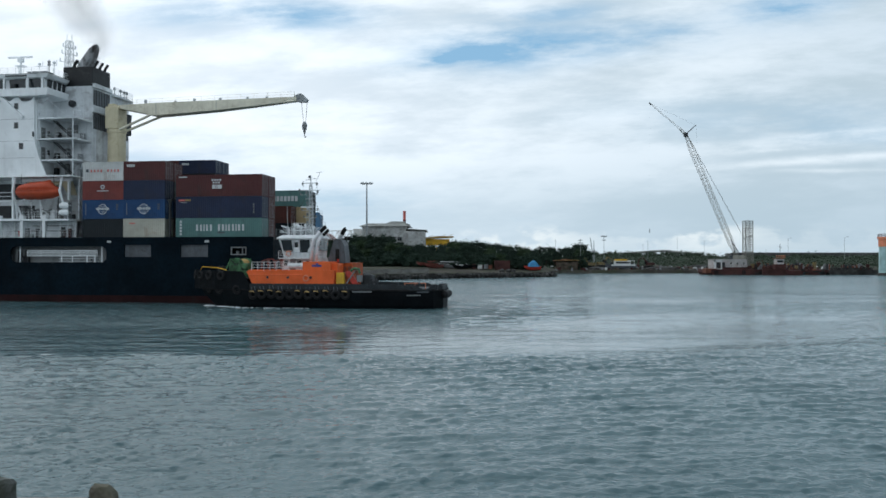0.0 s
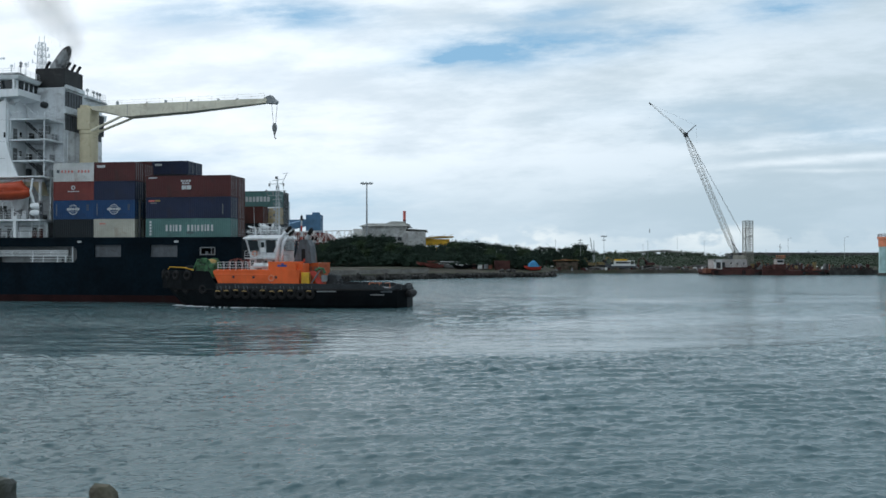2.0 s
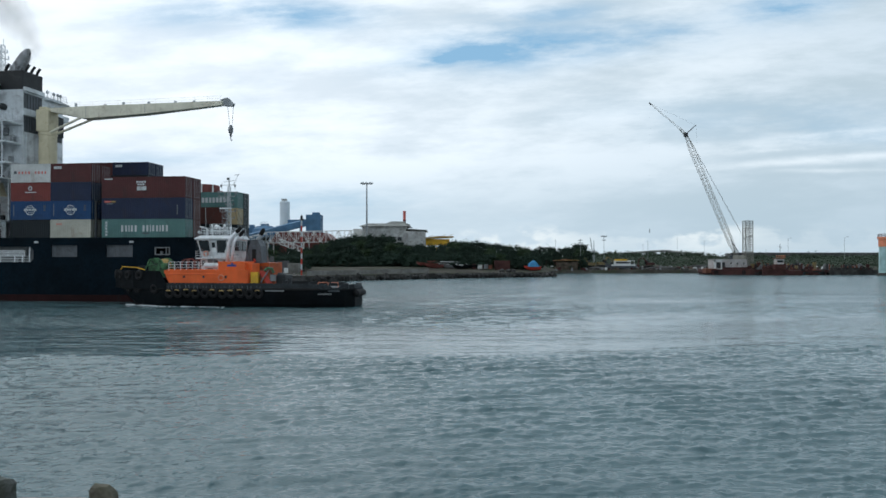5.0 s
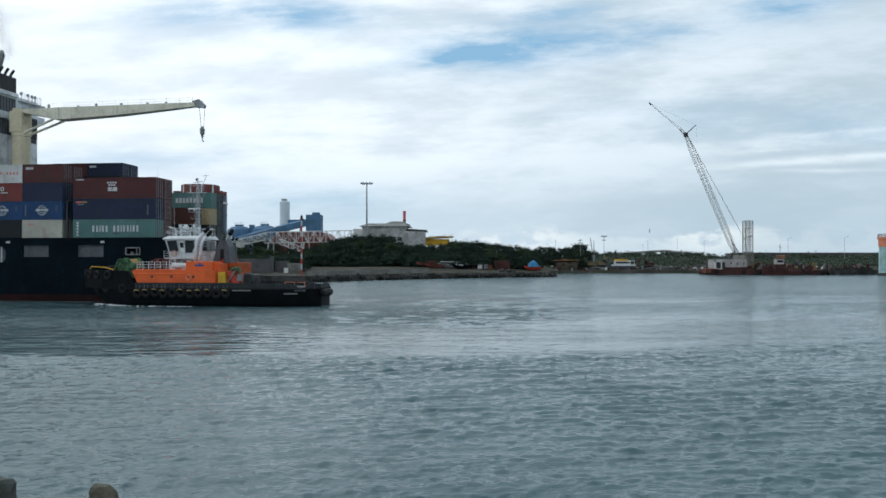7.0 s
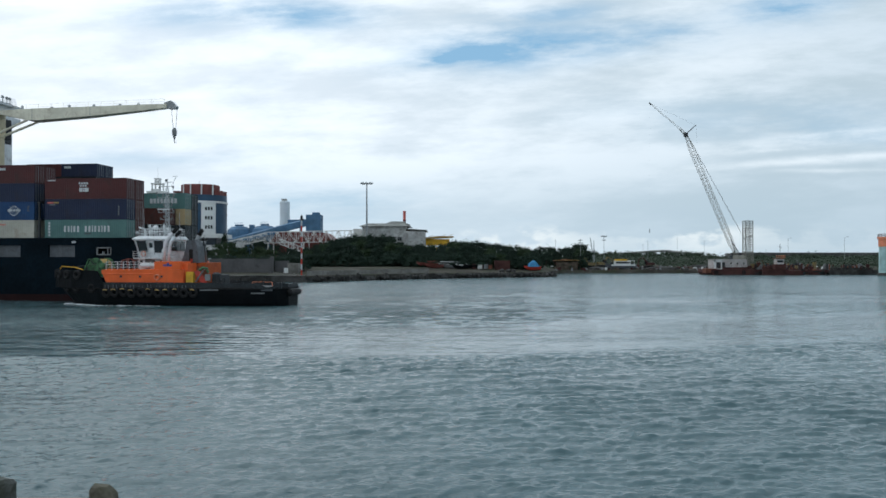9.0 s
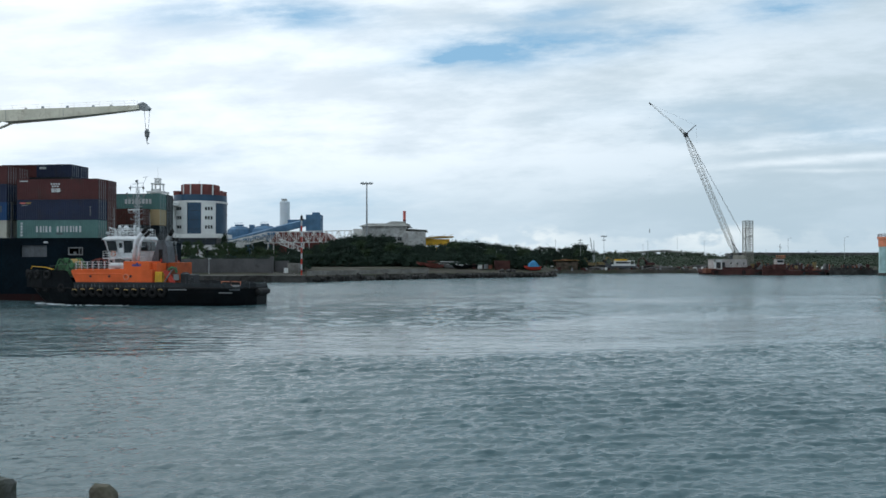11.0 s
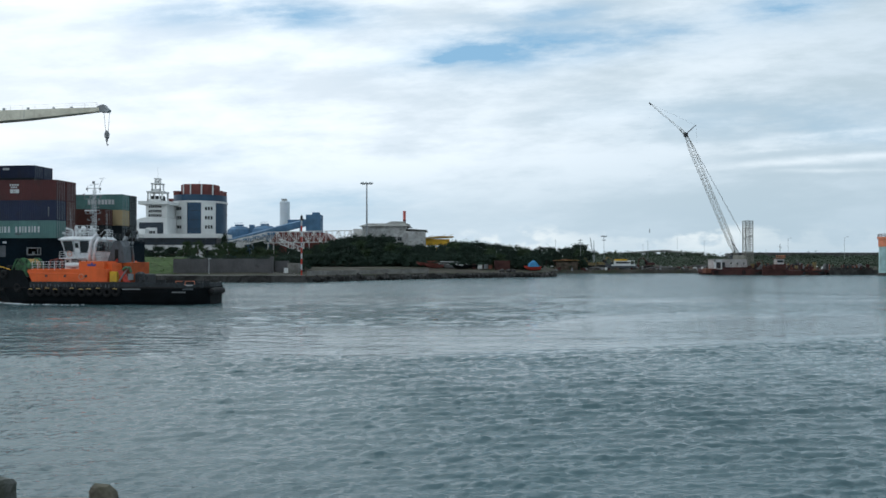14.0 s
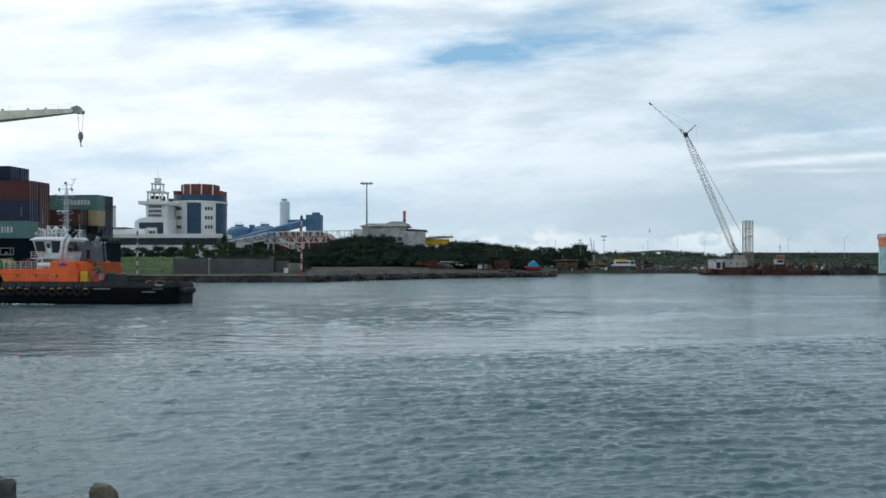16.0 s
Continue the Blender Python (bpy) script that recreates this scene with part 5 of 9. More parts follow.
    block = part("engine_block", boxes((-17.4, -13.9, -4.3, 4.3, 4.56, 5.62, 0.06)), "tug_orange", tug)
    part("block_wing", boxes((-14.4, -13.2, -3.6, -1.0, 2.33, 5.4, 0.06)), "tug_orange", block)
    # aft part of the same orange block, its shade painted in
    part("far_block", boxes((-14.4, -12.1, -0.9, 4.3, 2.33, 5.45, 0.06)), "shaded_orange", block)
    for x in (-13.9, -13.1, -12.4):
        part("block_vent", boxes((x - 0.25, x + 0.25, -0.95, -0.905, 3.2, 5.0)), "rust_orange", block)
    part("ventilator_leg", prism(bmesh.new(), [(-15.2, 4.6), (-13.7, 4.6), (-13.4, 2.33), (-14.6, 2.33)], -4.50, -4.0), "tug_orange", block)
    part("emblem", boxes((-16.2, -15.0, -4.33, -4.31, 5.0, 5.25), (-15.7, -15.4, -4.33, -4.31, 5.25, 5.45)), "mark_blue", block)
    # wheelhouse: narrow below, leaning windows all round above
    deckhouse = part("bridge_base", boxes((-20.6, -16.2, -2.2, 2.2, 4.56, 6.1, 0.05)), "tug_white", tug)
    part("side_door", boxes((-19.7, -19.0, -2.24, -2.2, 4.6, 5.95)), "panel", deckhouse)
    for x in (-20.3, -18.6, -17.4):
        part("base_window", boxes((x - 0.26, x + 0.26, -2.235, -2.2, 5.1, 5.75)), "glass", deckhouse)
    for x in (-20.55, -19.85, -18.15, -16.9):
        part("base_rib", boxes((x - 0.05, x + 0.05, -2.27, -2.2, 4.6, 6.08)), "tug_white", deckhouse)
    part("grab_rail", tubes([((-20.5, -2.34, 5.45), (-16.4, -2.34, 5.45), 0.03)]), "tug_white", deckhouse)
    part("bridge_stair", tubes([((-18.9, -2.5, 6.0), (-17.5, -2.5, 4.6), 0.05), ((-18.9, -2.9, 6.0), (-17.5, -2.9, 4.6), 0.05)] + [((-18.8 + 0.2 * k, -2.5, 5.85 - 0.2 * k), (-18.8 + 0.2 * k, -2.9, 5.85 - 0.2 * k), 0.03) for k in range(7)]), "panel", deckhouse)
    lo = [(-20.6, -2.0), (-16.4, -2.2), (-16.4, 2.2), (-20.6, 2.0)]
    hi = [(-21.15, -2.45), (-16.3, -2.5), (-16.3, 2.5), (-21.15, 2.45)]
    cabin = part("wheelhouse", loft(bmesh.new(), [[(x, y, 6.11) for x, y in lo], [(x, y, 6.9) for x, y in [(a * 0.7 + b * 0.3, c * 0.7 + d * 0.3) for (a, c), (b, d) in zip(lo, hi)]], [(x, y, 8.45) for x, y in hi]]), "tug_white", tug)

    def pane(x0, x1, z0, z1, name="window"):
        rows = []
        for z in (z0, z1):
            y = -(2.1 + 0.36 * (z - 6.11) / 2.34) - 0.03
            lean = -0.45 * (z - 6.11) / 2.34 if x0 < -20 else 0
            rows.append([(x0 + lean, y, z), (x1 + lean * 0.5, y, z), (x1 + lean * 0.5, y + 0.06, z), (x0 + lean, y + 0.06, z)])
        part(name, loft(bmesh.new(), rows), "glass", cabin)
    for x0, x1, z0, z1 in ((-20.5, -19.3, 6.85, 8.3), (-19.1, -18.65, 7.4, 8.05), (-18.4, -17.15, 6.7, 8.33), (-16.98, -16.4, 6.7, 8.33)):
        pane(x0, x1, z0, z1)
    for y0, y1 in ((-2.0, -0.8), (-0.6, 0.6), (0.8, 2.0)):
        bm = bmesh.new()
        loft(bm, [[(-20.86, y0, 7.0), (-20.8, y0, 7.0), (-20.8, y1, 7.0), (-20.86, y1, 7.0)], [(-21.15, y0, 8.25), (-21.09, y0, 8.25), (-21.09, y1, 8.25), (-21.15, y1, 8.25)]])
        part("window", bm, "glass", cabin)
        part("window", boxes((-16.35, -16.25, y0, y1, 7.0, 8.25)), "glass", cabin)
    buoy = bmesh.new()
    ring(buoy, (-19.9, -2.30, 6.62), 0.3, 0.08, "y", 16, 6)
    part("lifebuoy", buoy, "coral_paint", cabin)
    for x in (-20.55, -19.25, -18.45, -17.05, -16.35):
        part("window_post", tubes([((x, -2.17, 6.5), (x - (0.35 if x < -20 else 0.05), -2.5, 8.42), 0.05)]), "lamp", cabin)
    part("sill_rail", tubes([((-20.8, -2.34, 6.72), (-16.3, -2.34, 6.72), 0.035), ((-21.0, -2.5, 8.35), (-16.3, -2.55, 8.35), 0.035)]), "lamp", cabin)
    part("roof", prism(bmesh.new(), [(-21.35, -2.62), (-16.1, -2.65), (-16.1, 2.65), (-21.35, 2.62), (-21.5, 0)], 8.46, 8.58, "z"), "tug_white", cabin)
    part("visor", loft(bmesh.new(), [[(-21.35, -2.62, 8.585), (-16.1, -2.65, 8.585), (-16.1, 2.65, 8.585), (-21.35, 2.62, 8.585)], [(-20.7, -2.2, 8.95), (-16.3, -2.3, 8.95), (-16.3, 2.3, 8.95), (-20.7, 2.2, 8.95)]]), "tug_white", cabin)
    part("roof_rail", railing([(-20.6, -2.1, 8.95), (-16.4, -2.2, 8.95), (-16.4, 2.2, 8.95), (-20.6, 2.1, 8.95), (-20.6, -2.1, 8.95)], 0.95, 0.7, 3, 0.028), "tug_white", cabin)
    for x, y, h in ((-19.4, -1.6, 10.4), (-18.7, -1.0, 10.2), (-18.9, 1.2, 10.5), (-16.9, -1.6, 10.1), (-20.3, 0.5, 9.9)):
        bm = bmesh.new()
        tube(bm, (x, y, 8.9), (x, y, h - 0.3), 0.06)
        lathe(bm, [(0.08, -0.2), (0.16, -0.14), (0.18, 0.08), (0.08, 0.2)], (x, y, h - 0.2), 8)
        part("searchlight", bm, "tug_white", cabin)
    for x, y in ((-20.2, -1.9), (-19.0, -2.0), (-17.4, -2.1), (-16.6, 1.6)):
        part("flood_lamp", boxes((x - 0.14, x + 0.14, y - 0.14, y + 0.1, 9.75, 10.05, 0.03)), "lamp", cabin)
    part("radar_dome", lathe(bmesh.new(), [(0.1, 9.9), (0.34, 9.98), (0.38, 10.2), (0.2, 10.42), (0.02, 10.48)], (-19.9, 0.9, 0), 14), "tug_white", cabin, smooth=True)
    for x, y, h in ((-20.4, -1.2, 12.6), (-16.6, 1.2, 12.2)):
        part("whip_aerial", tubes([((x, y, 8.95), (x - 0.1, y, h), 0.025)]), "lamp", cabin)
    for x, y, z, r in ((-20.9, -2.0, 9.35, 0.2), (-20.1, -2.25, 9.2, 0.16), (-18.2, -2.2, 9.3, 0.18), (-17.0, -2.25, 9.25, 0.16), (-18.4, 0.4, 9.5, 0.22)):
        part("deck_lamp", lathe(bmesh.new(), [(r * 0.6, -0.22), (r, -0.12), (r, 0.12), (r * 0.5, 0.2)], (x, y, z), 10, Euler((radians(70), 0, 0)).to_matrix()), "lamp", cabin)
    part("air_horn", lathe(bmesh.new(), [(0.05, 0), (0.07, 0.5), (0.2, 0.85)], (-19.3, -0.5, 9.3), 10, Euler((0, radians(-80), 0)).to_matrix()), "lamp", cabin)
    part("monitor_platform", boxes((-19.8, -18.0, -1.3, 1.3, 9.55, 9.65)), "tug_white", cabin)
    part("platform_rail", railing([(-19.8, -1.3, 9.65), (-18.0, -1.3, 9.65), (-18.0, 1.3, 9.65)], 0.8, 0.6, 2, 0.025), "tug_white", cabin)
    part("fire_monitor", pipe(bmesh.new(), [(-20.5, -0.6, 8.95), (-20.5, -0.6, 9.7), (-20.8, -0.6, 9.95), (-21.5, -0.6, 10.15)], [0.12, 0.12, 0.11, 0.08], 8), "tug_white", cabin)
    part("cable_conduit", tubes([((-17.4, -0.3, 8.95), (-17.4, -0.3, 13.2), 0.05)]), "lamp", cabin)
    part("radar_arm", boxes((-19.6, -17.8, -0.9, -0.75, 9.85, 10.0)), "tug_white", cabin)
    mast = bmesh.new()
    lattice(mast, (-17.8, 0, 8.95), (-17.8, 0, 15.4), 0.42, 0.28, 12, 0.032, 0.018)
    mast = part("mast", mast, "lamp", tug)
    for spar in [((-19.4, 0, 14.7), (-16.6, 0, 14.7), 0.05), ((-18.9, 0, 15.6), (-16.9, 0, 15.6), 0.05), ((-18.5, 0, 13.6), (-17.2, 0, 13.6), 0.05), ((-18.8, 0, 15.1), (-18.8, 0, 15.9), 0.04), ((-17.0, 0, 14.9), (-17.0, 0, 15.5), 0.04), ((-18.5, 0, 16.0), (-17.1, 0, 16.2), 0.04), ((-18.3, 0.3, 12.6), (-17.2, 0.3, 12.6), 0.04), ((-17.8, 0, 15.3), (-17.8, 0, 16.6), 0.07), ((-17.2, 0, 15.6), (-16.6, 0, 16.9), 0.035), ((-17.1, 0, 16.9), (-16.3, 0, 17.0), 0.03)]:
        part("mast_yard", tubes([spar]), "lamp", mast)
    for x, z in ((-18.0, 16.4), (-18.9, 15.5), (-17.0, 15.5), (-19.3, 14.7), (-18.4, 14.4), (-16.9, 14.5), (-18.25, 12.6), (-18.25, 11.6), (-18.25, 10.6)):
        part("mast_light", lathe(bmesh.new(), [(0.09, -0.16), (0.13, -0.1), (0.13, 0.12), (0.06, 0.18)], (x, 0, z), 8), "panel", mast)
    for x0, x1, y, z in ((-18.6, -17.0, -0.25, 11.2), (-18.9, -16.8, -0.25, 12.1), (-18.4, -17.3, 0.25, 13.0), (-19.1, -16.9, -0.2, 14.1)):
        part("mast_yard", tubes([((x0, y, z), (x1, y, z), 0.03)]), "lamp", mast)
        for x in (x0, x1):
            part("mast_light", lathe(bmesh.new(), [(0.05, -0.02), (0.09, 0.04), (0.09, 0.22), (0.04, 0.28)], (x, y, z), 8), "panel", mast)
    part("mast_radar", boxes((-18.9, -17.3, -0.55, -0.42, 12.45, 12.6)), "tug_white", mast)
    part("mast_bracket", boxes((-18.15, -17.95, -0.6, 0.0, 12.2, 12.44)), "lamp", mast)
    # twin exhausts: bent bright pipes with sooty tips
    bend, slim, far, far_slim = ((0, 5.4), (0.22, 7.9), (0.40, 8.45), (1.25, 9.35), (1.85, 9.9)), ((0, 5.4), (0.22, 7.7), (0.40, 8.25), (1.0, 8.9), (1.6, 9.5)), ((0.1, 5.4), (-0.05, 7.6), (0.0, 8.4), (0.38, 9.15), (0.8, 9.85)), ((0.1, 5.4), (-0.1, 7.3), (-0.12, 8.0), (0.0, 8.4), (0.2, 8.75))
    for x, y, r, run, paint in ((-16.8, -2.9, 0.23, bend, "exhaust"), (-16.22, -2.8, 0.20, slim, "exhaust"), (-14.7, 2.2, 0.27, far, "steel"), (-14.05, 2.5, 0.16, far_slim, "steel"), (-13.55, 2.5, 0.14, far_slim, "steel")):
        stack = part("exhaust", pipe(bmesh.new(), [(x + p, y, z) for p, z in run[:4]], r, 12), paint, tug, smooth=True)
        (p, z), (q, w) = run[3], run[4]
        part("exhaust_tip", pipe(bmesh.new(), [(x + p - 0.02, y, z - 0.02), (x + q, y, w), (x + q + 0.05, y, w)], [r * 1.03, r * 1.03, r * 0.7], 12), "soot", stack, smooth=True)
    for x, y, z in ((-16.6, -2.9, 6.4), (-16.5, -2.9, 7.5), (-14.6, 2.2, 6.4), (-14.7, 2.2, 7.6)):
        part("exhaust_clamp", boxes((x - 0.36, x + 1.1, y - 0.06, y + 0.6, z, z + 0.07)), "steel", tug)
    part("exhaust_casing", prism(bmesh.new(), [(-15.3, 5.4), (-12.9, 5.4), (-13.1, 7.6), (-13.5, 8.4), (-14.4, 8.4)], -1.1, 0.9), "casing_grey", tug, "grey exhaust casing")
    # black slab stands in for the unlit inside of the casing's open door
    part("open_door_dark", boxes((-14.2, -13.7, -1.14, -1.105, 5.7, 7.2)), "soot", tug)
    part("casing_coil", boxes((-13.95, -13.7, -1.3, -1.145, 5.5, 5.95, 0.04)), "red", tug)
    part("mast_stay", tubes([((-17.8, 0, 14.6), (-14.2, -1.6, 5.6), 0.018), ((-17.8, 0, 14.6), (-21.0, -2.3, 8.95), 0.018), ((-17.8, 0, 14.6), (-14.2, 1.6, 5.6), 0.018)]), "rope", tug)
    part("bridge_balcony", boxes((-21.0, -16.3, -2.95, -2.22, 5.98, 6.09)), "tug_white", tug)
    part("balcony_rail", railing([(-21.0, -2.9, 6.09), (-18.9, -2.9, 6.09)], 0.85, 0.7, 3, 0.025), "tug_white", tug)
    wire = bmesh.new()
    for k in range(9):
        ring(wire, (-27.1, -1.1 + 0.27 * k, 5.1), 0.7, 0.14, "y", 16, 6)
    part("tow_rope", wire, "ochre", tug, "coiled ochre tow rope")
    part("winch_brake", boxes((-26.0, -25.3, -2.3, -1.95, 4.0, 5.0, 0.08)), "green", tug)
    part("fore_staple", pipe(bmesh.new(), [(-29.8, -0.8, 3.6), (-29.8, -0.8, 4.9), (-29.8, 0.8, 4.9), (-29.8, 0.8, 3.6)], 0.17, 8), "grille", tug)
    # foredeck: winch, rails, gear
    winch = part("tow_winch", boxes((-28.0, -26.2, -1.9, -1.55, 3.6, 5.2, 0.08), (-28.0, -26.2, 1.55, 1.9, 3.6, 5.2, 0.08), (-26.3, -25.6, -1.5, 1.5, 3.6, 4.4, 0.08)), "green", tug, "green towing winch")
    bm = bmesh.new()
    lathe(bm, [(0.98, -1.5), (0.98, -1.3), (0.6, -1.25), (0.6, 1.25), (0.98, 1.3), (0.98, 1.5)], (-27.1, 0, 5.1), 18, Euler((radians(90), 0, 0)).to_matrix())
    lathe(bm, [(0.62, -2.1), (0.62, -1.95)], (-27.1, 0, 5.1), 18, Euler((radians(90), 0, 0)).to_matrix())
    part("drum", bm, "green", winch)
    for k in range(8):
        a = k * math.pi / 4
        part("drum_spoke", tubes([((-27.1, -1.56, 5.1), (-27.1 + 0.9 * math.cos(a), -1.56, 5.1 + 0.9 * math.sin(a)), 0.06)]), "grille" if k % 2 else "green", winch)
    part("winch_frame", tubes([((-28.6, -2.2, 3.6), (-27.6, -2.2, 5.9), 0.09), ((-26.6, -2.2, 5.9), (-25.6, -2.2, 3.6), 0.09), ((-27.6, -2.2, 5.9), (-26.6, -2.2, 5.9), 0.09), ((-25.3, -2.0, 3.6), (-25.0, -2.0, 6.0), 0.07), ((-26.4, -2.1, 4.2), (-24.9, -2.1, 5.6), 0.07)]), "green", winch)
    part("winch_gear", boxes((-26.1, -25.6, -2.4, -2.1, 4.6, 5.2, 0.1), (-28.0, -27.6, -2.5, -2.2, 3.8, 4.3, 0.05)), "grille", winch)
    part("winch_motor", lathe(bmesh.new(), [(0.3, -0.6), (0.42, -0.5), (0.42, 0.5), (0.3, 0.6)], (-25.6, -1.9, 5.0), 12, Euler((radians(90), 0, 0)).to_matrix()), "green", winch)
    part("bow_rail", pipe(bmesh.new(), [(-31.6, -2.2, 4.6), (-31.2, -2.5, 4.95), (-28.6, -3.6, 4.85), (-27.2, -4.1, 4.55)], 0.06, 6), "yellow", tug, "yellow grab rail")
    part("casing_rail", railing([(-23.9, -4.3, 4.56), (-19.2, -4.3, 4.56)], 1.0, 0.75, 3, 0.035), "tug_white", tug)
    part("casing_rail", railing([(-23.9, 4.3, 4.56), (-19.2, 4.3, 4.56)], 1.0, 0.75, 3, 0.035), "tug_white", tug)
    for x in (-19.0, -18.2, -17.7):
        part("raft_drum", lathe(bmesh.new(), [(0.2, -0.5), (0.32, -0.42), (0.32, 0.42), (0.2, 0.5)], (x, -3.7, 5.1), 12, Euler((0, radians(90), 0)).to_matrix()), "tug_white", tug)
    hose = bmesh.new()
    for k in range(4):
        pipe(hose, [(-24.6 + k * 0.9, 0.5, 4.56), (-24.4 + k * 0.9, 0.4, 5.7 + 0.25 * (k % 2)), (-23.9 + k * 0.9, 0.6, 5.9), (-23.6 + k * 0.9, 0.5, 4.9)], 0.12, 6)
    part("fire_monitor", hose, "faded_red", tug, "red fire pipes")
    # after deck: folded crane, ladder, gear, tow hook
    part("deck_locker", boxes((-13.2, -12.2, -4.2, -3.65, 2.33, 4.3, 0.05)), "yellow", tug)
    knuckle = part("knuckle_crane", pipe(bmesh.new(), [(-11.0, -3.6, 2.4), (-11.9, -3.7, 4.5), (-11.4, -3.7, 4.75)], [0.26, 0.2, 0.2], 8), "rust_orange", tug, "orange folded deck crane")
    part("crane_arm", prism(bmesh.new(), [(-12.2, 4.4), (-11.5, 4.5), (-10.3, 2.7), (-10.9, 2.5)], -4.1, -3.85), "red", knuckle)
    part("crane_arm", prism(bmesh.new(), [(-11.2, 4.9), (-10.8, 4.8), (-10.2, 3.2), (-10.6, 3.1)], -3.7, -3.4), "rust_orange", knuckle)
    part("crane_cylinder", tubes([((-11.9, -4.15, 3.0), (-10.9, -4.15, 4.5), 0.09), ((-10.9, -4.15, 4.5), (-10.3, -4.1, 4.9), 0.05)]), "panel", knuckle)
    part("crane_seat", boxes((-9.9, -8.9, -3.9, -3.0, 2.33, 4.1, 0.15)), "grille", knuckle)
    part("crane_hose", pipe(bmesh.new(), [(-11.4, -4.2, 4.5), (-10.9, -4.25, 4.85), (-10.4, -4.2, 4.75), (-10.2, -4.2, 4.2)], 0.16, 6), "green", knuckle)
    part("tow_hook", boxes((-10.9, -9.7, -1.5, 1.5, 2.33, 3.9, 0.15), (-10.3, -9.8, -2.6, -1.6, 2.33, 4.2, 0.1)), "grille", tug)
    part("notice_box", boxes((-10.6, -9.9, -4.3, -4.2, 3.2, 4.0)), "panel", tug)
    part("mooring_bitt", tubes([((-8.9, -4.1, 2.3), (-8.9, -4.1, 3.55), 0.22), ((-8.2, -4.1, 2.3), (-8.2, -4.1, 3.55), 0.22), ((-9.1, -4.1, 3.2), (-8.0, -4.1, 3.2), 0.12)], n=10), "grille", tug)
    part("tow_rail", tubes([((-5.2, -2, 2.98), (-2.6, -2, 2.98), 0.04), ((-5.2, -2, 2.3), (-5.2, -2, 2.98), 0.04), ((-2.6, -2, 2.3), (-2.6, -2, 2.98), 0.04), ((-3.9, -2, 2.3), (-3.9, -2, 2.98), 0.05)]), "coral_paint", tug)
    for x in (-8.0, -5.5, -2.9):
        part("bulwark_bitt", tubes([((x, -4.55, 2.7), (x, -4.55, 3.1), 0.13)], n=8), "tug_grey", tug)
    # tyre fenders on chains
    tyre_bm = bmesh.new()
    ring(tyre_bm, (0, 0, 0), 0.42, 0.20, "y", 22, 8)
    first = None
    spots = [(-23.4 + 1.16 * k, -5.05 - 0.12 * (k % 2), 1.62 + 0.06 * (k % 3)) for k in range(11)]
    for k, (x, y, z) in enumerate(spots):
        if first is None:
            first = part("tyre_fender", tyre_bm, "rubber", tug)
            first.matrix_basis = pose(x, y, z)
            tyre = first
        else:
            tyre = again(first, tug, pose(x, y, z, 0, 12 * (k % 3), 0))
        part("chain", tubes([((x - 0.25, y + 0.12, z + 0.35), (x - 0.32, y + 0.2, z + 1.0), 0.05), ((x + 0.25, y + 0.12, z + 0.35), (x + 0.1, y + 0.2, z + 1.0), 0.05)]), "casing_grey", tug)
        if k not in (4, 9):
            part("rope_lashing", pipe(bmesh.new(), [(x - 0.42, y - 0.1, z + 0.34), (x - 0.2, y - 0.18, z + 0.42), (x + 0.05, y - 0.18, z + 0.40), (x + 0.3, y - 0.1, z + 0.30)], 0.07, 6), "ochre", tug)
    for x, y, turn in ((-27.9, -4.25, 14), (-29.8, -3.55, 28), (-31.3, -2.75, 38), (-32.6, -1.5, 55), (-33.1, 0.1, 90)):
        again(first, tug, pose(x, y, 3.9, 0, 0, -turn))
    for x, y, turn in ((-26.3, -4.65, 6), (-28.9, -4.0, 20), (-30.6, -3.1, 32)):
        again(first, tug, pose(x + 0.6, y + 0.15, 2.2, 0, 0, -turn))
    return tug


tug = build_tug()


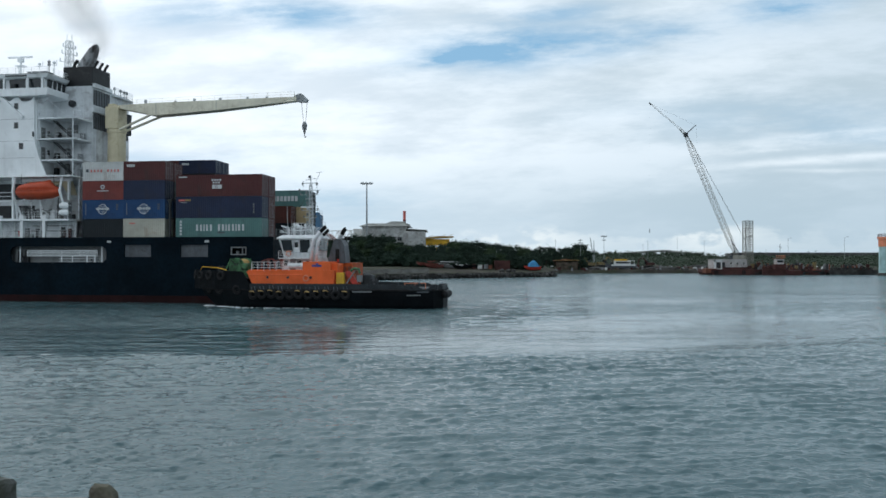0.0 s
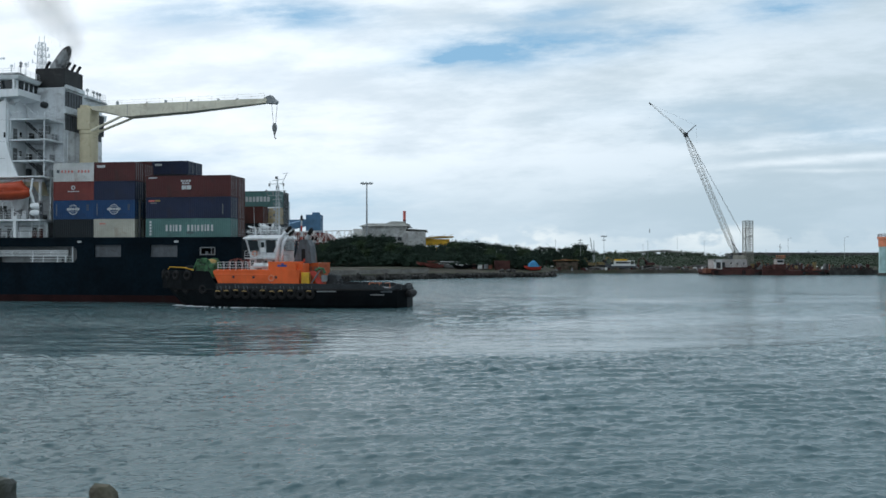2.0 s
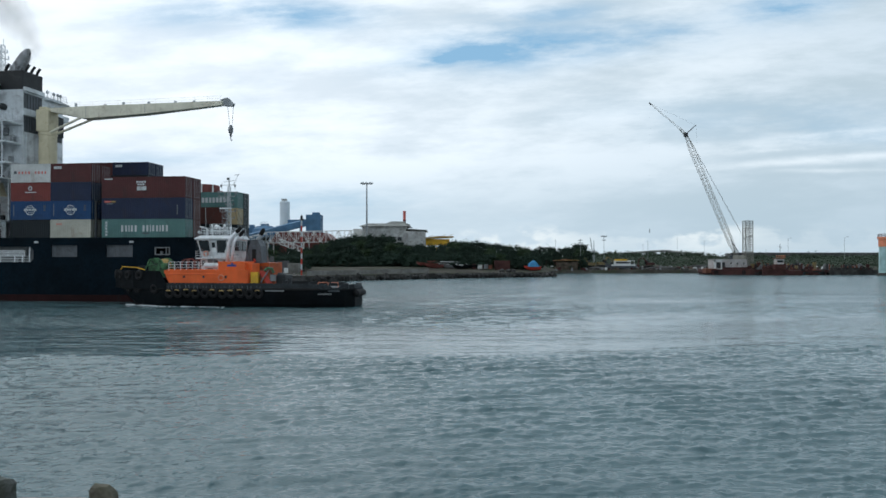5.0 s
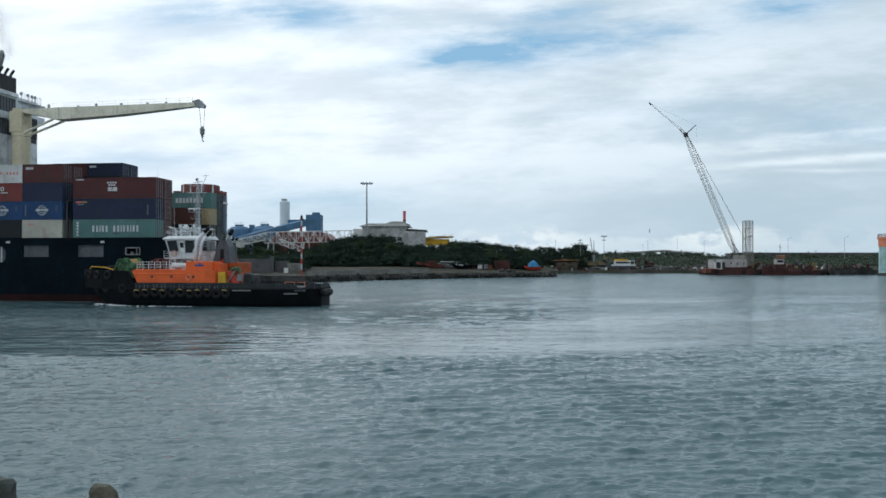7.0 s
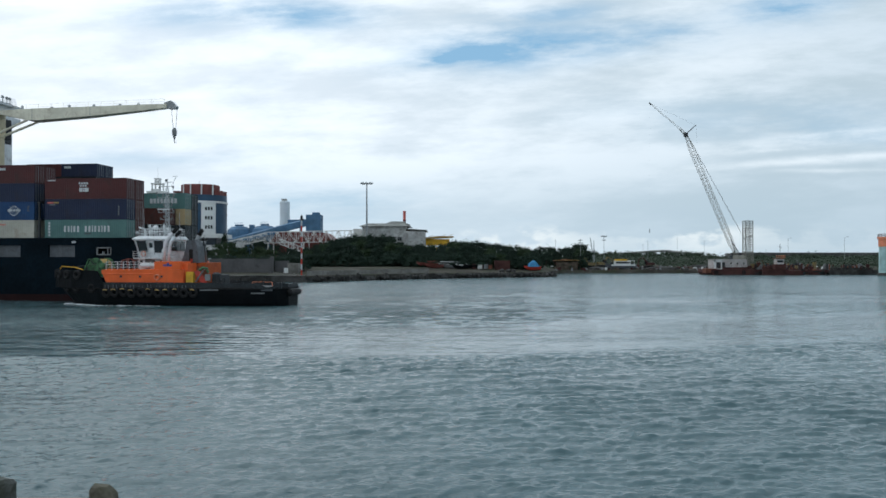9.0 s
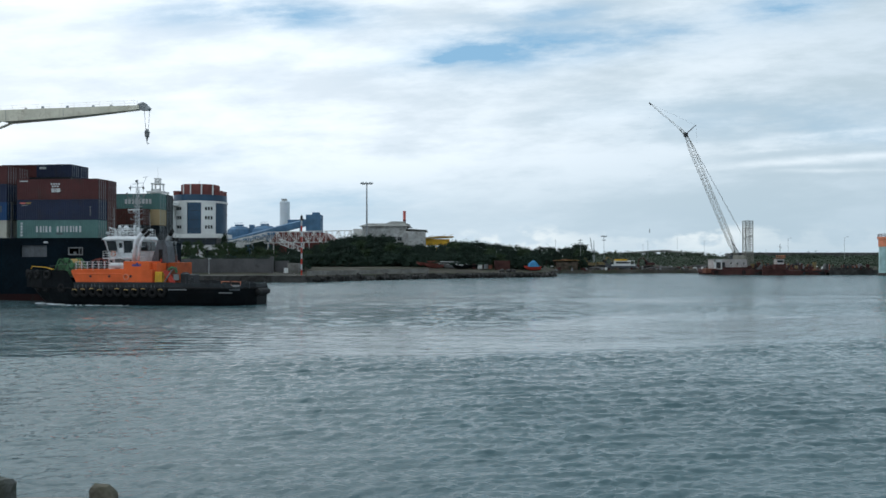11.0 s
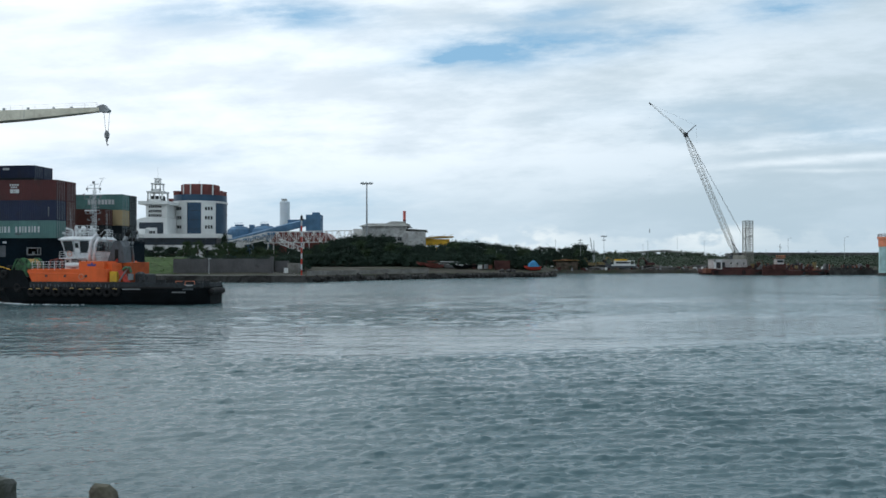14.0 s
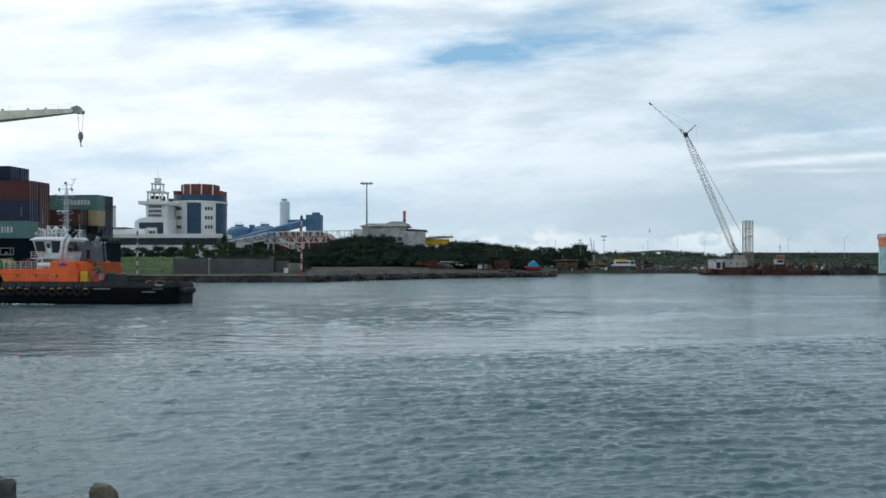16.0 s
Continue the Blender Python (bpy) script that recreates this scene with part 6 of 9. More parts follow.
# ---- water ----
def water_material():
    m = bpy.data.materials.new("harbour_water")
    m.use_nodes = True
    tr = m.node_tree
    bsdf = tr.nodes["Principled BSDF"]
    bsdf.inputs["IOR"].default_value = 1.33
    at = node(tr, "ShaderNodeTexCoord").outputs["Object"]
    col = mixed(tr, ramp(tr, grain(tr, at, 0.05, 4, 0.5), 0.35, 0.65), (0.056, 0.100, 0.110, 1), (0.069, 0.118, 0.129, 1))
    tr.links.new(col, bsdf.inputs["Base Color"])
    place = node(tr, "ShaderNodeNewGeometry").outputs["Position"]
    x, y, z = node(tr, "ShaderNodeSeparateXYZ", {0: place}).outputs
    # slicks: long calm bands with frayed edges, ruffled water between them
    fray = calc(tr, "SUBTRACT", grain(tr, node(tr, "ShaderNodeMapping", {"Vector": place, "Scale": (0.055, 0.42, 1)}).outputs[0], 1.0, 6, 0.62), 0.5)
    lane_at = node(tr, "ShaderNodeMapping", {"Vector": place, "Location": (4, 11, 0), "Scale": (0.022, 0.17, 1)}).outputs[0]
    lanes = calc(tr, "ADD", grain(tr, lane_at, 1.0, 5, 0.6), calc(tr, "MULTIPLY", fray, 0.25))
    edge = calc(tr, "ADD", y, calc(tr, "MULTIPLY", fray, 13.0))
    low = calc(tr, "SUBTRACT", edge, calc(tr, "MULTIPLY", calc(tr, "MAXIMUM", calc(tr, "SUBTRACT", x, 5.0), 0.0), 0.36))
    high = calc(tr, "SUBTRACT", calc(tr, "ADD", y, calc(tr, "MULTIPLY", fray, 7.0)), ramp(tr, x, 2, 20, 0.0, 16.0))
    belt = calc(tr, "MULTIPLY", ramp(tr, low, 46.0, 49.5), ramp(tr, high, 75, 63))
    belt = calc(tr, "MULTIPLY", belt, node(tr, "ShaderNodeMapRange", {0: lanes, 1: 0.34, 2: 0.50, 3: ramp(tr, x, -28, -15, 0.1, 0.80), 4: ramp(tr, x, -28, -15, 0.74, 1.0)}).outputs[0])
    belt = calc(tr, "MULTIPLY", belt, ramp(tr, x, 12, 24, 1.0, 0.90))
    second = calc(tr, "MULTIPLY", calc(tr, "MULTIPLY", ramp(tr, edge, 100, 106), ramp(tr, edge, 126, 114)), ramp(tr, lanes, 0.40, 0.52))
    second = calc(tr, "MULTIPLY", second, ramp(tr, x, -40, -18, 0.25, 0.8))
    ship_side = calc(tr, "ADD", y, calc(tr, "MULTIPLY", fray, 4.0))
    lee = calc(tr, "MULTIPLY", calc(tr, "MULTIPLY", ramp(tr, ship_side, 80, 96, 0.0, 0.4), ramp(tr, ship_side, 112, 104)), ramp(tr, x, -16, -40))
    far_lane = calc(tr, "MULTIPLY", ramp(tr, y, 120, 160, 0.0, 0.2), ramp(tr, lanes, 0.45, 0.6))
    cove = calc(tr, "MULTIPLY", calc(tr, "MULTIPLY", ramp(tr, y, 76, 112), ramp(tr, x, 52, 12)), ramp(tr, lanes, 0.36, 0.56, 0.25, 0.66))
    cove = calc(tr, "MULTIPLY", cove, ramp(tr, x, -48, -26))
    calm = calc(tr, "MAXIMUM", calc(tr, "MAXIMUM", belt, calc(tr, "MAXIMUM", second, cove)), calc(tr, "MAXIMUM", lee, far_lane))
    ruffled = calc(tr, "SUBTRACT", 1.0, calc(tr, "MULTIPLY", calm, CALM_FLAT))
    far = ramp(tr, y, 28, 62)
    # short wind waves, drawn here only where the sheet itself grows too coarse for them
    wave_at = node(tr, "ShaderNodeMapping", {"Vector": at, "Rotation": (0, 0, -0.32), "Scale": (0.75, 1.2, 1)}).outputs[0]
    waves = grain(tr, wave_at, 1.35, 3, 0.55, 2.1, 0.3)
    puffs = ramp(tr, grain(tr, node(tr, "ShaderNodeMapping", {"Vector": place, "Location": (7, 3, 0), "Scale": (0.045, 0.13, 1)}).outputs[0], 1.0, 6, 0.68), 0.36, 0.64, 0.50, 1.70)
    ruffled = calc(tr, "MULTIPLY", ruffled, mixed_value(tr, ramp(tr, y, 62, 95), 1.0, puffs))
    chop = node(tr, "ShaderNodeBump", {"Height": waves, "Strength": calc(tr, "MULTIPLY", calc(tr, "MULTIPLY", ramp(tr, y, 28, 62, 0.0, CHOP), ruffled), ramp(tr, calc(tr, "SUBTRACT", y, calc(tr, "MULTIPLY", ramp(tr, x, 60, 20), 90.0)), 80, 140, 1.0, 1.5)), "Distance": 0.6})
    rip_at = node(tr, "ShaderNodeMapping", {"Vector": at, "Rotation": (0, 0, -0.3), "Scale": (0.7, 1.5, 1)}).outputs[0]
    ripple = calc(tr, "ADD", grain(tr, rip_at, 5.5, 3, 0.55, 2.0, 0.5), calc(tr, "MULTIPLY", grain(tr, rip_at, 2.2, 2, 0.5, 2.0, 0.4), 1.5))
    near = calc(tr, "SUBTRACT", 1.0, calc(tr, "MULTIPLY", far, 0.55))
    # the calm bands heave in long low wrinkles
    fold_at = node(tr, "ShaderNodeMapping", {"Vector": at, "Rotation": (0, 0, -0.06), "Scale": (0.22, 0.85, 1)}).outputs[0]
    chop = node(tr, "ShaderNodeBump", {"Height": grain(tr, fold_at, 1.0, 2, 0.5, 2.1, 0.5), "Strength": calc(tr, "MULTIPLY", calm, ramp(tr, x, -4, -22, 0.14, 1.0)), "Distance": FOLD, "Normal": chop.outputs[0]})
    b = node(tr, "ShaderNodeBump", {"Height": ripple, "Strength": calc(tr, "MULTIPLY", calc(tr, "MULTIPLY", ruffled, near), RIPPLE), "Distance": 0.1, "Normal": chop.outputs[0]})
    tr.links.new(b.outputs[0], bsdf.inputs["Normal"])
    tr.links.new(calc(tr, "ADD", 0.05, ramp(tr, y, 60, 170, 0.0, 0.14)), bsdf.inputs["Roughness"])
    return m


CALM_FLAT, CHOP, RIPPLE, FOLD = 0.92, 0.8, 0.44, 0.36


def build_water():
    rng = np.random.default_rng(7)
    # rows crowd together near the eye and open out with distance
    rows = np.concatenate([np.arange(3.0, 16, 1.5), 17.0 * 1.0035 ** np.arange(0, 362), 60.5 * 1.0075 ** np.arange(0, 252), np.array([420, 600, 1000, 1800, 3000])])
    cols = np.linspace(-1, 1, 860)
    Y = np.repeat(rows[:, None], len(cols), 1)
    X = cols[None, :] * (rows[:, None] * 0.60 + 13)
    Z = np.zeros_like(X)
    step = np.maximum(np.gradient(rows)[:, None], (rows[:, None] * 0.60 + 13) * 2 / len(cols))
    X[:, 0] -= 400
    X[:, -1] += 400

    def train(wl, ang, amp, sharp):
        k = 2 * np.pi / wl
        ph = k * (np.cos(ang) * X + np.sin(ang) * Y) + rng.random() * 6.28
        return amp * np.clip(wl / (2.4 * step) - 0.5, 0, 1) * (np.sin(ph) - sharp * np.sin(2 * ph))
    # short steep wind waves with broken crests, in groups that swell and fade
    for group in range(7):
        kx, ky, kp = rng.normal(0, 0.5), rng.normal(0, 0.6), rng.random() * 6.28
        swell = np.clip(0.75 + 0.8 * np.sin(kx * X + ky * Y + kp), 0.1, 1.6)
        for i in range(5):
            wl = rng.uniform(0.85, 1.7)
            Z += swell * train(wl, rng.normal(-1.24, 0.26), 0.0031 * wl, 0.40)
        for i in range(12):
            wl = 0.24 * (0.95 / 0.24) ** rng.random()
            Z += swell * train(wl, rng.normal(-1.36, 0.40), 0.0057 * wl, 0.42)
    for i in range(40):
        wl = rng.uniform(0.16, 0.40)
        Z += train(wl, rng.normal(-1.45, 0.6), 0.0034 * wl, 0.35)
    for i in range(12):
        wl = rng.uniform(1.6, 3.4)
        Z += train(wl, rng.normal(-1.28, 0.30), 0.0030 * wl, 0.3)
    # wind patches ruffle the surface unevenly, and a calm belt lies across the basin
    gust = np.ones_like(X)
    for _ in range(9):
        kx, ky = rng.normal(0, 0.10), rng.normal(0, 0.22)
        gust += 0.11 * np.sin(kx * X + ky * Y + rng.random() * 6.28)
    U = Y - 0.36 * np.maximum(X - 5, 0)
    calm = np.clip((U - 46) / 3, 0, 1) * np.clip((72 - U) / 8, 0, 1)
    Z *= np.clip(gust, 0.5, 1.5) * (1 - 0.92 * calm)
    verts = np.stack([X, Y, Z], -1).reshape(-1, 3)
    n = len(cols)
    i = np.arange((len(rows) - 1) * (n - 1))
    a = (i // (n - 1)) * n + i % (n - 1)
    faces = np.stack([a, a + 1, a + n + 1, a + n], -1)
    me = bpy.data.meshes.new("water")
    me.from_pydata(verts.tolist(), [], faces.tolist())
    me.materials.append(water_material())
    me.polygons.foreach_set("use_smooth", [True] * len(me.polygons))
    ob = new("water", me)
    return tagged(ob, "choppy grey-green harbour water with calm slicks", "water", kind="structure")


water = build_water()


# ---- land: one sheet from the quays to the horizon ----
def shore_y(x):
    """Distance of the water's edge along x."""
    pts = ((-900, 186), (-33, 186), (-18, 205), (0, 219), (20, 231), (35, 238), (36.5, 262), (44, 288), (85, 290), (900, 292))
    for (a, ya), (b, yb) in zip(pts, pts[1:]):
        if x <= b:
            return ya + (yb - ya) * max(0, x - a) / (b - a)
    return pts[-1][1]


def land_z(x, y):
    d = y - shore_y(x)
    left = min(1.0, max(0.0, (-60 - x) / 15))
    mid = 1.55 + 1.5 * min(1, max(0, (d - 2) / 22))
    bank = 1.75 + 4.2 * min(1, max(0, (d - 6) / 34))
    right = 1.2 + 1.6 * min(1, d / 30) + 3.0 * min(1, max(0, (d - 40) / 80))
    k = min(1, max(0, (x - 38) / 10))
    z = (mid * (1 - left) + bank * left) * (1 - k) + right * k
    return z + 0.22 * noise.noise(Vector((x * 0.08, y * 0.08, 0))) * min(1, d / 5)


def build_land():
    xs = np.concatenate([[-3200, -1500, -600, -300], np.arange(-200, 330, 4.0), [400, 700, 1500, 3200]])
    ds = np.concatenate([[0.0, 1.0, 2.5], np.arange(5, 130, 4.0), [160, 220, 350, 700, 1500, 2800]])
    bm = bmesh.new()
    grid = [[bm.verts.new((x, shore_y(x) + d, land_z(x, shore_y(x) + d) if d > 0 else land_z(x, shore_y(x) + 1))) for x in xs] for d in ds]
    foot = [bm.verts.new((x, shore_y(x) - 0.4, -1.0)) for x in xs]
    grid.insert(0, foot)
    for a, b in zip(grid, grid[1:]):
        for i in range(len(xs) - 1):
            bm.faces.new((a[i], a[i + 1], b[i + 1], b[i]))
    m = surface("dirt_and_scrub_ground", (0.085, 0.078, 0.068), 0.95, vary=0.30, scale=0.12, bump=0.12, grime=(0.05, 0.056, 0.036), grime_at=0.50, spec=0.04)
    return tagged(part("ground", bm, m, smooth=True), "bare earth and scrub shore behind the quays", "ground", kind="structure")


build_land()


def quay_wall(pts, z0, z1, width, material, name="quay_wall", label="stained dark concrete quay wall at the water"):
    bm = bmesh.new()
    rnd = random.Random(4)
    for (x0, y0), (x1, y1) in zip(pts, pts[1:]):
        n = max(1, int(abs(x1 - x0) / 5.0))
        for i in range(n):
            a, b = (x0 + (x1 - x0) * i / n, y0 + (y1 - y0) * i / n), (x0 + (x1 - x0) * (i + 1) / n - 0.06, y0 + (y1 - y0) * (i + 1) / n)
            h, o = z1 + rnd.uniform(-0.08, 0.08), rnd.uniform(-0.08, 0.08)
            loft(bm, [[(a[0], a[1] - 0.7 + o, z0), (b[0], b[1] - 0.7 + o, z0), (b[0], b[1] + width, z0), (a[0], a[1] + width, z0)], [(a[0], a[1] - 0.55 + o, h), (b[0], b[1] - 0.55 + o, h), (b[0], b[1] + width, h), (a[0], a[1] + width, h)]])
    return tagged(part(name, bm, material), label, "wall", kind="structure")


quay_wall([(-240, 186), (-33, 186)], -1, 1.62, 1.6, "quay")
quay_wall([(-33, 186), (-18, 205), (0, 219), (20, 231), (35, 238)], -1, 1.35, 1.4, "quay", label="low dark stone breakwater edge")


def slab(name, rows, material, label, category, kind="", group=""):
    return tagged(part(name, boxes(*rows), material), label, category, group, kind)


# ---- trees ----
def leaf_mesh(name, rnd, clumps, leaves, leaf, material, flat=1.0):
    """A crown: many small tilted leaves gathered in clumps about given centres."""
    verts, faces = [], []
    for (cx, cy, cz, r) in clumps:
        for _ in range(leaves):
            d = Vector((rnd.gauss(0, 1), rnd.gauss(0, 1), rnd.gauss(0, 1))).normalized()
            p = Vector((cx, cy, cz)) + Vector((d.x, d.y, d.z * flat)) * r * min(1.7, abs(rnd.gauss(0.55, 0.45)))
            q = (d + Vector((rnd.gauss(0, 0.5), rnd.gauss(0, 0.5), rnd.gauss(0.3, 0.5) + 1.5 * (1 - flat)))).to_track_quat("Z", "Y")
            s = leaf * rnd.uniform(0.6, 1.4)
            k = len(verts)
            for a, b, c in ((-1, 0, 0), (-0.1, -0.55, 0.12), (1, 0, -0.05), (0.1, 0.55, 0.12)):
                v = p + q @ Vector((a * s, b * s, c * s))
                verts.append((v.x, v.y, v.z))
            faces.append((k, k + 1, k + 2, k + 3))
    me = bpy.data.meshes.new(name)
    me.from_pydata(verts, [], faces)
    me.materials.append(M[material])
    return me


def tree_meshes(seed, height, spread, clump_count, leaves, leaf, material="leaf"):
    rnd = random.Random(seed)
    trunk = bmesh.new()
    top = (rnd.uniform(-0.4, 0.4), rnd.uniform(-0.4, 0.4), height * 0.55)
    pipe(trunk, [(0, 0, -0.5), (0.1, 0, height * 0.25), top], [0.30, 0.22, 0.14], 7)
    clumps = []
    for k in range(clump_count):
        a, e = rnd.uniform(0, 6.28), rnd.uniform(0.0, 1.0)
        rr = spread * math.sqrt(rnd.uniform(0.02, 1)) * (1.12 - 0.8 * e ** 3)
        c = (rr * math.cos(a), rr * math.sin(a), height * (0.08 + 0.86 * e) * (1 - 0.1 * (rr / spread) ** 2))
        clumps.append((*c, rnd.uniform(0.10, 0.30) * spread))
        if k < 7:
            pipe(trunk, [(top[0] * 0.6, top[1] * 0.6, height * 0.3), (c[0] * 0.5, c[1] * 0.5, c[2] * 0.8), c], [0.12, 0.08, 0.03], 5)
    me = bpy.data.meshes.new("trunk")
    trunk.to_mesh(me)
    trunk.free()
    me.materials.append(M["bark"])
    return me, leaf_mesh("crown", rnd, clumps, leaves, leaf, material)


TREES = [tree_meshes(11, 10.0, 4.6, 60, 100, 0.21), tree_meshes(12, 9.0, 5.0, 60, 100, 0.21), tree_meshes(13, 11.0, 4.4, 60, 100, 0.20), tree_meshes(14, 8.0, 4.2, 62, 100, 0.24, "leaf_light"), tree_meshes(15, 3.2, 2.6, 46, 90, 0.18)]


def tree(kind, x, y, height, width=1.0, turn=0.0, label="dense dark green broadleaf tree in the shore thicket", group="trees of the shore thicket", z=None):
    base = (10.0, 9.0, 11.0, 8.0, 3.2)[kind]
    s = height / base
    ob = thing("tree" if kind < 4 else "bush", label, "tree" if kind < 4 else "bush", group=group)
    ob.matrix_basis = pose(x, y, land_z(x, y) if z is None else z, 0, 0, turn) @ Matrix.Diagonal((s * width, s * width, s, 1))
    for name, me in zip(("trunk", "crown"), TREES[kind]):
        o = new(name, me)
        o.parent = ob
    return ob


def build_trees():
    rnd = random.Random(21)
    # top of the thicket along x, in metres above the water, for a row 250 m off
    line = ((-56, 7.4), (-50, 8.2), (-41.5, 9.8), (-37, 11.6), (-31, 12.8), (-25, 14.0), (-20, 13.2), (-14, 11.0), (-8, 10.2), (0, 10.6), (6, 11.6), (10, 11.8), (16, 10.9), (24, 10.3), (34, 9.6), (41, 9.0), (44, 10.2), (47, 10.4), (49, 8.6))

    def crown_top(x):
        for (a, za), (b, zb) in zip(line, line[1:]):
            if x <= b:
                return za + (zb - za) * max(0, x - a) / (b - a)
        return 8.6
    for row, (y0, low) in enumerate(((245, 0.60), (251, 0.82), (258, 1.0), (264, 1.03))):
        x = -55.0 + row
        while x < 48:
            y = y0 + rnd.uniform(-2, 2)
            if x > 29:
                y += 48
            k = y / 250.0
            X = x * k
            z = land_z(X, y)
            h = (crown_top(x) - 6.2) * k + 6.2 - z
            tree(rnd.choice((0, 1, 2, 0, 1, 3)), X, y, h * low * rnd.uniform(0.86, 1.06), rnd.uniform(0.95, 1.2), rnd.uniform(0, 360))
            x += rnd.uniform(3.0, 4.4)
    for _ in range(46):
        x = rnd.uniform(-42, 30)
        tree(4, x, 241.5 + rnd.uniform(0, 3) + max(0, x) * 0.14, rnd.uniform(2.0, 4.2), rnd.uniform(0.9, 1.4), rnd.uniform(0, 360), "low dark green bush at the thicket's edge", "bushes along the shore")


build_trees()


# ---- the harbour office: white stepped tower, round block and long podium ----
def build_office():
    podium = thing("office_podium", "long low white office wing with blue glass band and flat roof", "building")
    part("wall", boxes((-121, -77.6, 262, 276, 4.5, 10.3)), "facade", podium)
    part("glass_band", boxes((-120.8, -77.8, 261.9, 276, 10.31, 12.7)), "office_glass", podium)
    part("roof_slab", boxes((-122, -76.6, 260.8, 277, 12.71, 14.15, 0.05)), "facade", podium)
    for x in np.arange(-119, -78, 3.4):
        part("mullion", boxes((x, x + 0.14, 261.78, 261.9, 10.31, 12.7)), "grille", podium)
    for x in np.arange(-116, -80, 6.8):
        part("window", boxes((x, x + 3.2, 261.9, 262.0, 6.2, 8.6)), "glass", podium)
    part("roof_kiosk", boxes((-119, -104, 266, 274, 14.16, 16.0)), "facade", podium)
    part("kiosk_roof", boxes((-120, -110.5, 265.5, 274.5, 16.01, 16.5)), "rust", podium)

    tower = thing("office_tower", "stepped white office tower topped by an open belvedere", "building")
    shoulder = [(-109.2, 4.5), (-98.3, 4.5), (-98.3, 20.2), (-104, 20.4), (-107.2, 20.0), (-109.2, 18.8)]
    base = part("base_block", prism(bmesh.new(), shoulder, 270, 284), "facade", tower)
    part("blue_surround", boxes((-107.6, -105.2, 269.86, 270, 14.2, 18.4), (-101.2, -99.0, 269.86, 270, 14.2, 18.4), (-105.2, -101.2, 269.86, 270, 16.6, 18.4)), "office_glass", base)
    part("portal_window", boxes((-104.6, -101.8, 269.8, 270, 14.2, 15.4)), "glass", base)
    for x in (-104.6, -103.7, -102.7, -101.8):
        part("window_bar", boxes((x - 0.06, x + 0.06, 269.72, 269.8, 14.2, 15.4)), "facade", base)
    shaft = part("shaft", boxes((-105.6, -98.9, 271, 283, 20.41, 24.8)), "facade", tower)
    for z in (20.5, 22.0, 23.7):
        part("window_strip", boxes((-104.6, -100.0, 270.9, 271, z, z + 0.95)), "glass", shaft)
        for k in range(6):
            part("window_bar", boxes((-104.0 + 0.75 * k, -103.9 + 0.75 * k, 270.84, 270.9, z, z + 0.95)), "facade", shaft)
    part("roof_slab", boxes((-107.8, -97.2, 269.4, 284, 24.81, 26.0, 0.08)), "facade", tower)
    part("side_column", boxes((-98.6, -97.8, 270.2, 271.6, 4.5, 24.8)), "facade", tower)
    # open belvedere of three shrinking stages
    bm = bmesh.new()
    for x0, x1, y0, y1, z0, z1, w in ((-106.0, -100.4, 273, 279, 26.0, 29.8, 0.5), (-104.9, -101.6, 274.2, 277.8, 29.8, 32.8, 0.42), (-104.1, -102.4, 275.1, 276.9, 32.8, 34.6, 0.3)):
        for x in (x0, x1 - w):
            for y in (y0, y1 - w):
                box(bm, x, x + w, y, y + w, z0, z1)
        box(bm, x0 - 0.2, x1 + 0.2, y0 - 0.2, y1 + 0.2, z1 - w, z1)
        box(bm, x0, x1, y0, y0 + 0.15, z0, z0 + 0.9)
    for x in (-105.0, -103.4, -101.8):
        box(bm, x, x + 0.3, 273, 273.3, 26.9, 29.0)
    tube(bm, (-103.2, 276, 34.6), (-103.2, 276, 38.4), 0.07, 0.03)
    part("belvedere", bm, "facade", tower)
    core = boxes((-105.2, -101.2, 274.5, 278, 26.0, 28.2))
    part("belvedere_core", core, "glass", tower)

    block = thing("round_office_block", "round white and dark blue office block with a red crown", "building")
    cx, cy, r = -91.9, 289.0, 9.6

    def arc(a0, a1, rad, z0, z1, n=5, depth=0.5):
        pts = []
        for i in range(n + 1):
            a = radians(a0 + (a1 - a0) * i / n)
            pts.append((cx + rad * math.sin(a), cy - rad * math.cos(a)))
        for i in range(n, -1, -1):
            a = radians(a0 + (a1 - a0) * i / n)
            pts.append((cx + (rad - depth) * math.sin(a), cy - (rad - depth) * math.cos(a)))
        return prism(bmesh.new(), pts, z0, z1, "z")
    part("core", lathe(bmesh.new(), [(r - 0.6, 4.5), (r - 0.6, 28.8)], (cx, cy, 0), 40), "facade_blue", block)
    bays = ((-73, -12, "facade", 0.14), (-11, 18, "facade_blue", 0.0), (19, 51, "facade", 0.14), (52, 108, "facade_blue", 0.0), (109, 165, "facade", 0.1), (166, 286, "facade_blue", 0.0))
    for a0, a1, mat, out in bays:
        bay = part("bay_wall", arc(a0, a1, r + out, 4.5, 26.2, 8, 0.55), mat, block)
        if mat == "facade" and a1 < 90:
            mid = (a0 + a1) / 2 + (8 if a0 < 0 else 0)
            for z in (13.2, 16.6, 20.0, 23.4):
                for k in (-1, 0, 1):
                    part("window", arc(mid + k * 6 - 2.1, mid + k * 6 + 2.1, r + out + 0.04, z, z + 1.25, 2, 0.3), "glass", bay)
        elif a1 < 100:
            for z in (13.0, 16.4, 19.8, 23.2):
                part("spandrel", arc(a0 + 1, a1 - 1, r + 0.05, z, z + 0.12, 6, 0.2), "grille", bay)
    part("white_cornice", arc(-180, 179.9, r + 0.35, 26.2, 26.9, 40, 1.0), "facade", block)
    part("blue_parapet", arc(-180, 179.9, r + 0.05, 26.91, 29.2, 40, 0.9), "facade_blue", block)
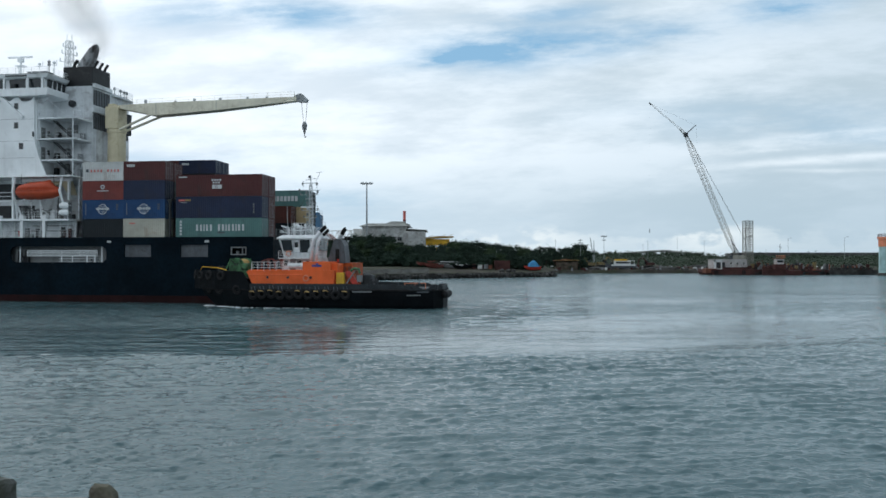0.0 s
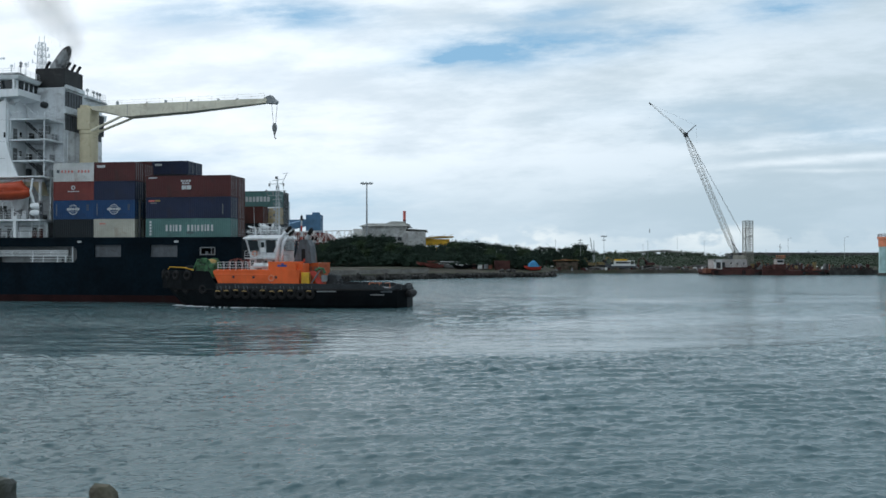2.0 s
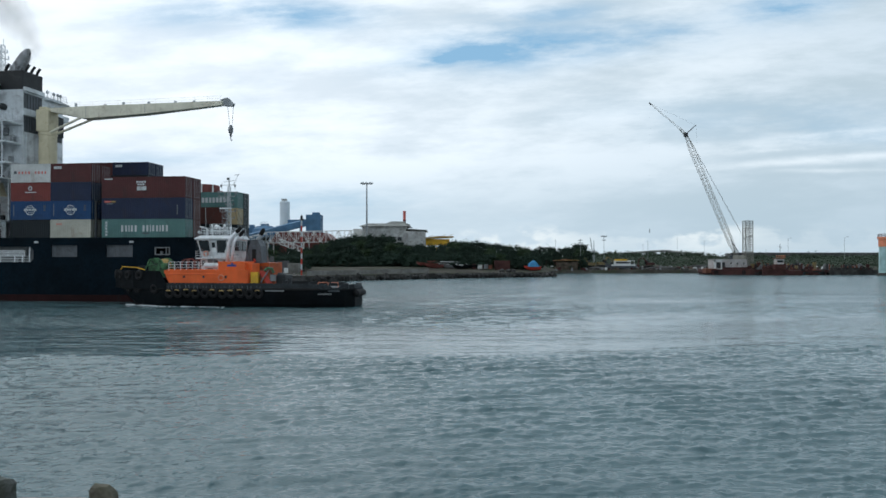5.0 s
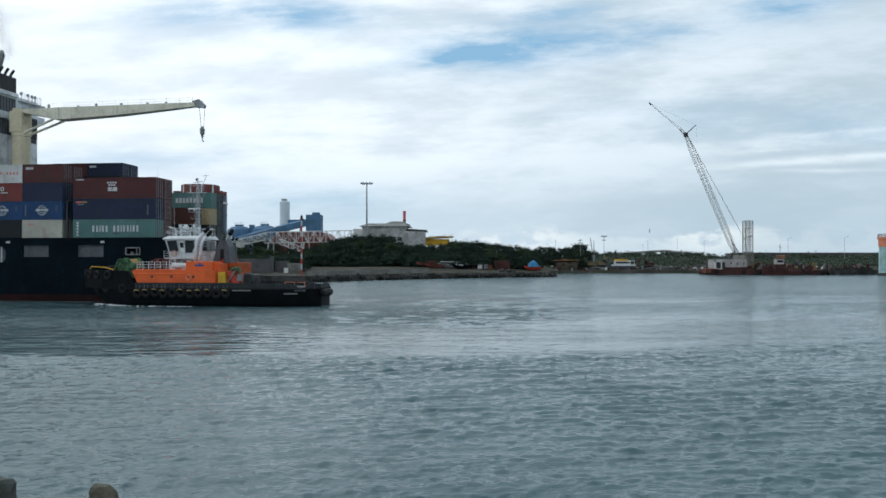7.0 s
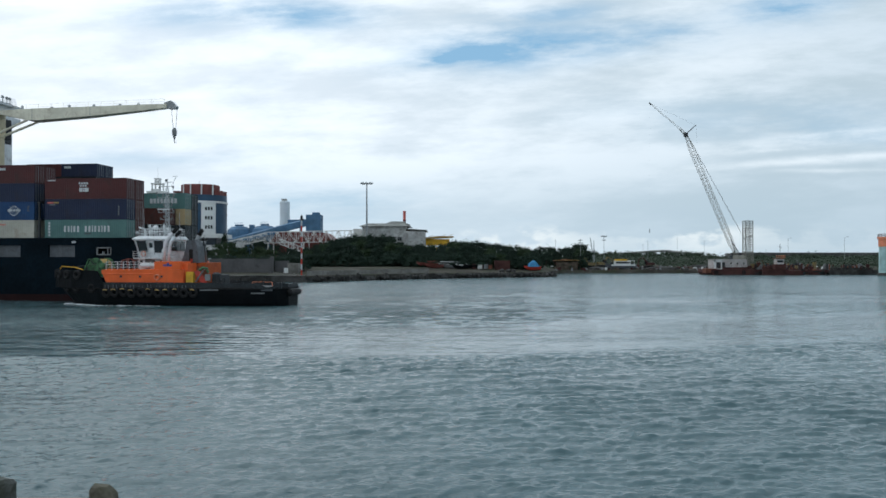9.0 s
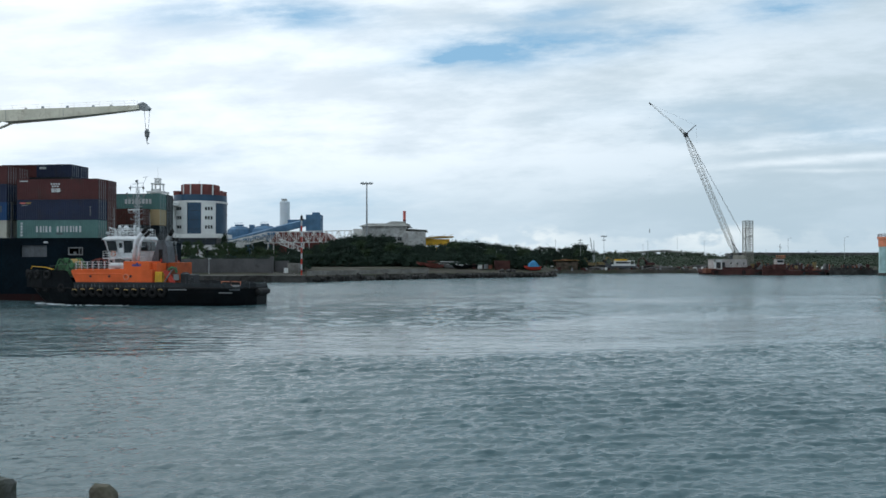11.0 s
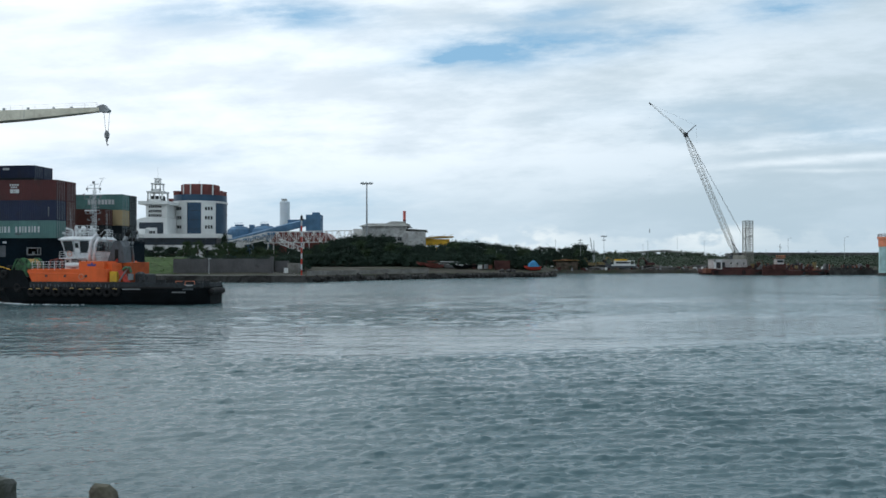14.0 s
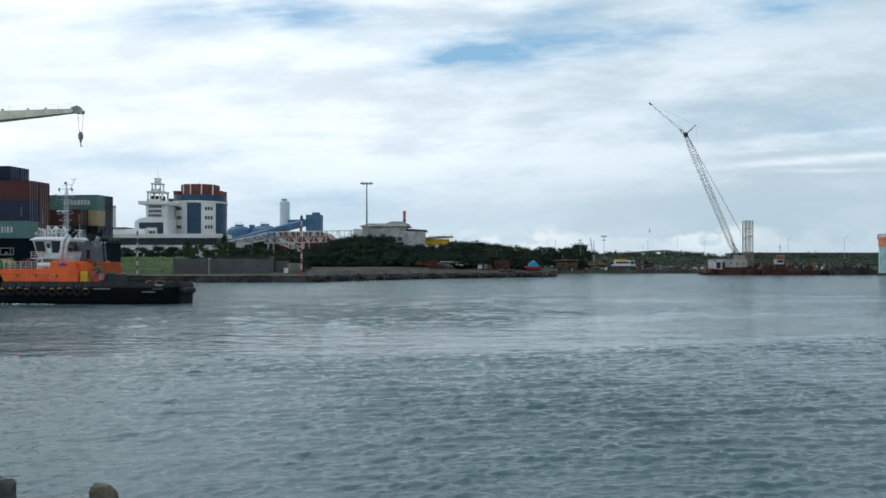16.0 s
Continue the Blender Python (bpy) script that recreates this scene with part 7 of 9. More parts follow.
    part("crown_drum", lathe(bmesh.new(), [(7.1, 28.8), (7.1, 33.0), (6.8, 33.3)], (cx, cy, 0), 14), "facade_red", block)
    for a in (-40, -12, 20, 55):
        part("crown_rib", boxes((cx + 7.15 * math.sin(radians(a)) - 0.2, cx + 7.15 * math.sin(radians(a)) + 0.2, cy - 7.2 * math.cos(radians(a)) - 0.15, cy - 7.0 * math.cos(radians(a)) + 0.3, 29.2, 33.3)), "facade", block)
    part("crown_wing", boxes((cx - 8.9, cx - 6.7, cy - 4, cy + 4, 29.21, 30.9)), "facade_red", block)
    part("crown_wing", boxes((cx + 6.6, cx + 8.8, cy - 4, cy + 4, 29.21, 31.0)), "facade_red", block)
    part("crown_box", boxes((cx - 12.5, cx - 9.6, cy + 1, cy + 5, 4.5, 28.4)), "facade_red", block)
    part("crown_aerial", tubes([((cx - 0.5, cy, 33.3), (cx - 0.5, cy, 35), 0.05)]), "steel", block)
    part("wall_lamp", tubes([((cx + 9.4, cy - 1, 21.9), (cx + 10.8, cy - 1.2, 22.2), 0.08)]), "grille", block)


build_office()


# ---- works behind the harbour ----
def build_works():
    chimney = thing("pale_chimney", "pale grey concrete chimney far behind the harbour office", "chimney")
    part("stack", lathe(bmesh.new(), [(1.5, 3), (1.15, 30), (1.15, 34.2)], (-181.5, 420, 0), 16), "facade", chimney)
    part("rim", lathe(bmesh.new(), [(1.3, 33.2), (1.3, 34.4)], (-181.5, 420, 0), 16), "shed", chimney)

    silo = thing("white_silo", "tall white cylindrical silo with a small head house", "silo")
    part("barrel", lathe(bmesh.new(), [(3.1, 3), (3.1, 40.6), (2.8, 41.2)], (-99.6, 480, 0), 28), "silo", silo, smooth=False)
    part("head_house", lathe(bmesh.new(), [(1.6, 41.2), (1.6, 42.2), (1.9, 42.3), (1.9, 42.7)], (-100.0, 480, 0), 12), "shed", silo)

    works = thing("blue_cement_works", "blue clad conveyor galleries and domes of a works", "factory")
    gal = bmesh.new()
    loft(gal, [[(x, 458, z), (x, 463, z), (x, 463, z + 3.6), (x, 460.5, z + 4.4), (x, 458, z + 3.6)] for x, z in ((-134, 11.5), (-112, 17.2), (-96, 21.5), (-82, 25.0))])
    part("conveyor_gallery", gal, "plant_blue", works)
    part("transfer_tower", boxes((-82, -73.3, 456, 466, 3, 31.5, 0.1)), "plant_blue", works)
    part("tower_head", boxes((-78.6, -74.6, 458, 463, 31.5, 33.0, 0.1), (-74.4, -72.6, 459, 461, 28.2, 29.2)), "plant_blue", works)
    for x, rr, h in ((-125.5, 7.3, 24.6), (-109.8, 7.5, 25.0)):
        dome = part("dome", lathe(bmesh.new(), [(rr, 3), (rr, h - 3.6), (rr * 0.94, h - 1.6), (rr * 0.66, h + 0.1), (0.8, h + 0.6)], (x, 470, 0), 24), "plant_blue", works)
        part("dome_walk", boxes((x - 2.4, x + 2.4, 468.5, 471.5, h + 0.6, h + 1.5)), "plant_blue", dome)
        part("dome_rail", railing([(x - 2.4, 468.5, h + 1.5), (x + 2.4, 468.5, h + 1.5)], 1.0, 1.2, 2, 0.06), "plant_blue", dome)
    part("link_bridge", boxes((-119, -116, 468, 471, 20, 26), (-95, -84, 466, 470, 26.5, 29.0)), "plant_blue", works)
    for x in (-128, -118, -106, -94, -86):
        part("trestle", tubes([((x, 459, 3), (x, 459, 13 + (x + 134) * 0.26), 0.3), ((x, 462.5, 3), (x, 462.5, 13 + (x + 134) * 0.26), 0.3)]), "plant_blue", works)

    shed = thing("maroon_shed", "long maroon roofed store shed behind the conveyor", "building")
    part("wall", boxes((-72, -46, 322, 340, 3, 11.5)), "facade_red", shed)
    part("roof", prism(bmesh.new(), [(-73, 11.51), (-45, 11.51), (-45, 12.2), (-50, 16.4), (-70, 16.8), (-73, 12.2)], 321, 341), "facade_red", shed)
    for x in np.arange(-71, -46, 2.5):
        part("roof_rib", boxes((x, x + 0.2, 320.9, 321.0, 11.6, 15.5)), "rust", shed)

    truss = thing("conveyor_truss", "white steel conveyor truss bridge on trestle legs", "conveyor")
    bm = bmesh.new()

    def run(x0, z0, x1, z1, depth, bays, y0=298.5, y1=301.5, r=0.115):
        for y in (y0, y1):
            tube(bm, (x0, y, z0), (x1, y, z1), r, n=5)
            tube(bm, (x0, y, z0 + depth), (x1, y, z1 + depth), r, n=5)
            for i in range(bays + 1):
                t = i / bays
                x, z = x0 + (x1 - x0) * t, z0 + (z1 - z0) * t
                tube(bm, (x, y, z), (x, y, z + depth), r * 0.8, n=5)
                if i < bays:
                    u = (i + 1) / bays
                    xn, zn = x0 + (x1 - x0) * u, z0 + (z1 - z0) * u
                    if i % 2:
                        tube(bm, (x, y, z), (xn, y, zn + depth), r * 0.8, n=5)
                    else:
                        tube(bm, (x, y, z + depth), (xn, y, zn), r * 0.8, n=5)
    run(-70, 11.6, -31.5, 12.4, 4.3, 16)
    run(-87, 9.2, -70, 12.9, 2.6, 9)
    part("main_span", bm, "truss_white", truss)
    bm = bmesh.new()
    run(-63.5, 11.2, -54, 7.6, 2.0, 4, 295.5, 297.5, 0.10)
    part("stair_span", bm, "truss_white", truss)
    part("walkway", boxes((-70, -31.5, 298.6, 301.4, 11.9, 12.15)), "panel", truss)
    for x in (-68.5, -60.5, -54.5, -47.5, -40.5, -33.5):
        part("trestle_leg", tubes([((x, 298.6, 2), (x, 298.6, 12.0), 0.22), ((x + 1.6, 301.2, 2), (x + 1.6, 301.2, 12.0), 0.22), ((x, 298.6, 4), (x + 1.6, 301.2, 9), 0.12)]), "truss_white", truss)
    part("drive_house", boxes((-35.0, -31.8, 297.6, 302.4, 12.2, 17.2, 0.05)), "truss_white", truss)
    part("tail_box", boxes((-80.8, -78.6, 297.8, 302.2, 9.6, 12.0)), "truss_white", truss)

    store = thing("warehouse", "grey sheet-clad warehouse with a hipped roof", "building")
    part("wall", boxes((-30.0, -13.6, 284, 300, 2.5, 17.6)), "shed", store)
    part("roof", loft(bmesh.new(), [[(-31.2, 283, 17.61), (-12.0, 283, 17.61), (-12.0, 301, 17.61), (-31.2, 301, 17.61)], [(-28.0, 287, 18.8), (-15.0, 287, 18.8), (-15.0, 297, 18.8), (-28.0, 297, 18.8)]]), "shed_roof", store)
    part("roof_monitor", loft(bmesh.new(), [[(-21.5, 287, 18.81), (-12.6, 287, 18.41), (-12.6, 297, 18.41), (-21.5, 297, 18.81)], [(-19.5, 289, 19.7), (-15, 289, 19.6), (-15, 295, 19.6), (-19.5, 295, 19.7)]]), "shed_roof", store)
    part("annex_wall", boxes((-13.55, -6.8, 283.0, 300, 2.5, 15.8)), "shed", store)
    part("annex_roof", loft(bmesh.new(), [[(-13.5, 282.4, 16.4), (-6.0, 282.4, 15.81), (-6.0, 301, 15.81), (-13.5, 301, 16.4)], [(-13.5, 282.4, 16.75), (-6.0, 282.4, 16.2), (-6.0, 301, 16.2), (-13.5, 301, 16.75)]]), "shed_roof", store)
    for x in (-27.5, -25.3, -21.8, -19.4, -17.0):
        part("window", boxes((x, x + 1.7, 283.9, 284.0, 12.2, 13.6)), "glass", store)
    for x in np.arange(-29.6, -13.8, 1.1):
        part("wall_rib", boxes((x, x + 0.12, 283.9, 283.995, 2.5, 17.5)), "shed", store)
    part("canopy", boxes((-22.5, -17.4, 281.4, 284, 11.0, 11.3)), "shed_roof", store)

    red = thing("red_chimney", "red and white banded steel chimney behind the warehouse", "chimney")
    for k in range(6):
        part("band", lathe(bmesh.new(), [(0.62, 3 + 3.85 * k), (0.62, 6.84 + 3.85 * k)], (-16.7, 330, 0), 12), "mark_red" if k % 2 else "facade_red", red)

    gold = thing("yellow_hopper", "yellow bulk hopper with a broad roof above the trees", "machine")
    part("body", boxes((-7.4, 2.6, 300, 308, 10.8, 13.2)), "yellow", gold)
    part("roof", prism(bmesh.new(), [(-8.0, 13.21), (4.2, 13.9), (4.2, 14.3), (-2, 14.4), (-8.0, 13.7)], 299, 309), "ochre", gold)
    for x in (-6.8, -2.5, 2.0):
        part("leg", tubes([((x, 301, 2.5), (x, 301, 10.8), 0.2), ((x, 307, 2.5), (x, 307, 10.8), 0.2)]), "yellow", gold)
    part("spar", tubes([((-6, 303, 14.1), (-3.5, 303, 14.9), 0.08), ((-1.5, 303, 14.1), (1.0, 303, 15.0), 0.08), ((1.0, 303, 14.1), (4.0, 303, 15.1), 0.08)]), "ochre", gold)


build_works()


# ---- quay side: beacons, wall, grass, lamps ----
def build_quayside():
    def beacon(x, y, z0, z1, bands, colours, label, r=0.21):
        ob = thing("beacon_pole", label, "beacon")
        h = (z1 - z0) / bands
        for k in range(bands):
            part("band", lathe(bmesh.new(), [(r, z0 + k * h), (r * 0.97, z0 + (k + 1) * h - 0.003)], (x, y, 0), 12), colours[k % 2], ob)
        part("plinth", boxes((x - 0.7, x + 0.7, y - 0.7, y + 0.7, z0 - 0.5, z0 + 0.02, 0.05)), "concrete", ob)
        return ob
    b = beacon(-34.9, 188.2, 1.7, 15.2, 10, ("red", "mark"), "red and white banded beacon pole on the quay corner")
    part("lantern", lathe(bmesh.new(), [(0.5, 15.2), (0.55, 15.35), (0.3, 15.5), (0.32, 16.2), (0.1, 16.6)], (-34.9, 188.2, 0), 12), "grille", b)
    part("gallery_ring", ring(bmesh.new(), (-34.9, 188.2, 15.5), 0.6, 0.05, "z", 16, 5), "grille", b)
    b = beacon(-76.2, 190.2, 1.9, 11.8, 9, ("mark", "mark_dark"), "black and white banded beacon pole on the quay", 0.19)
    part("lantern", lathe(bmesh.new(), [(0.34, 11.8), (0.22, 12.0), (0.22, 12.5), (0.05, 12.8)], (-76.2, 190.2, 0), 10), "grille", b)
    post = thing("lamp_post", "thin white lamp post by the boundary wall", "lamp post")
    part("pole", tubes([((-59.2, 193, 1.6), (-59.2, 193, 5.7), 0.09, 0.07)]), "mark", post)
    part("lamp_head", boxes((-59.4, -58.8, 192.8, 193.2, 5.7, 5.9)), "lamp", post)
    # rendered boundary wall in panels between piers
    wall = tagged(new("boundary_wall"), "dark grey rendered boundary wall in panels", "wall", kind="structure")
    for k in range(6):
        x = -69.3 + k * 4.15
        part("panel", boxes((x, x + 3.9, 196, 196.3, 1.2, 5.75 - 0.05 * (k % 2))), "wall_grey", wall)
        part("pier", boxes((x + 3.9, x + 4.15, 195.9, 196.4, 1.2, 5.95)), "wall_grey", wall)
    ruin = tagged(new("wall_end"), "broken end of the boundary wall with steps", "wall", kind="structure")
    part("pier", boxes((-44.3, -43.5, 195.6, 196.6, 1.2, 6.4)), "wall_grey", ruin)
    part("block", boxes((-43.4, -40.0, 197, 197.6, 1.2, 5.2)), "wall_grey", ruin)
    part("kiosk", boxes((-40.0, -37.2, 196, 199, 1.2, 4.6, 0.05)), "concrete", ruin)
    part("white_cabinet", boxes((-40.6, -39.6, 194.6, 195.2, 1.2, 3.4)), "facade", ruin)
    part("step", boxes((-44.6, -37.8, 193.5, 195.4, 1.2, 2.1), (-43.0, -38.6, 192.4, 193.49, 1.2, 1.85)), "concrete", ruin)
    slab("quay_apron", [(-150, -36.5, 187.5, 193.2, 1.2, 1.72)], "concrete", "pale stained concrete quay apron", "pavement", "structure")
    slab("sign_board", [(-15.9, -14.2, 212, 212.2, 1.4, 2.6)], "facade", "small white board standing on the breakwater", "sign")
    # grass bank
    bm = bmesh.new()
    xs, ys = np.arange(-110, -67.9, 1.5), np.arange(193.2, 246, 1.6)
    rows = [[bm.verts.new((x, y, land_z(x, y) + 0.12 + 0.25 * noise.noise(Vector((x * 0.4, y * 0.4, 3))))) for x in xs] for y in ys]
    for a, c in zip(rows, rows[1:]):
        for i in range(len(xs) - 1):
            bm.faces.new((a[i], a[i + 1], c[i + 1], c[i]))
    tagged(part("grass_bank", bm, "grass", smooth=True), "sloping green grass bank behind the quay", "grass", kind="structure")
    rnd = random.Random(9)
    tufts = [(rnd.uniform(-108, -69), rnd.uniform(194, 232)) for _ in range(160)]
    me = leaf_mesh("grass_tufts", rnd, [(x, y, land_z(x, y) + 0.2, 0.3) for x, y in tufts], 8, 0.14, "grass")
    tagged(new("grass_tufts", me), "tufts of long grass on the bank", "grass", kind="stuff")
    # gardens before the offices
    for x, y, h, k, w in ((-103, 246, 3.0, 4, 1.2), (-98, 247, 3.2, 4, 1.3), (-92, 246, 3.6, 4, 1.2), (-107, 247, 3.2, 4, 1.1), (-87, 246, 3.4, 4, 1.2), (-82, 244, 5.4, 3, 1.0), (-77, 240, 5.4, 3, 1.0), (-72, 243, 5.0, 3, 1.0),
                          (-67, 238, 6.4, 3, 1.2), (-62, 236, 5.8, 3, 1.2), (-57, 238, 6.2, 3, 1.2), (-53, 235, 5.6, 3, 1.2), (-48, 238, 6.0, 0, 1.2), (-44, 232, 5.0, 1, 1.2), (-75, 262, 8.5, 2, 0.45), (-128, 345, 8.0, 0, 1.3), (-119, 348, 8.5, 1, 1.3), (-110, 350, 8, 2, 1.3), (-101, 342, 8.5, 0, 1.3), (-92, 346, 8, 1, 1.3), (-84, 344, 8.5, 2, 1.3), (-77, 330, 8, 0, 1.2), (-73, 306, 6.6, 0, 1.2), (-67, 305, 6.8, 1, 1.2), (-61, 306, 6.4, 2, 1.2), (-55, 304, 7.0, 0, 1.2), (-49, 306, 7.2, 1, 1.2)):
        tree(k, x, y, h, w, x * 7 % 360, "clipped green garden tree before the harbour office", "garden trees")
    for x in (-66.5, -61.5, -56.5, -51.5, -46.8, -42.2, -39.5):
        tree(4, x, 202, 3.6, 1.3, x * 11 % 360, "leafy bush showing above the boundary wall", "garden trees")
    # tall area light
    mast = thing("light_mast", "tall galvanised harbour light mast with a ring of floodlights", "lamp post")
    part("pole", tubes([((-26.2, 262, 2.4), (-26.2, 262, 31.2), 0.42, 0.2)], n=12), "steel", mast)
    part("head_frame", tubes([((-28.0, 262, 31.3), (-24.4, 262, 31.3), 0.1), ((-26.2, 260.2, 31.3), (-26.2, 263.8, 31.3), 0.1)]), "steel", mast)
    for k in range(8):
        a = k * math.pi / 4
        x, y = -26.2 + 1.75 * math.cos(a), 262 + 1.75 * math.sin(a)
        part("floodlight", boxes((x - 0.4, x + 0.4, y - 0.3, y + 0.3, 31.2, 31.75, 0.04)), "lamp", mast)


build_quayside()


# ---- foreshore: laid-up boats, boxes, machines ----
def small_boat(x, y, z, length, label, hull, cover=None, turn=0.0, tall=1.0):
    ob = thing("fishing_boat", label, "boat", pose(x, y, z, 0, 0, turn))
    k = length / 2
    rows = []
    for s, w, top, low in ((-1, 0.05, 1.5, 0.9), (-0.7, 0.5, 1.25, 0.25), (-0.2, 0.8, 1.0, 0.0), (0.4, 0.8, 0.95, 0.0), (0.9, 0.6, 1.05, 0.1), (1.0, 0.5, 1.1, 0.3)):
        w *= length / 5
        rows.append([(s * k, -w, top), (s * k, -w * 0.7, (top + low) / 2.2), (s * k, 0, low), (s * k, w * 0.7, (top + low) / 2.2), (s * k, w, top)])
    part("hull", loft(bmesh.new(), rows), hull, ob)
    if cover:
        part("cover", loft(bmesh.new(), [[(-k * 0.55, -0.9, 1.1), (k * 0.75, -1.0, 1.1), (k * 0.75, 1.0, 1.1), (-k * 0.55, 0.9, 1.1)], [(-k * 0.35, -0.5, 2.4 * tall), (k * 0.3, -0.5, 2.9 * tall), (k * 0.3, 0.5, 2.9 * tall), (-k * 0.35, 0.5, 2.4 * tall)], [(-k * 0.1, -0.2, 2.9 * tall), (k * 0.1, -0.2, 3.1 * tall), (k * 0.1, 0.2, 3.1 * tall), (-k * 0.1, 0.2, 2.9 * tall)]]), cover, ob)
    return ob


def excavator(x, y, z, turn, paint, label):
    ob = thing("excavator", label, "excavator", pose(x, y, z, 0, 0, turn))
    for side in (-1.1, 0.6):
        part("track", prism(bmesh.new(), [(-1.7, 0.3), (-1.3, 0), (1.3, 0), (1.7, 0.3), (1.3, 0.8), (-1.3, 0.8)], side, side + 0.5), "rubber", ob)
    part("body", boxes((-1.8, 1.0, -1.2, 1.2, 0.95, 2.0, 0.08)), paint, ob)
    part("cab", boxes((0.1, 1.4, -1.2, -0.2, 1.4, 2.9, 0.06)), "glass", ob)
    part("boom", pipe(bmesh.new(), [(0.8, 0.4, 1.7), (2.6, 0.4, 3.9), (4.4, 0.4, 3.2)], [0.3, 0.25, 0.2], 6), paint, ob)
    part("stick", pipe(bmesh.new(), [(4.4, 0.4, 3.2), (4.8, 0.4, 1.2)], 0.18, 6), paint, ob)
    part("bucket", prism(bmesh.new(), [(4.5, 1.3), (5.2, 1.2), (5.0, 0.4), (4.2, 0.5)], 0.0, 0.8), "rust", ob)


def build_foreshore():
    small_boat(-2.6, 236.5, 2.7, 5.6, "faded red wooden boat laid up on the beach", "faded_red", None, 8)
    small_boat(2.2, 236.8, 2.7, 4.6, "pale weathered boat laid up on the beach", "panel", None, -5)
    small_boat(5.4, 236, 2.5, 5.0, "dark tarred boat laid up on the beach", "tug_hull", None, 3)
    stack = thing("timber_rack", "weathered trestle rack stacked with pale timber", "rack")
    for x in (-0.6, 1.2, 3.0, 4.8):
        part("leg", boxes((x, x + 0.15, 238, 238.15, 2.4, 4.4)), "panel", stack)
    part("beam", boxes((-0.8, 5.2, 237.9, 238.3, 4.4, 4.65)), "panel", stack)
    part("plank", boxes((-0.8, 4.4, 238.0, 238.9, 4.651, 4.8)), "truss_white", stack)
    box_thing = thing("site_container", "brown rusted steel store box on the beach", "container")
    part("body", boxes((16.2, 21.0, 239, 242, 2.2, 5.0, 0.03)), "rust", box_thing)
    for x in np.arange(16.4, 20.8, 0.35):
        part("rib", boxes((x, x + 0.14, 238.95, 238.998, 2.5, 4.9)), "rust", box_thing)
    for x, w, h, m in ((9.2, 0.9, 0.9, "rust"), (10.8, 1.4, 0.7, "truss_white"), (12.8, 0.8, 0.8, "panel"), (14.2, 1.2, 0.6, "rust_orange")):
        crate = thing("crate", "small weathered wooden crate standing on the beach", "crate", group="crates on the beach")
        part("body", boxes((x, x + w, 238.0, 238.8, 2.5, 2.95 + h, 0.03)), m, crate)
        part("lid", boxes((x - 0.05, x + w + 0.05, 237.95, 238.85, 2.951 + h, 3.03 + h)), m, crate)
    small_boat(28.2, 240.0, 2.0, 5.4, "red boat under a bright blue tarpaulin on the beach", "red", "tarp", 6, 1.0)
    roofed = thing("open_shed", "open shed with a rusty orange sheet roof on the shore", "shed")
    part("roof", prism(bmesh.new(), [(42.5, 4.6), (51.5, 4.6), (51.5, 4.8), (47, 5.4), (42.5, 4.8)], 290, 295), "rust_orange", roofed)
    part("back_wall", boxes((42.8, 51.2, 294.2, 294.5, 1.5, 4.55)), "bark", roofed)
    for x in (43, 47, 51):
        part("post", boxes((x - 0.1, x + 0.1, 290.3, 290.5, 1.5, 4.59)), "rust", roofed)
    for x, y in ((18, 233), (20, 234), (21.4, 233.5)):
        rock = thing("boulder", "dark wet boulder on the breakwater", "rock", group="boulders on the breakwater")
        bm = bmesh.new()
        bmesh.ops.create_icosphere(bm, subdivisions=2, radius=0.9)
        for v in bm.verts:
            v.co *= 1 + 0.35 * noise.noise(v.co * 1.3 + Vector((x, y, 0)))
            v.co.z *= 0.75
        body = part("stone", bm, "quay", rock)
        rock.matrix_basis = pose(x, y, 1.9)
    # loose stone facing along the breakwater
    rnd = random.Random(14)
    bm = bmesh.new()
    for k in range(330):
        x = rnd.uniform(-32, 36)
        m = Matrix.LocRotScale((x, shore_y(x) - rnd.uniform(0.2, 1.6), rnd.uniform(-0.1, 1.1)), Euler((rnd.uniform(0, 6), rnd.uniform(0, 6), rnd.uniform(0, 6))), Vector((rnd.uniform(0.4, 1.0), rnd.uniform(0.4, 0.9), rnd.uniform(0.3, 0.7))))
        bmesh.ops.create_icosphere(bm, subdivisions=1, radius=1.0, matrix=m)
    for v in bm.verts:
        v.co += Vector((noise.noise(v.co * 1.9), noise.noise(v.co * 1.9 + Vector((7, 0, 0))), noise.noise(v.co * 1.9 + Vector((0, 7, 0))))) * 0.25
    tagged(part("rock_armour", bm, "quay"), "tumbled dark wet stones along the breakwater", "rocks", kind="stuff")
    # pilot boat and plant along the far shore
    boat = thing("work_boat", "black-hulled white work boat with a yellow roof hauled onto the shore", "boat", pose(68.5, 294, 1.75, 0, 0, 3) @ Matrix.Diagonal((0.92, 0.92, 0.9, 1)))
    rows = []
    for s, w, top in ((-6.5, 0.2, 2.3), (-4.5, 1.5, 1.9), (0, 2.0, 1.5), (5.5, 1.9, 1.5), (6.2, 1.6, 1.6)):
        rows.append([(s, -w, top), (s, -w * 0.85, 0.2), (s, 0, -0.4), (s, w * 0.85, 0.2), (s, w, top)])
    part("hull", loft(bmesh.new(), rows), "mark_dark", boat)
    part("wheelhouse", boxes((-2.6, 3.8, -1.4, 1.4, 1.5, 3.3, 0.08)), "facade", boat)
    part("window_band", boxes((-2.4, 3.6, -1.45, -1.38, 2.1, 2.9)), "glass", boat)
    part("roof", boxes((-2.4, 2.4, -1.6, 1.6, 3.301, 4.0, 0.05)), "yellow", boat)
    part("awning", boxes((3.05, 5.6, -1.5, 1.5, 3.3, 3.42)), "facade", boat)
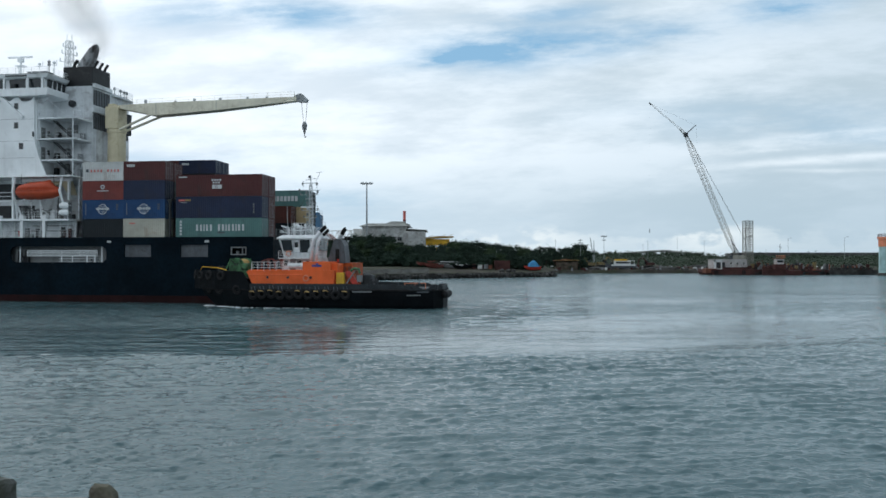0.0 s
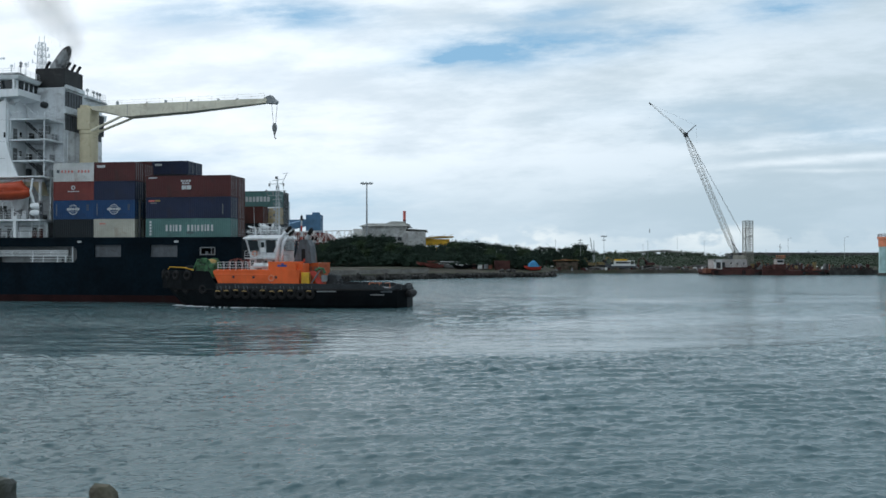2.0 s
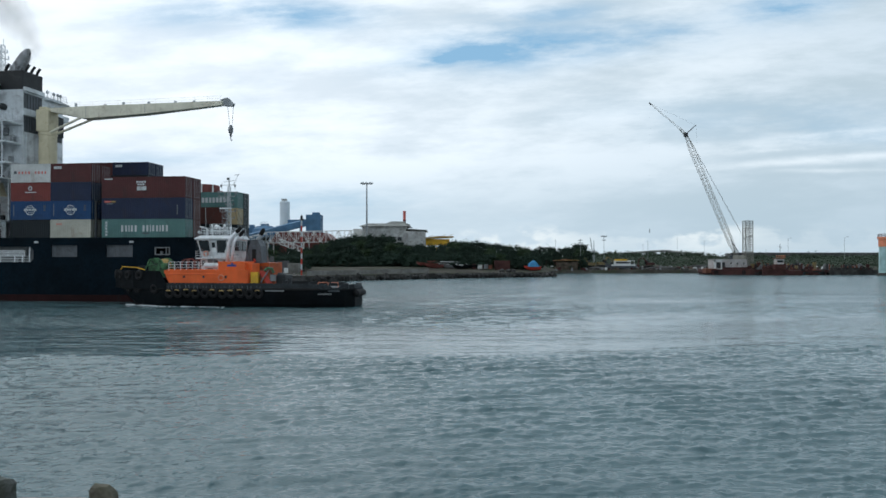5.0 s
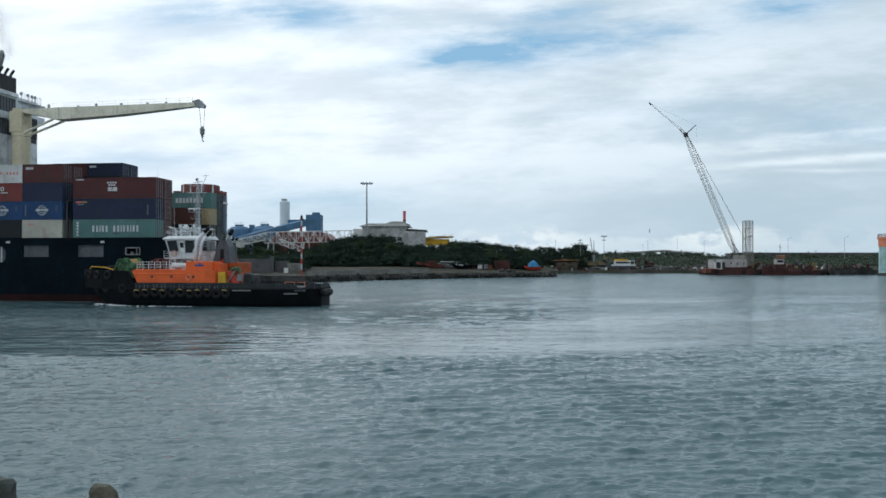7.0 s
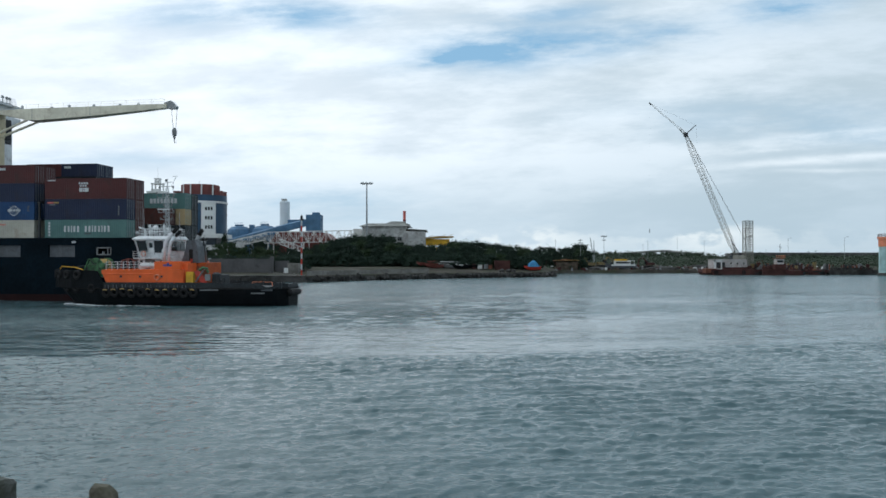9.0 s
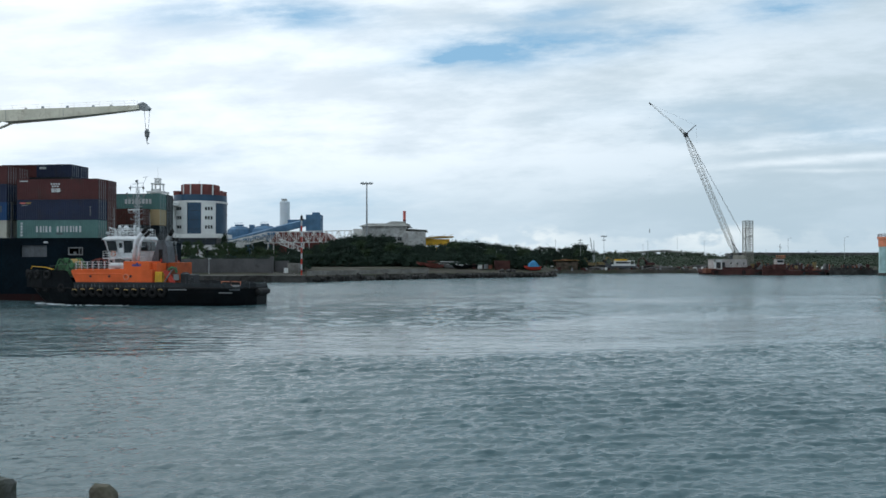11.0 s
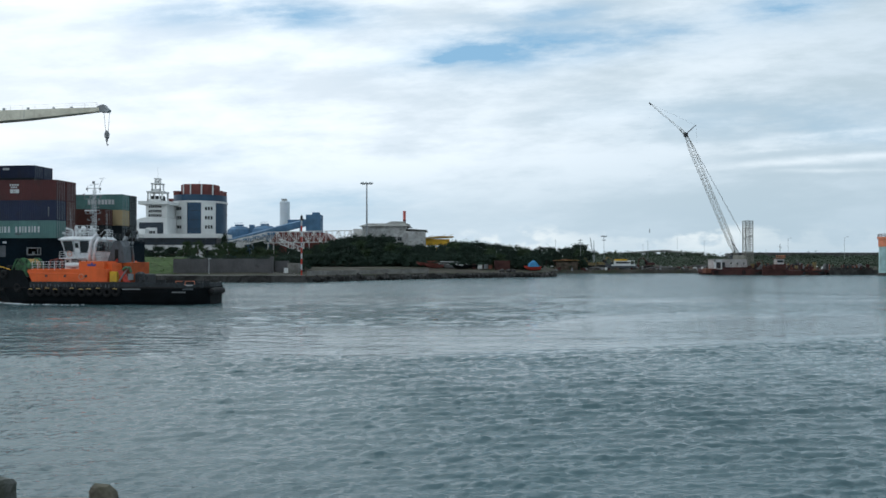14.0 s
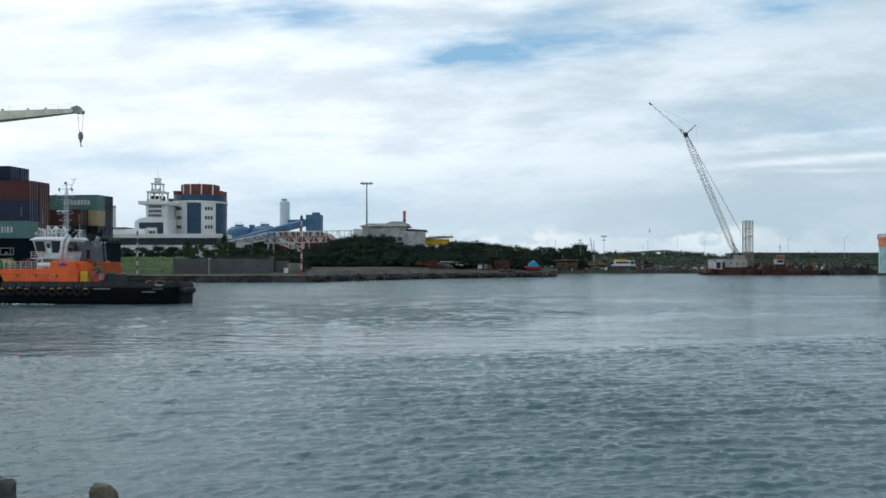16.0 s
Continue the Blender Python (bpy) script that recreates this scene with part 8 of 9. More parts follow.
    for x in (3.3, 5.4):
        part("awning_post", tubes([((x, -1.4, 1.5), (x, -1.4, 3.3), 0.06)]), "facade", boat)
    part("stripe", boxes((-4.4, 5.6, -2.06, -1.6, 1.15, 1.75)), "facade", boat)
    part("mast", tubes([((0.5, 0, 4.0), (0.5, 0, 6.4), 0.05)]), "steel", boat)
    for row in ((-4.4, -3.4, -0.9, 0.6, 1.6, 2.6, 0.05), (4.2, 5.4, -1.2, 0.4, 1.4, 2.3, 0.05), (-2.0, -1.2, -0.6, 0.6, 4.0, 4.4)):
        part("deck_gear", boxes(row), "grille", boat)
    excavator(57.5, 297, 2.0, 170, "old_yellow", "dusty yellow tracked excavator on the far shore")
    excavator(62.5, 300, 2.2, 15, "old_yellow", "dusty yellow tracked excavator with lowered boom")
    excavator(80.5, 298, 2.0, 190, "rust", "rusty red tracked excavator beside heaped earth")
    for k, (x, y, w, h) in enumerate(((59, 293.5, 9, 0.9), (84, 295, 16, 1.0), (103, 300, 22, 1.6), (74, 302, 14, 1.4), (120, 303, 24, 1.8), (138, 304, 22, 1.5))):
        heap = thing("spoil_heap", "heap of dark dredged spoil on the shore", "heap", group="spoil heaps")
        bm = bmesh.new()
        rings = []
        for r, z in ((1.0, -0.6), (0.75, 0.45), (0.4, 0.85), (0.12, 1.0)):
            rings.append([(w / 2 * r * math.cos(a) * (1 + 0.2 * noise.noise(Vector((math.cos(a) * 2, k, z)))), 4 * r * math.sin(a), h * z) for a in np.linspace(0, 2 * math.pi, 17)[:-1]])
        loft(bm, rings)
        part("body", bm, "quay", heap)
        heap.matrix_basis = pose(x, y, 1.6)
    # posts, far cranes and poles standing against the sky
    for x, y, top, arm in ((63.3, 300, 14.2, 1), (53.0, 294, 13.2, 2), (62.0, 420, 16, 0), (102, 380, 14.4, 0), (129, 420, 16.4, 0), (137, 400, 15, 0), (181, 400, 15.6, 3), (200, 380, 15.6, 3), (118, 450, 14, 0)):
        pole = thing("shore_post", "thin grey pole standing on the far shore", "post", group="posts on the far shore")
        part("pole", tubes([((x, y, 1), (x, y, top), 0.10, 0.06)]), "steel", pole)
        if arm == 1:
            part("lamp_head", boxes((x - 1.1, x + 1.1, y - 0.3, y + 0.3, top - 0.2, top + 0.35), (x - 0.6, x + 0.6, y - 0.3, y + 0.3, top - 1.6, top - 1.2)), "lamp", pole)
        elif arm == 2:
            part("cross_arm", boxes((x - 0.8, x + 0.8, y - 0.1, y + 0.1, top - 0.7, top - 0.5), (x - 0.8, x + 0.8, y - 0.1, y + 0.1, top - 1.6, top - 1.4)), "steel", pole)
        elif arm == 3:
            part("lamp_arm", pipe(bmesh.new(), [(x, y, top - 0.2), (x + 0.7, y, top + 0.6), (x + 1.8, y, top + 0.8)], 0.09, 5), "steel", pole)
    far = thing("far_crane", "distant slim crane booms beyond the thicket", "crane")
    part("boom", tubes([((69.5, 350, 2), (67.6, 350, 15.0), 0.35, 0.15)]), "steel", far)
    part("mast", tubes([((69.8, 352, 2), (69.6, 352, 13.6), 0.3, 0.15)]), "steel", far)
    # raised road on piers
    road = thing("flyover", "long low concrete flyover with a white parapet in the distance", "bridge")
    spots = [(110, 7.2), (140, 8.4), (162, 10.2), (174, 10.9), (188, 9.6), (204, 7.2)]
    for (x0, z0), (x1, z1) in zip(spots, spots[1:]):
        part("deck", loft(bmesh.new(), [[(x, 600, z - 0.8), (x, 609, z - 0.8), (x, 609, z), (x, 600, z)] for x, z in ((x0, z0), (x1, z1))]), "concrete", road)
        part("parapet", loft(bmesh.new(), [[(x, 599.7, z), (x, 599.95, z), (x, 599.95, z + 1.0), (x, 599.7, z + 1.0)] for x, z in ((x0, z0), (x1, z1))]), "shed", road)
    for x, z in ((118, 6.6), (132, 7.2), (150, 8.2), (168, 9.6), (186, 8.8), (199, 7)):
        part("pier", boxes((x - 0.5, x + 0.5, 602, 607, 0, z)), "concrete", road)
    slab("sea_dyke", [(196, 640, 520, 530, 0, 8.6), (196, 640, 519.6, 519.9, 8.0, 9.2)], "wall_grey", "long grey dyke wall along the far shore", "wall", "structure")


build_foreshore()


# ---- scrub on the far shore ----
def build_scrub():
    rnd = random.Random(33)
    clumps = []
    for _ in range(8000):
        x, d = rnd.uniform(38, 330), rnd.uniform(8, 150)
        y = shore_y(x) + d
        if x / y > 0.66:
            continue
        r = rnd.uniform(0.5, 1.6) * (1 + d / 150)
        clumps.append((x, y, land_z(x, y) + 0.12, r))
    me = leaf_mesh("scrub", rnd, clumps, 20, 0.36, "leaf_far", 0.30)
    tagged(new("scrub", me), "rough dull green scrub on the far shore", "shrubs", kind="stuff")
    far = []
    for _ in range(700):
        x, y = rnd.uniform(60, 420), rnd.uniform(430, 560)
        far.append((x, y, 5.0 + rnd.uniform(-1.5, 1.0), rnd.uniform(1.5, 3.2)))
    for _ in range(240):
        far.append((rnd.uniform(84, 166), rnd.uniform(470, 500), rnd.uniform(4.5, 8.6), rnd.uniform(1.0, 2.0)))
    for _ in range(40):
        d = rnd.gauss(0, 6)
        far.append((192 + d, 400, 4.6 + rnd.uniform(0, 2.6) * max(0.2, 1 - abs(d) / 12), 1.8))
    for x in (137, 141, 165, 168):
        far.append((x, 400, 6.2, 2.2))
    for _ in range(420):
        far.append((rnd.uniform(197, 400), rnd.uniform(506, 516), rnd.uniform(3.0, 6.7), rnd.uniform(0.6, 1.2)))
    me = leaf_mesh("far_woods", rnd, far, 80, 0.5, "leaf_far")
    tagged(new("far_woods", me), "distant low woods beyond the shore", "woods", kind="stuff")


build_scrub()


# ---- floating crane and its barge ----
def build_barge():
    barge = thing("crane_barge", "rusty red work barge with a white deckhouse moored off the shore", "barge")
    part("hull", loft(bmesh.new(), [[(92.2, 262, 0.9), (93.0, 262, -0.6), (131, 262, -0.6), (132, 262, 1.6), (132, 262, 1.9), (92.2, 262, 1.9)], [(92.2, 276, 0.9), (93.0, 276, -0.6), (131, 276, -0.6), (132, 276, 1.6), (132, 276, 1.9), (92.2, 276, 1.9)]]), "rust", barge)
    house = part("deckhouse", boxes((93.8, 105.3, 264, 270, 1.9, 5.2, 0.05)), "barge_pale", barge)
    for x in np.arange(96.6, 105.2, 1.05):
        part("wall_rib", boxes((x, x + 0.09, 263.93, 263.998, 2.7, 5.1)), "barge_pale", house)
    part("roof_edge", boxes((93.6, 105.5, 263.85, 270.1, 5.202, 5.36)), "barge_pale", house)
    part("end_panel", boxes((93.7, 94.5, 263.86, 263.99, 2.0, 5.15), (93.7, 96.5, 263.86, 263.99, 4.5, 5.15), (96.1, 96.5, 263.86, 263.99, 2.0, 4.49)), "facade", house)
    part("rust_skirt", boxes((96.6, 105.4, 263.8, 263.92, 1.9, 2.65)), "rust", house)
    part("bow_box", boxes((90.4, 94.2, 262.4, 266, 0.6, 2.2, 0.06)), "rust_orange", barge)
    part("doorway", boxes((94.6, 97.6, 263.9, 264.05, 2.3, 4.3)), "grille", house)
    for x in (99.4, 101.6, 103.8):
        part("window", boxes((x, x + 0.5, 263.93, 264.02, 3.6, 4.2)), "glass", house)
    part("deck_rail", railing([(91, 262.2, 2.1), (131.5, 262.2, 2.3)], 1.0, 2.0, 2, 0.04), "rust", barge)
    rnd = random.Random(3)
    for k in range(110):
        x = rnd.uniform(105.6, 130)
        w, h = rnd.uniform(0.2, 1.5), rnd.uniform(0.3, 2.6) * rnd.uniform(0.4, 1)
        part("deck_gear", boxes((x, x + w, 263 + (k % 17) * 0.6, 263.7 + (k % 17) * 0.6, 1.89, 2.1 + h, 0.05)), ("rust", "rust_orange", "grille", "rust", "quay", "rust", "old_yellow", "grille", "panel")[k % 9], barge)
    for k in range(26):
        x, y, h = rnd.uniform(105.6, 130), rnd.uniform(262.6, 270), rnd.uniform(0.8, 3.4)
        part("deck_post", tubes([((x, y, 1.9), (x + rnd.uniform(-1, 1), y, 1.9 + h), 0.08)]), ("rust", "grille", "rust_orange", "panel")[k % 4], barge)
    for k in range(44):
        x, z = rnd.uniform(107, 131.5), rnd.uniform(0.1, 1.7)
        part("side_gear", boxes((x, x + rnd.uniform(0.3, 1.6), 261.55, 261.95, z, z + rnd.uniform(0.2, 0.9), 0.04)), ("grille", "quay", "rust", "grille", "quay", "rust_orange")[k % 6], barge)
    for x in (93.8, 103.2, 112.4, 121.0):
        part("tyre", ring(bmesh.new(), (x, 261.8, 0.9), 0.5, 0.2, "y", 14, 6), "rubber", barge)
    tower = bmesh.new()
    lattice(tower, (108.3, 271, 2.3), (108.3, 271, 19.0), 2.6, 2.6, 20, 0.14, 0.055)
    tower = part("leader_tower", tower, "truss_old", barge, "weathered steel lattice tower")
    for z in (5.0, 7.8, 10.6, 13.4, 16.2, 18.9):
        part("tower_platform", boxes((106.9, 109.7, 269.6, 272.4, z, z + 0.12)), "truss_old", tower)
    part("tower_ladder", tubes([((107.4, 269.3, 2.3), (107.4, 269.3, 19.3), 0.05), ((107.9, 269.3, 2.3), (107.9, 269.3, 19.3), 0.05)]), "truss_old", tower)

    crane = thing("crawler_crane", "tall lattice boom crane standing on the barge", "crane")
    part("house", boxes((100.9, 105.0, 265.5, 269.5, 5.21, 6.7, 0.08)), "truss_old", crane)
    part("cab", boxes((99.9, 100.85, 265.5, 266.8, 5.21, 6.7, 0.06)), "glass", crane)
    bm = bmesh.new()
    foot, head = Vector((102.9, 267.5, 6.6)), Vector((85.2, 267.5, 49.2))
    lattice(bm, foot, foot.lerp(head, 0.12), 0.7, 1.65, 4, 0.075, 0.038)
    lattice(bm, foot.lerp(head, 0.12), foot.lerp(head, 0.88), 1.65, 1.65, 28, 0.07, 0.034)
    lattice(bm, foot.lerp(head, 0.88), head, 1.65, 0.6, 4, 0.075, 0.038)
    part("boom", bm, "truss_old", crane)
    bm = bmesh.new()
    lattice(bm, head, (83.0, 267.5, 51.4), 0.8, 0.6, 3, 0.08, 0.04)
    lattice(bm, (83.0, 267.5, 51.4), (72.6, 267.5, 60.2), 0.45, 0.22, 16, 0.026, 0.012)
    part("fly_jib", bm, "truss_white", crane)
    part("jib_tip", tubes([((73.2, 267.5, 59.7), (72.4, 267.5, 60.4), 0.28, 0.2)]), "grille", crane)
    part("jib_strut", tubes([((85.2, 267.5, 49.2), (88.8, 267.5, 52.5), 0.2, 0.14), ((85.2, 268.1, 49.2), (88.8, 267.7, 52.5), 0.12)]), "grille", crane)
    part("boom_head", boxes((84.6, 85.9, 267.0, 268.0, 48.4, 49.8, 0.1)), "grille", crane)
    part("pendant", tubes([((85.8, 267.2, 49.0), (106.0, 267.2, 12.0), 0.035), ((85.8, 267.8, 49.0), (106.0, 267.8, 12.0), 0.035), ((88.8, 267.5, 52.5), (89.2, 267.5, 46), 0.02), ((72.6, 267.5, 60.2), (88.8, 267.5, 52.5), 0.02)]), "rope", crane)
    part("gantry", tubes([((102.4, 267, 7.0), (100.9, 267, 12.5), 0.13), ((104.6, 268, 6.72), (101.2, 268, 12.0), 0.13), ((106.0, 267.5, 12.0), (107, 267.5, 6.2), 0.06)]), "grille", crane)
    part("fall_rope", tubes([((72.6, 267.5, 60.0), (72.5, 267.5, 16.0), 0.0016)]), "rope", crane)
    part("hook_ball", lathe(bmesh.new(), [(0.04, 14.4), (0.10, 14.8), (0.13, 15.4), (0.05, 16.2)], (72.5, 267.5, 0), 8), "panel", crane)

    boat = thing("work_tug", "small rusty red work tug lying behind the barge gear", "tugboat")
    part("hull", loft(bmesh.new(), [[(x, 259.3 - w, 1.6 + up), (x, 259.3 - w * 0.8, -0.5), (x, 259.3 + w * 0.8, -0.5), (x, 259.3 + w, 1.6 + up)] for x, w, up in ((108.5, 0.3, 0.9), (111, 1.8, 0.5), (117, 2.0, 0), (121, 1.8, 0))]), "rust", boat)
    part("wheelhouse", boxes((112.4, 115.8, 258, 260.6, 1.4, 3.7, 0.06)), "rust", boat)
    part("upper_cab", boxes((112.9, 115.4, 258.2, 260.4, 3.71, 5.5, 0.06)), "barge_pale", boat)
    part("window", boxes((113.1, 115.2, 258.12, 258.25, 4.3, 5.1)), "glass", boat)
    part("roof", boxes((112.6, 115.8, 257.9, 260.8, 5.51, 5.75, 0.1)), "rust_orange", boat)
    part("roof_rail", railing([(112.7, 258, 5.75), (115.7, 258, 5.75), (115.7, 260.7, 5.75)], 0.9, 0.8, 2, 0.05), "coral_paint", boat)
    part("side_rail", railing([(108.8, 257.6, 1.9), (120.8, 257.5, 1.6)], 1.0, 1.2, 2, 0.05), "rust", boat)
    part("mast", tubes([((114.6, 259.3, 5.75), (114.6, 259.3, 10.6), 0.08), ((114.0, 259.3, 9.6), (115.2, 259.3, 9.6), 0.06)]), "grille", boat)
    dumb = thing("hopper_barge", "low dark hopper barge beside the work barge", "barge")
    part("hull", loft(bmesh.new(), [[(x, 263, -0.5 + up), (x, 271, -0.5 + up), (x, 271, 1.7), (x, 263, 1.7)] for x, up in ((132.5, 1.6), (134, 0), (149, 0), (151, 1.4))]), "quay", dumb)
    part("coaming", boxes((135, 149, 264.5, 270, 1.71, 2.4)), "quay", dumb)
    rnd = random.Random(77)
    for k in range(36):
        x, h = rnd.uniform(133, 148), rnd.uniform(0.3, 1.8)
        part("scrap", boxes((x, x + rnd.uniform(0.2, 1.2), 263.2 + k % 6, 263.8 + k % 6, 1.7, 2.0 + h, 0.04)), ("quay", "rust", "grille", "rust_orange", "panel", "rust")[k % 6], dumb)


build_barge()


# ---- wreckage and gear strewn along the far shore, boats on the beach ----
def build_shore_clutter():
    rnd = random.Random(61)
    groups = {"quay": [], "rust": [], "panel": [], "facade": [], "bark": []}
    for k in range(420):
        x = rnd.uniform(40, 150)
        y = shore_y(x) + rnd.uniform(0.5, 16)
        a, w, d, h = rnd.uniform(0, 3.14), rnd.uniform(0.2, 1.5), rnd.uniform(0.15, 0.6), rnd.uniform(0.12, 0.9)
        groups[rnd.choice(("quay", "quay", "quay", "quay", "bark", "bark", "bark", "rust", "rust", "panel", "panel", "panel", "panel", "facade"))].append((x, y, land_z(x, y) + 0.1, a, w, d, h))
    for key, label in (("quay", "dark rubble strewn along the far shore"), ("rust", "rusty scrap steel lying on the far shore"), ("panel", "grey broken slabs on the far shore"), ("facade", "white debris scattered on the far shore"), ("bark", "driftwood and brown timbers on the far shore")):
        bm = bmesh.new()
        for x, y, z, a, w, d, h in groups[key]:
            c, n = math.cos(a), math.sin(a)
            foot = [(x + c * p - n * q, y + n * p + c * q) for p, q in ((-w, -d), (w, -d), (w, d), (-w, d))]
            loft(bm, [[(u, v, z - 0.4) for u, v in foot], [(x + (u - x) * rnd.uniform(0.4, 0.95), y + (v - y) * 0.7, z + h * rnd.uniform(0.5, 1.1)) for u, v in foot]])
        tagged(part("shore_debris", bm, key), label, "debris", kind="stuff")
    for x, y, size, turn, paint, words in ((-4.6, 240, 7.5, 4, "faded_red", "long faded red boat propped on the beach"), (1.2, 239.5, 6.4, -8, "facade", "white open fishing boat drawn up on the beach"), (4.8, 239, 5.6, 12, "facade", "dirty white skiff drawn up on the beach"), (8.6, 238.4, 4.6, -4, "tug_hull", "small black skiff drawn up on the beach"), (11.5, 239.4, 4.4, 9, "rust", "rust-red skiff lying on the beach")):
        small_boat(x, y, land_z(x, y) + 0.3, size, words, paint, None, turn)
    for x, y, w, h, paint, words in ((-3.4, 241, 3.2, 1.8, "faded_red", "stack of faded red fish crates"), (3.2, 241.5, 2.4, 1.6, "facade", "white weathered gear box"), (13.4, 240.4, 1.6, 1.4, "panel", "grey weathered gear box")):
        ob = thing("gear_box", words + " on the beach", "crate", group="gear boxes on the beach")
        z = land_z(x, y)
        part("body", boxes((x - w / 2, x + w / 2, y - 0.7, y + 0.7, z - 0.1, z + h, 0.05)), paint, ob)
        part("lid", boxes((x - w / 2 - 0.08, x + w / 2 + 0.08, y - 0.78, y + 0.78, z + h + 0.004, z + h + 0.14)), paint, ob)
    shed = thing("boat_hut", "low brown hut with a pale sheet roof on the shore", "shed")
    part("wall", boxes((43.0, 51.0, 289.2, 289.4, 1.4, 4.2)), "bark", shed)
    part("roof_sheet", boxes((42.4, 51.6, 288.6, 290.0, 4.85, 5.0)), "ochre", shed)
    for x in (43.1, 45.7, 48.3, 50.9):
        part("post", boxes((x - 0.08, x + 0.08, 288.9, 289.1, 1.4, 4.85)), "bark", shed)
    walls = quay_wall([(-33.5, 188.6), (-18.5, 207.4), (-4, 219.0)], 1.0, 2.75, 0.1, "concrete", "parapet_wall", "low pale weathered concrete wall along the quay road")


build_shore_clutter()


def build_pillar():
    light = thing("harbour_light_pillar", "teal harbour entrance pillar with a coral band", "lighthouse")
    x, y = 147.9, 254.0
    part("footing", lathe(bmesh.new(), [(3.0, -1), (3.0, 0.7), (2.7, 0.9)], (x, y, 0), 10), "quay", light)
    part("shaft", lathe(bmesh.new(), [(2.55, 0.9), (2.45, 9.6)], (x, y, 0), 10), "teal_paint", light)
    part("coral_band", lathe(bmesh.new(), [(2.6, 9.61), (2.6, 12.0), (2.95, 12.2), (2.95, 12.9)], (x, y, 0), 10), "coral_paint", light)
    part("gallery_rail", railing([(x + 2.8 * math.cos(a), y + 2.8 * math.sin(a), 12.9) for a in np.linspace(0, 2 * math.pi, 9)], 0.9, 1.4, 2, 0.06), "rust", light)
    part("lantern", lathe(bmesh.new(), [(0.8, 12.9), (0.8, 14.4), (0.3, 15.2)], (x + 0.8, y, 0), 10), "coral_paint", light)
    for k in range(3):
        part("step_ring", lathe(bmesh.new(), [(2.62, 1.8 + 2.6 * k), (2.62, 1.95 + 2.6 * k)], (x, y, 0), 10), "teal_paint", light)


build_pillar()


# ---- the sea wall on which the camera stands ----
def build_sea_wall():
    slab("sea_wall", [(-60, 60, -12, 6.9, -1.0, 3.70), (-60, -3.28, 6.4, 7.05, 3.701, 3.985)], "concrete", "old concrete sea wall under the viewer", "wall", "structure")
    for x, top, k in ((-3.93, 4.22, 0), (-3.04, 4.16, 1)):
        post = thing("stone_stump", "broken mossy stone stump on the sea wall's edge", "post", group="stumps on the sea wall")
        bm = bmesh.new()
        rings = []
        shape = ((3.7, -0.15, 0.17), (3.98, -0.135, 0.145), (4.06, -0.118, 0.118), (4.12, -0.112, 0.085), (4.15, -0.100, 0.055)) if k else ((3.985, -0.10, 0.10), (4.08, -0.10, 0.10), (top - 0.04, -0.098, 0.098), (top, -0.07, 0.07))
        for z, lo, hi in shape:
            mid, half = (lo + hi) / 2, 0.88 * (hi - lo) / 2
            rings.append([(x + mid + half * a + 0.012 * noise.noise(Vector((a * 3, b * 3, z * 9 + k))), 6.85 + 0.8 * half * b, z + (0.035 * noise.noise(Vector((a * 5, b * 2, k))) if z > 4.0 else 0)) for a, b in ((-1, -0.7), (-0.5, -1), (0.5, -1), (1, -0.6), (1, 0.6), (0.5, 1), (-0.5, 1), (-1, 0.7))])
        loft(bm, rings)
        bmesh.ops.subdivide_edges(bm, edges=bm.edges, cuts=2, use_grid_fill=True)
        for v in bm.verts:
            if v.co.z > 4.01:
                v.co += Vector((noise.noise(v.co * 14), noise.noise(v.co * 14 + Vector((5, 0, 0))), noise.noise(v.co * 14 + Vector((0, 9, 0))))) * 0.012
        part("stone", bm, "stone" if k else "stump_grey", post)


build_sea_wall()


# ---- funnel smoke: soft puffs that rise from the uptake while the ship moves on ----
def smoke_material():
    m = bpy.data.materials.new("thin_grey_smoke")
    m.use_nodes = True
    tr = m.node_tree
    tr.nodes.clear()
    at = node(tr, "ShaderNodeTexCoord").outputs["Object"]
    x, y, z = node(tr, "ShaderNodeSeparateXYZ", {0: at}).outputs
    # depth of the puff across its width
    r2 = calc(tr, "ADD", calc(tr, "MULTIPLY", x, x), calc(tr, "MULTIPLY", z, z))
    depth = calc(tr, "MAXIMUM", calc(tr, "SUBTRACT", 1.0, r2), 0.0)
    cloud = ramp(tr, grain(tr, at, 1.1, 4, 0.5), 0.3, 0.75, 0.45, 1.0)
    dense = calc(tr, "MULTIPLY", calc(tr, "MULTIPLY", calc(tr, "MULTIPLY", depth, depth), cloud), 0.22)
    clear = node(tr, "ShaderNodeBsdfTransparent")
    dust = node(tr, "ShaderNodeBsdfDiffuse", {0: (0.27, 0.255, 0.25, 1)})
    mix = node(tr, "ShaderNodeMixShader", {0: dense, 1: clear.outputs[0], 2: dust.outputs[0]})
    out = node(tr, "ShaderNodeOutputMaterial", {0: mix.outputs[0]})
    return m


SMOKE = []


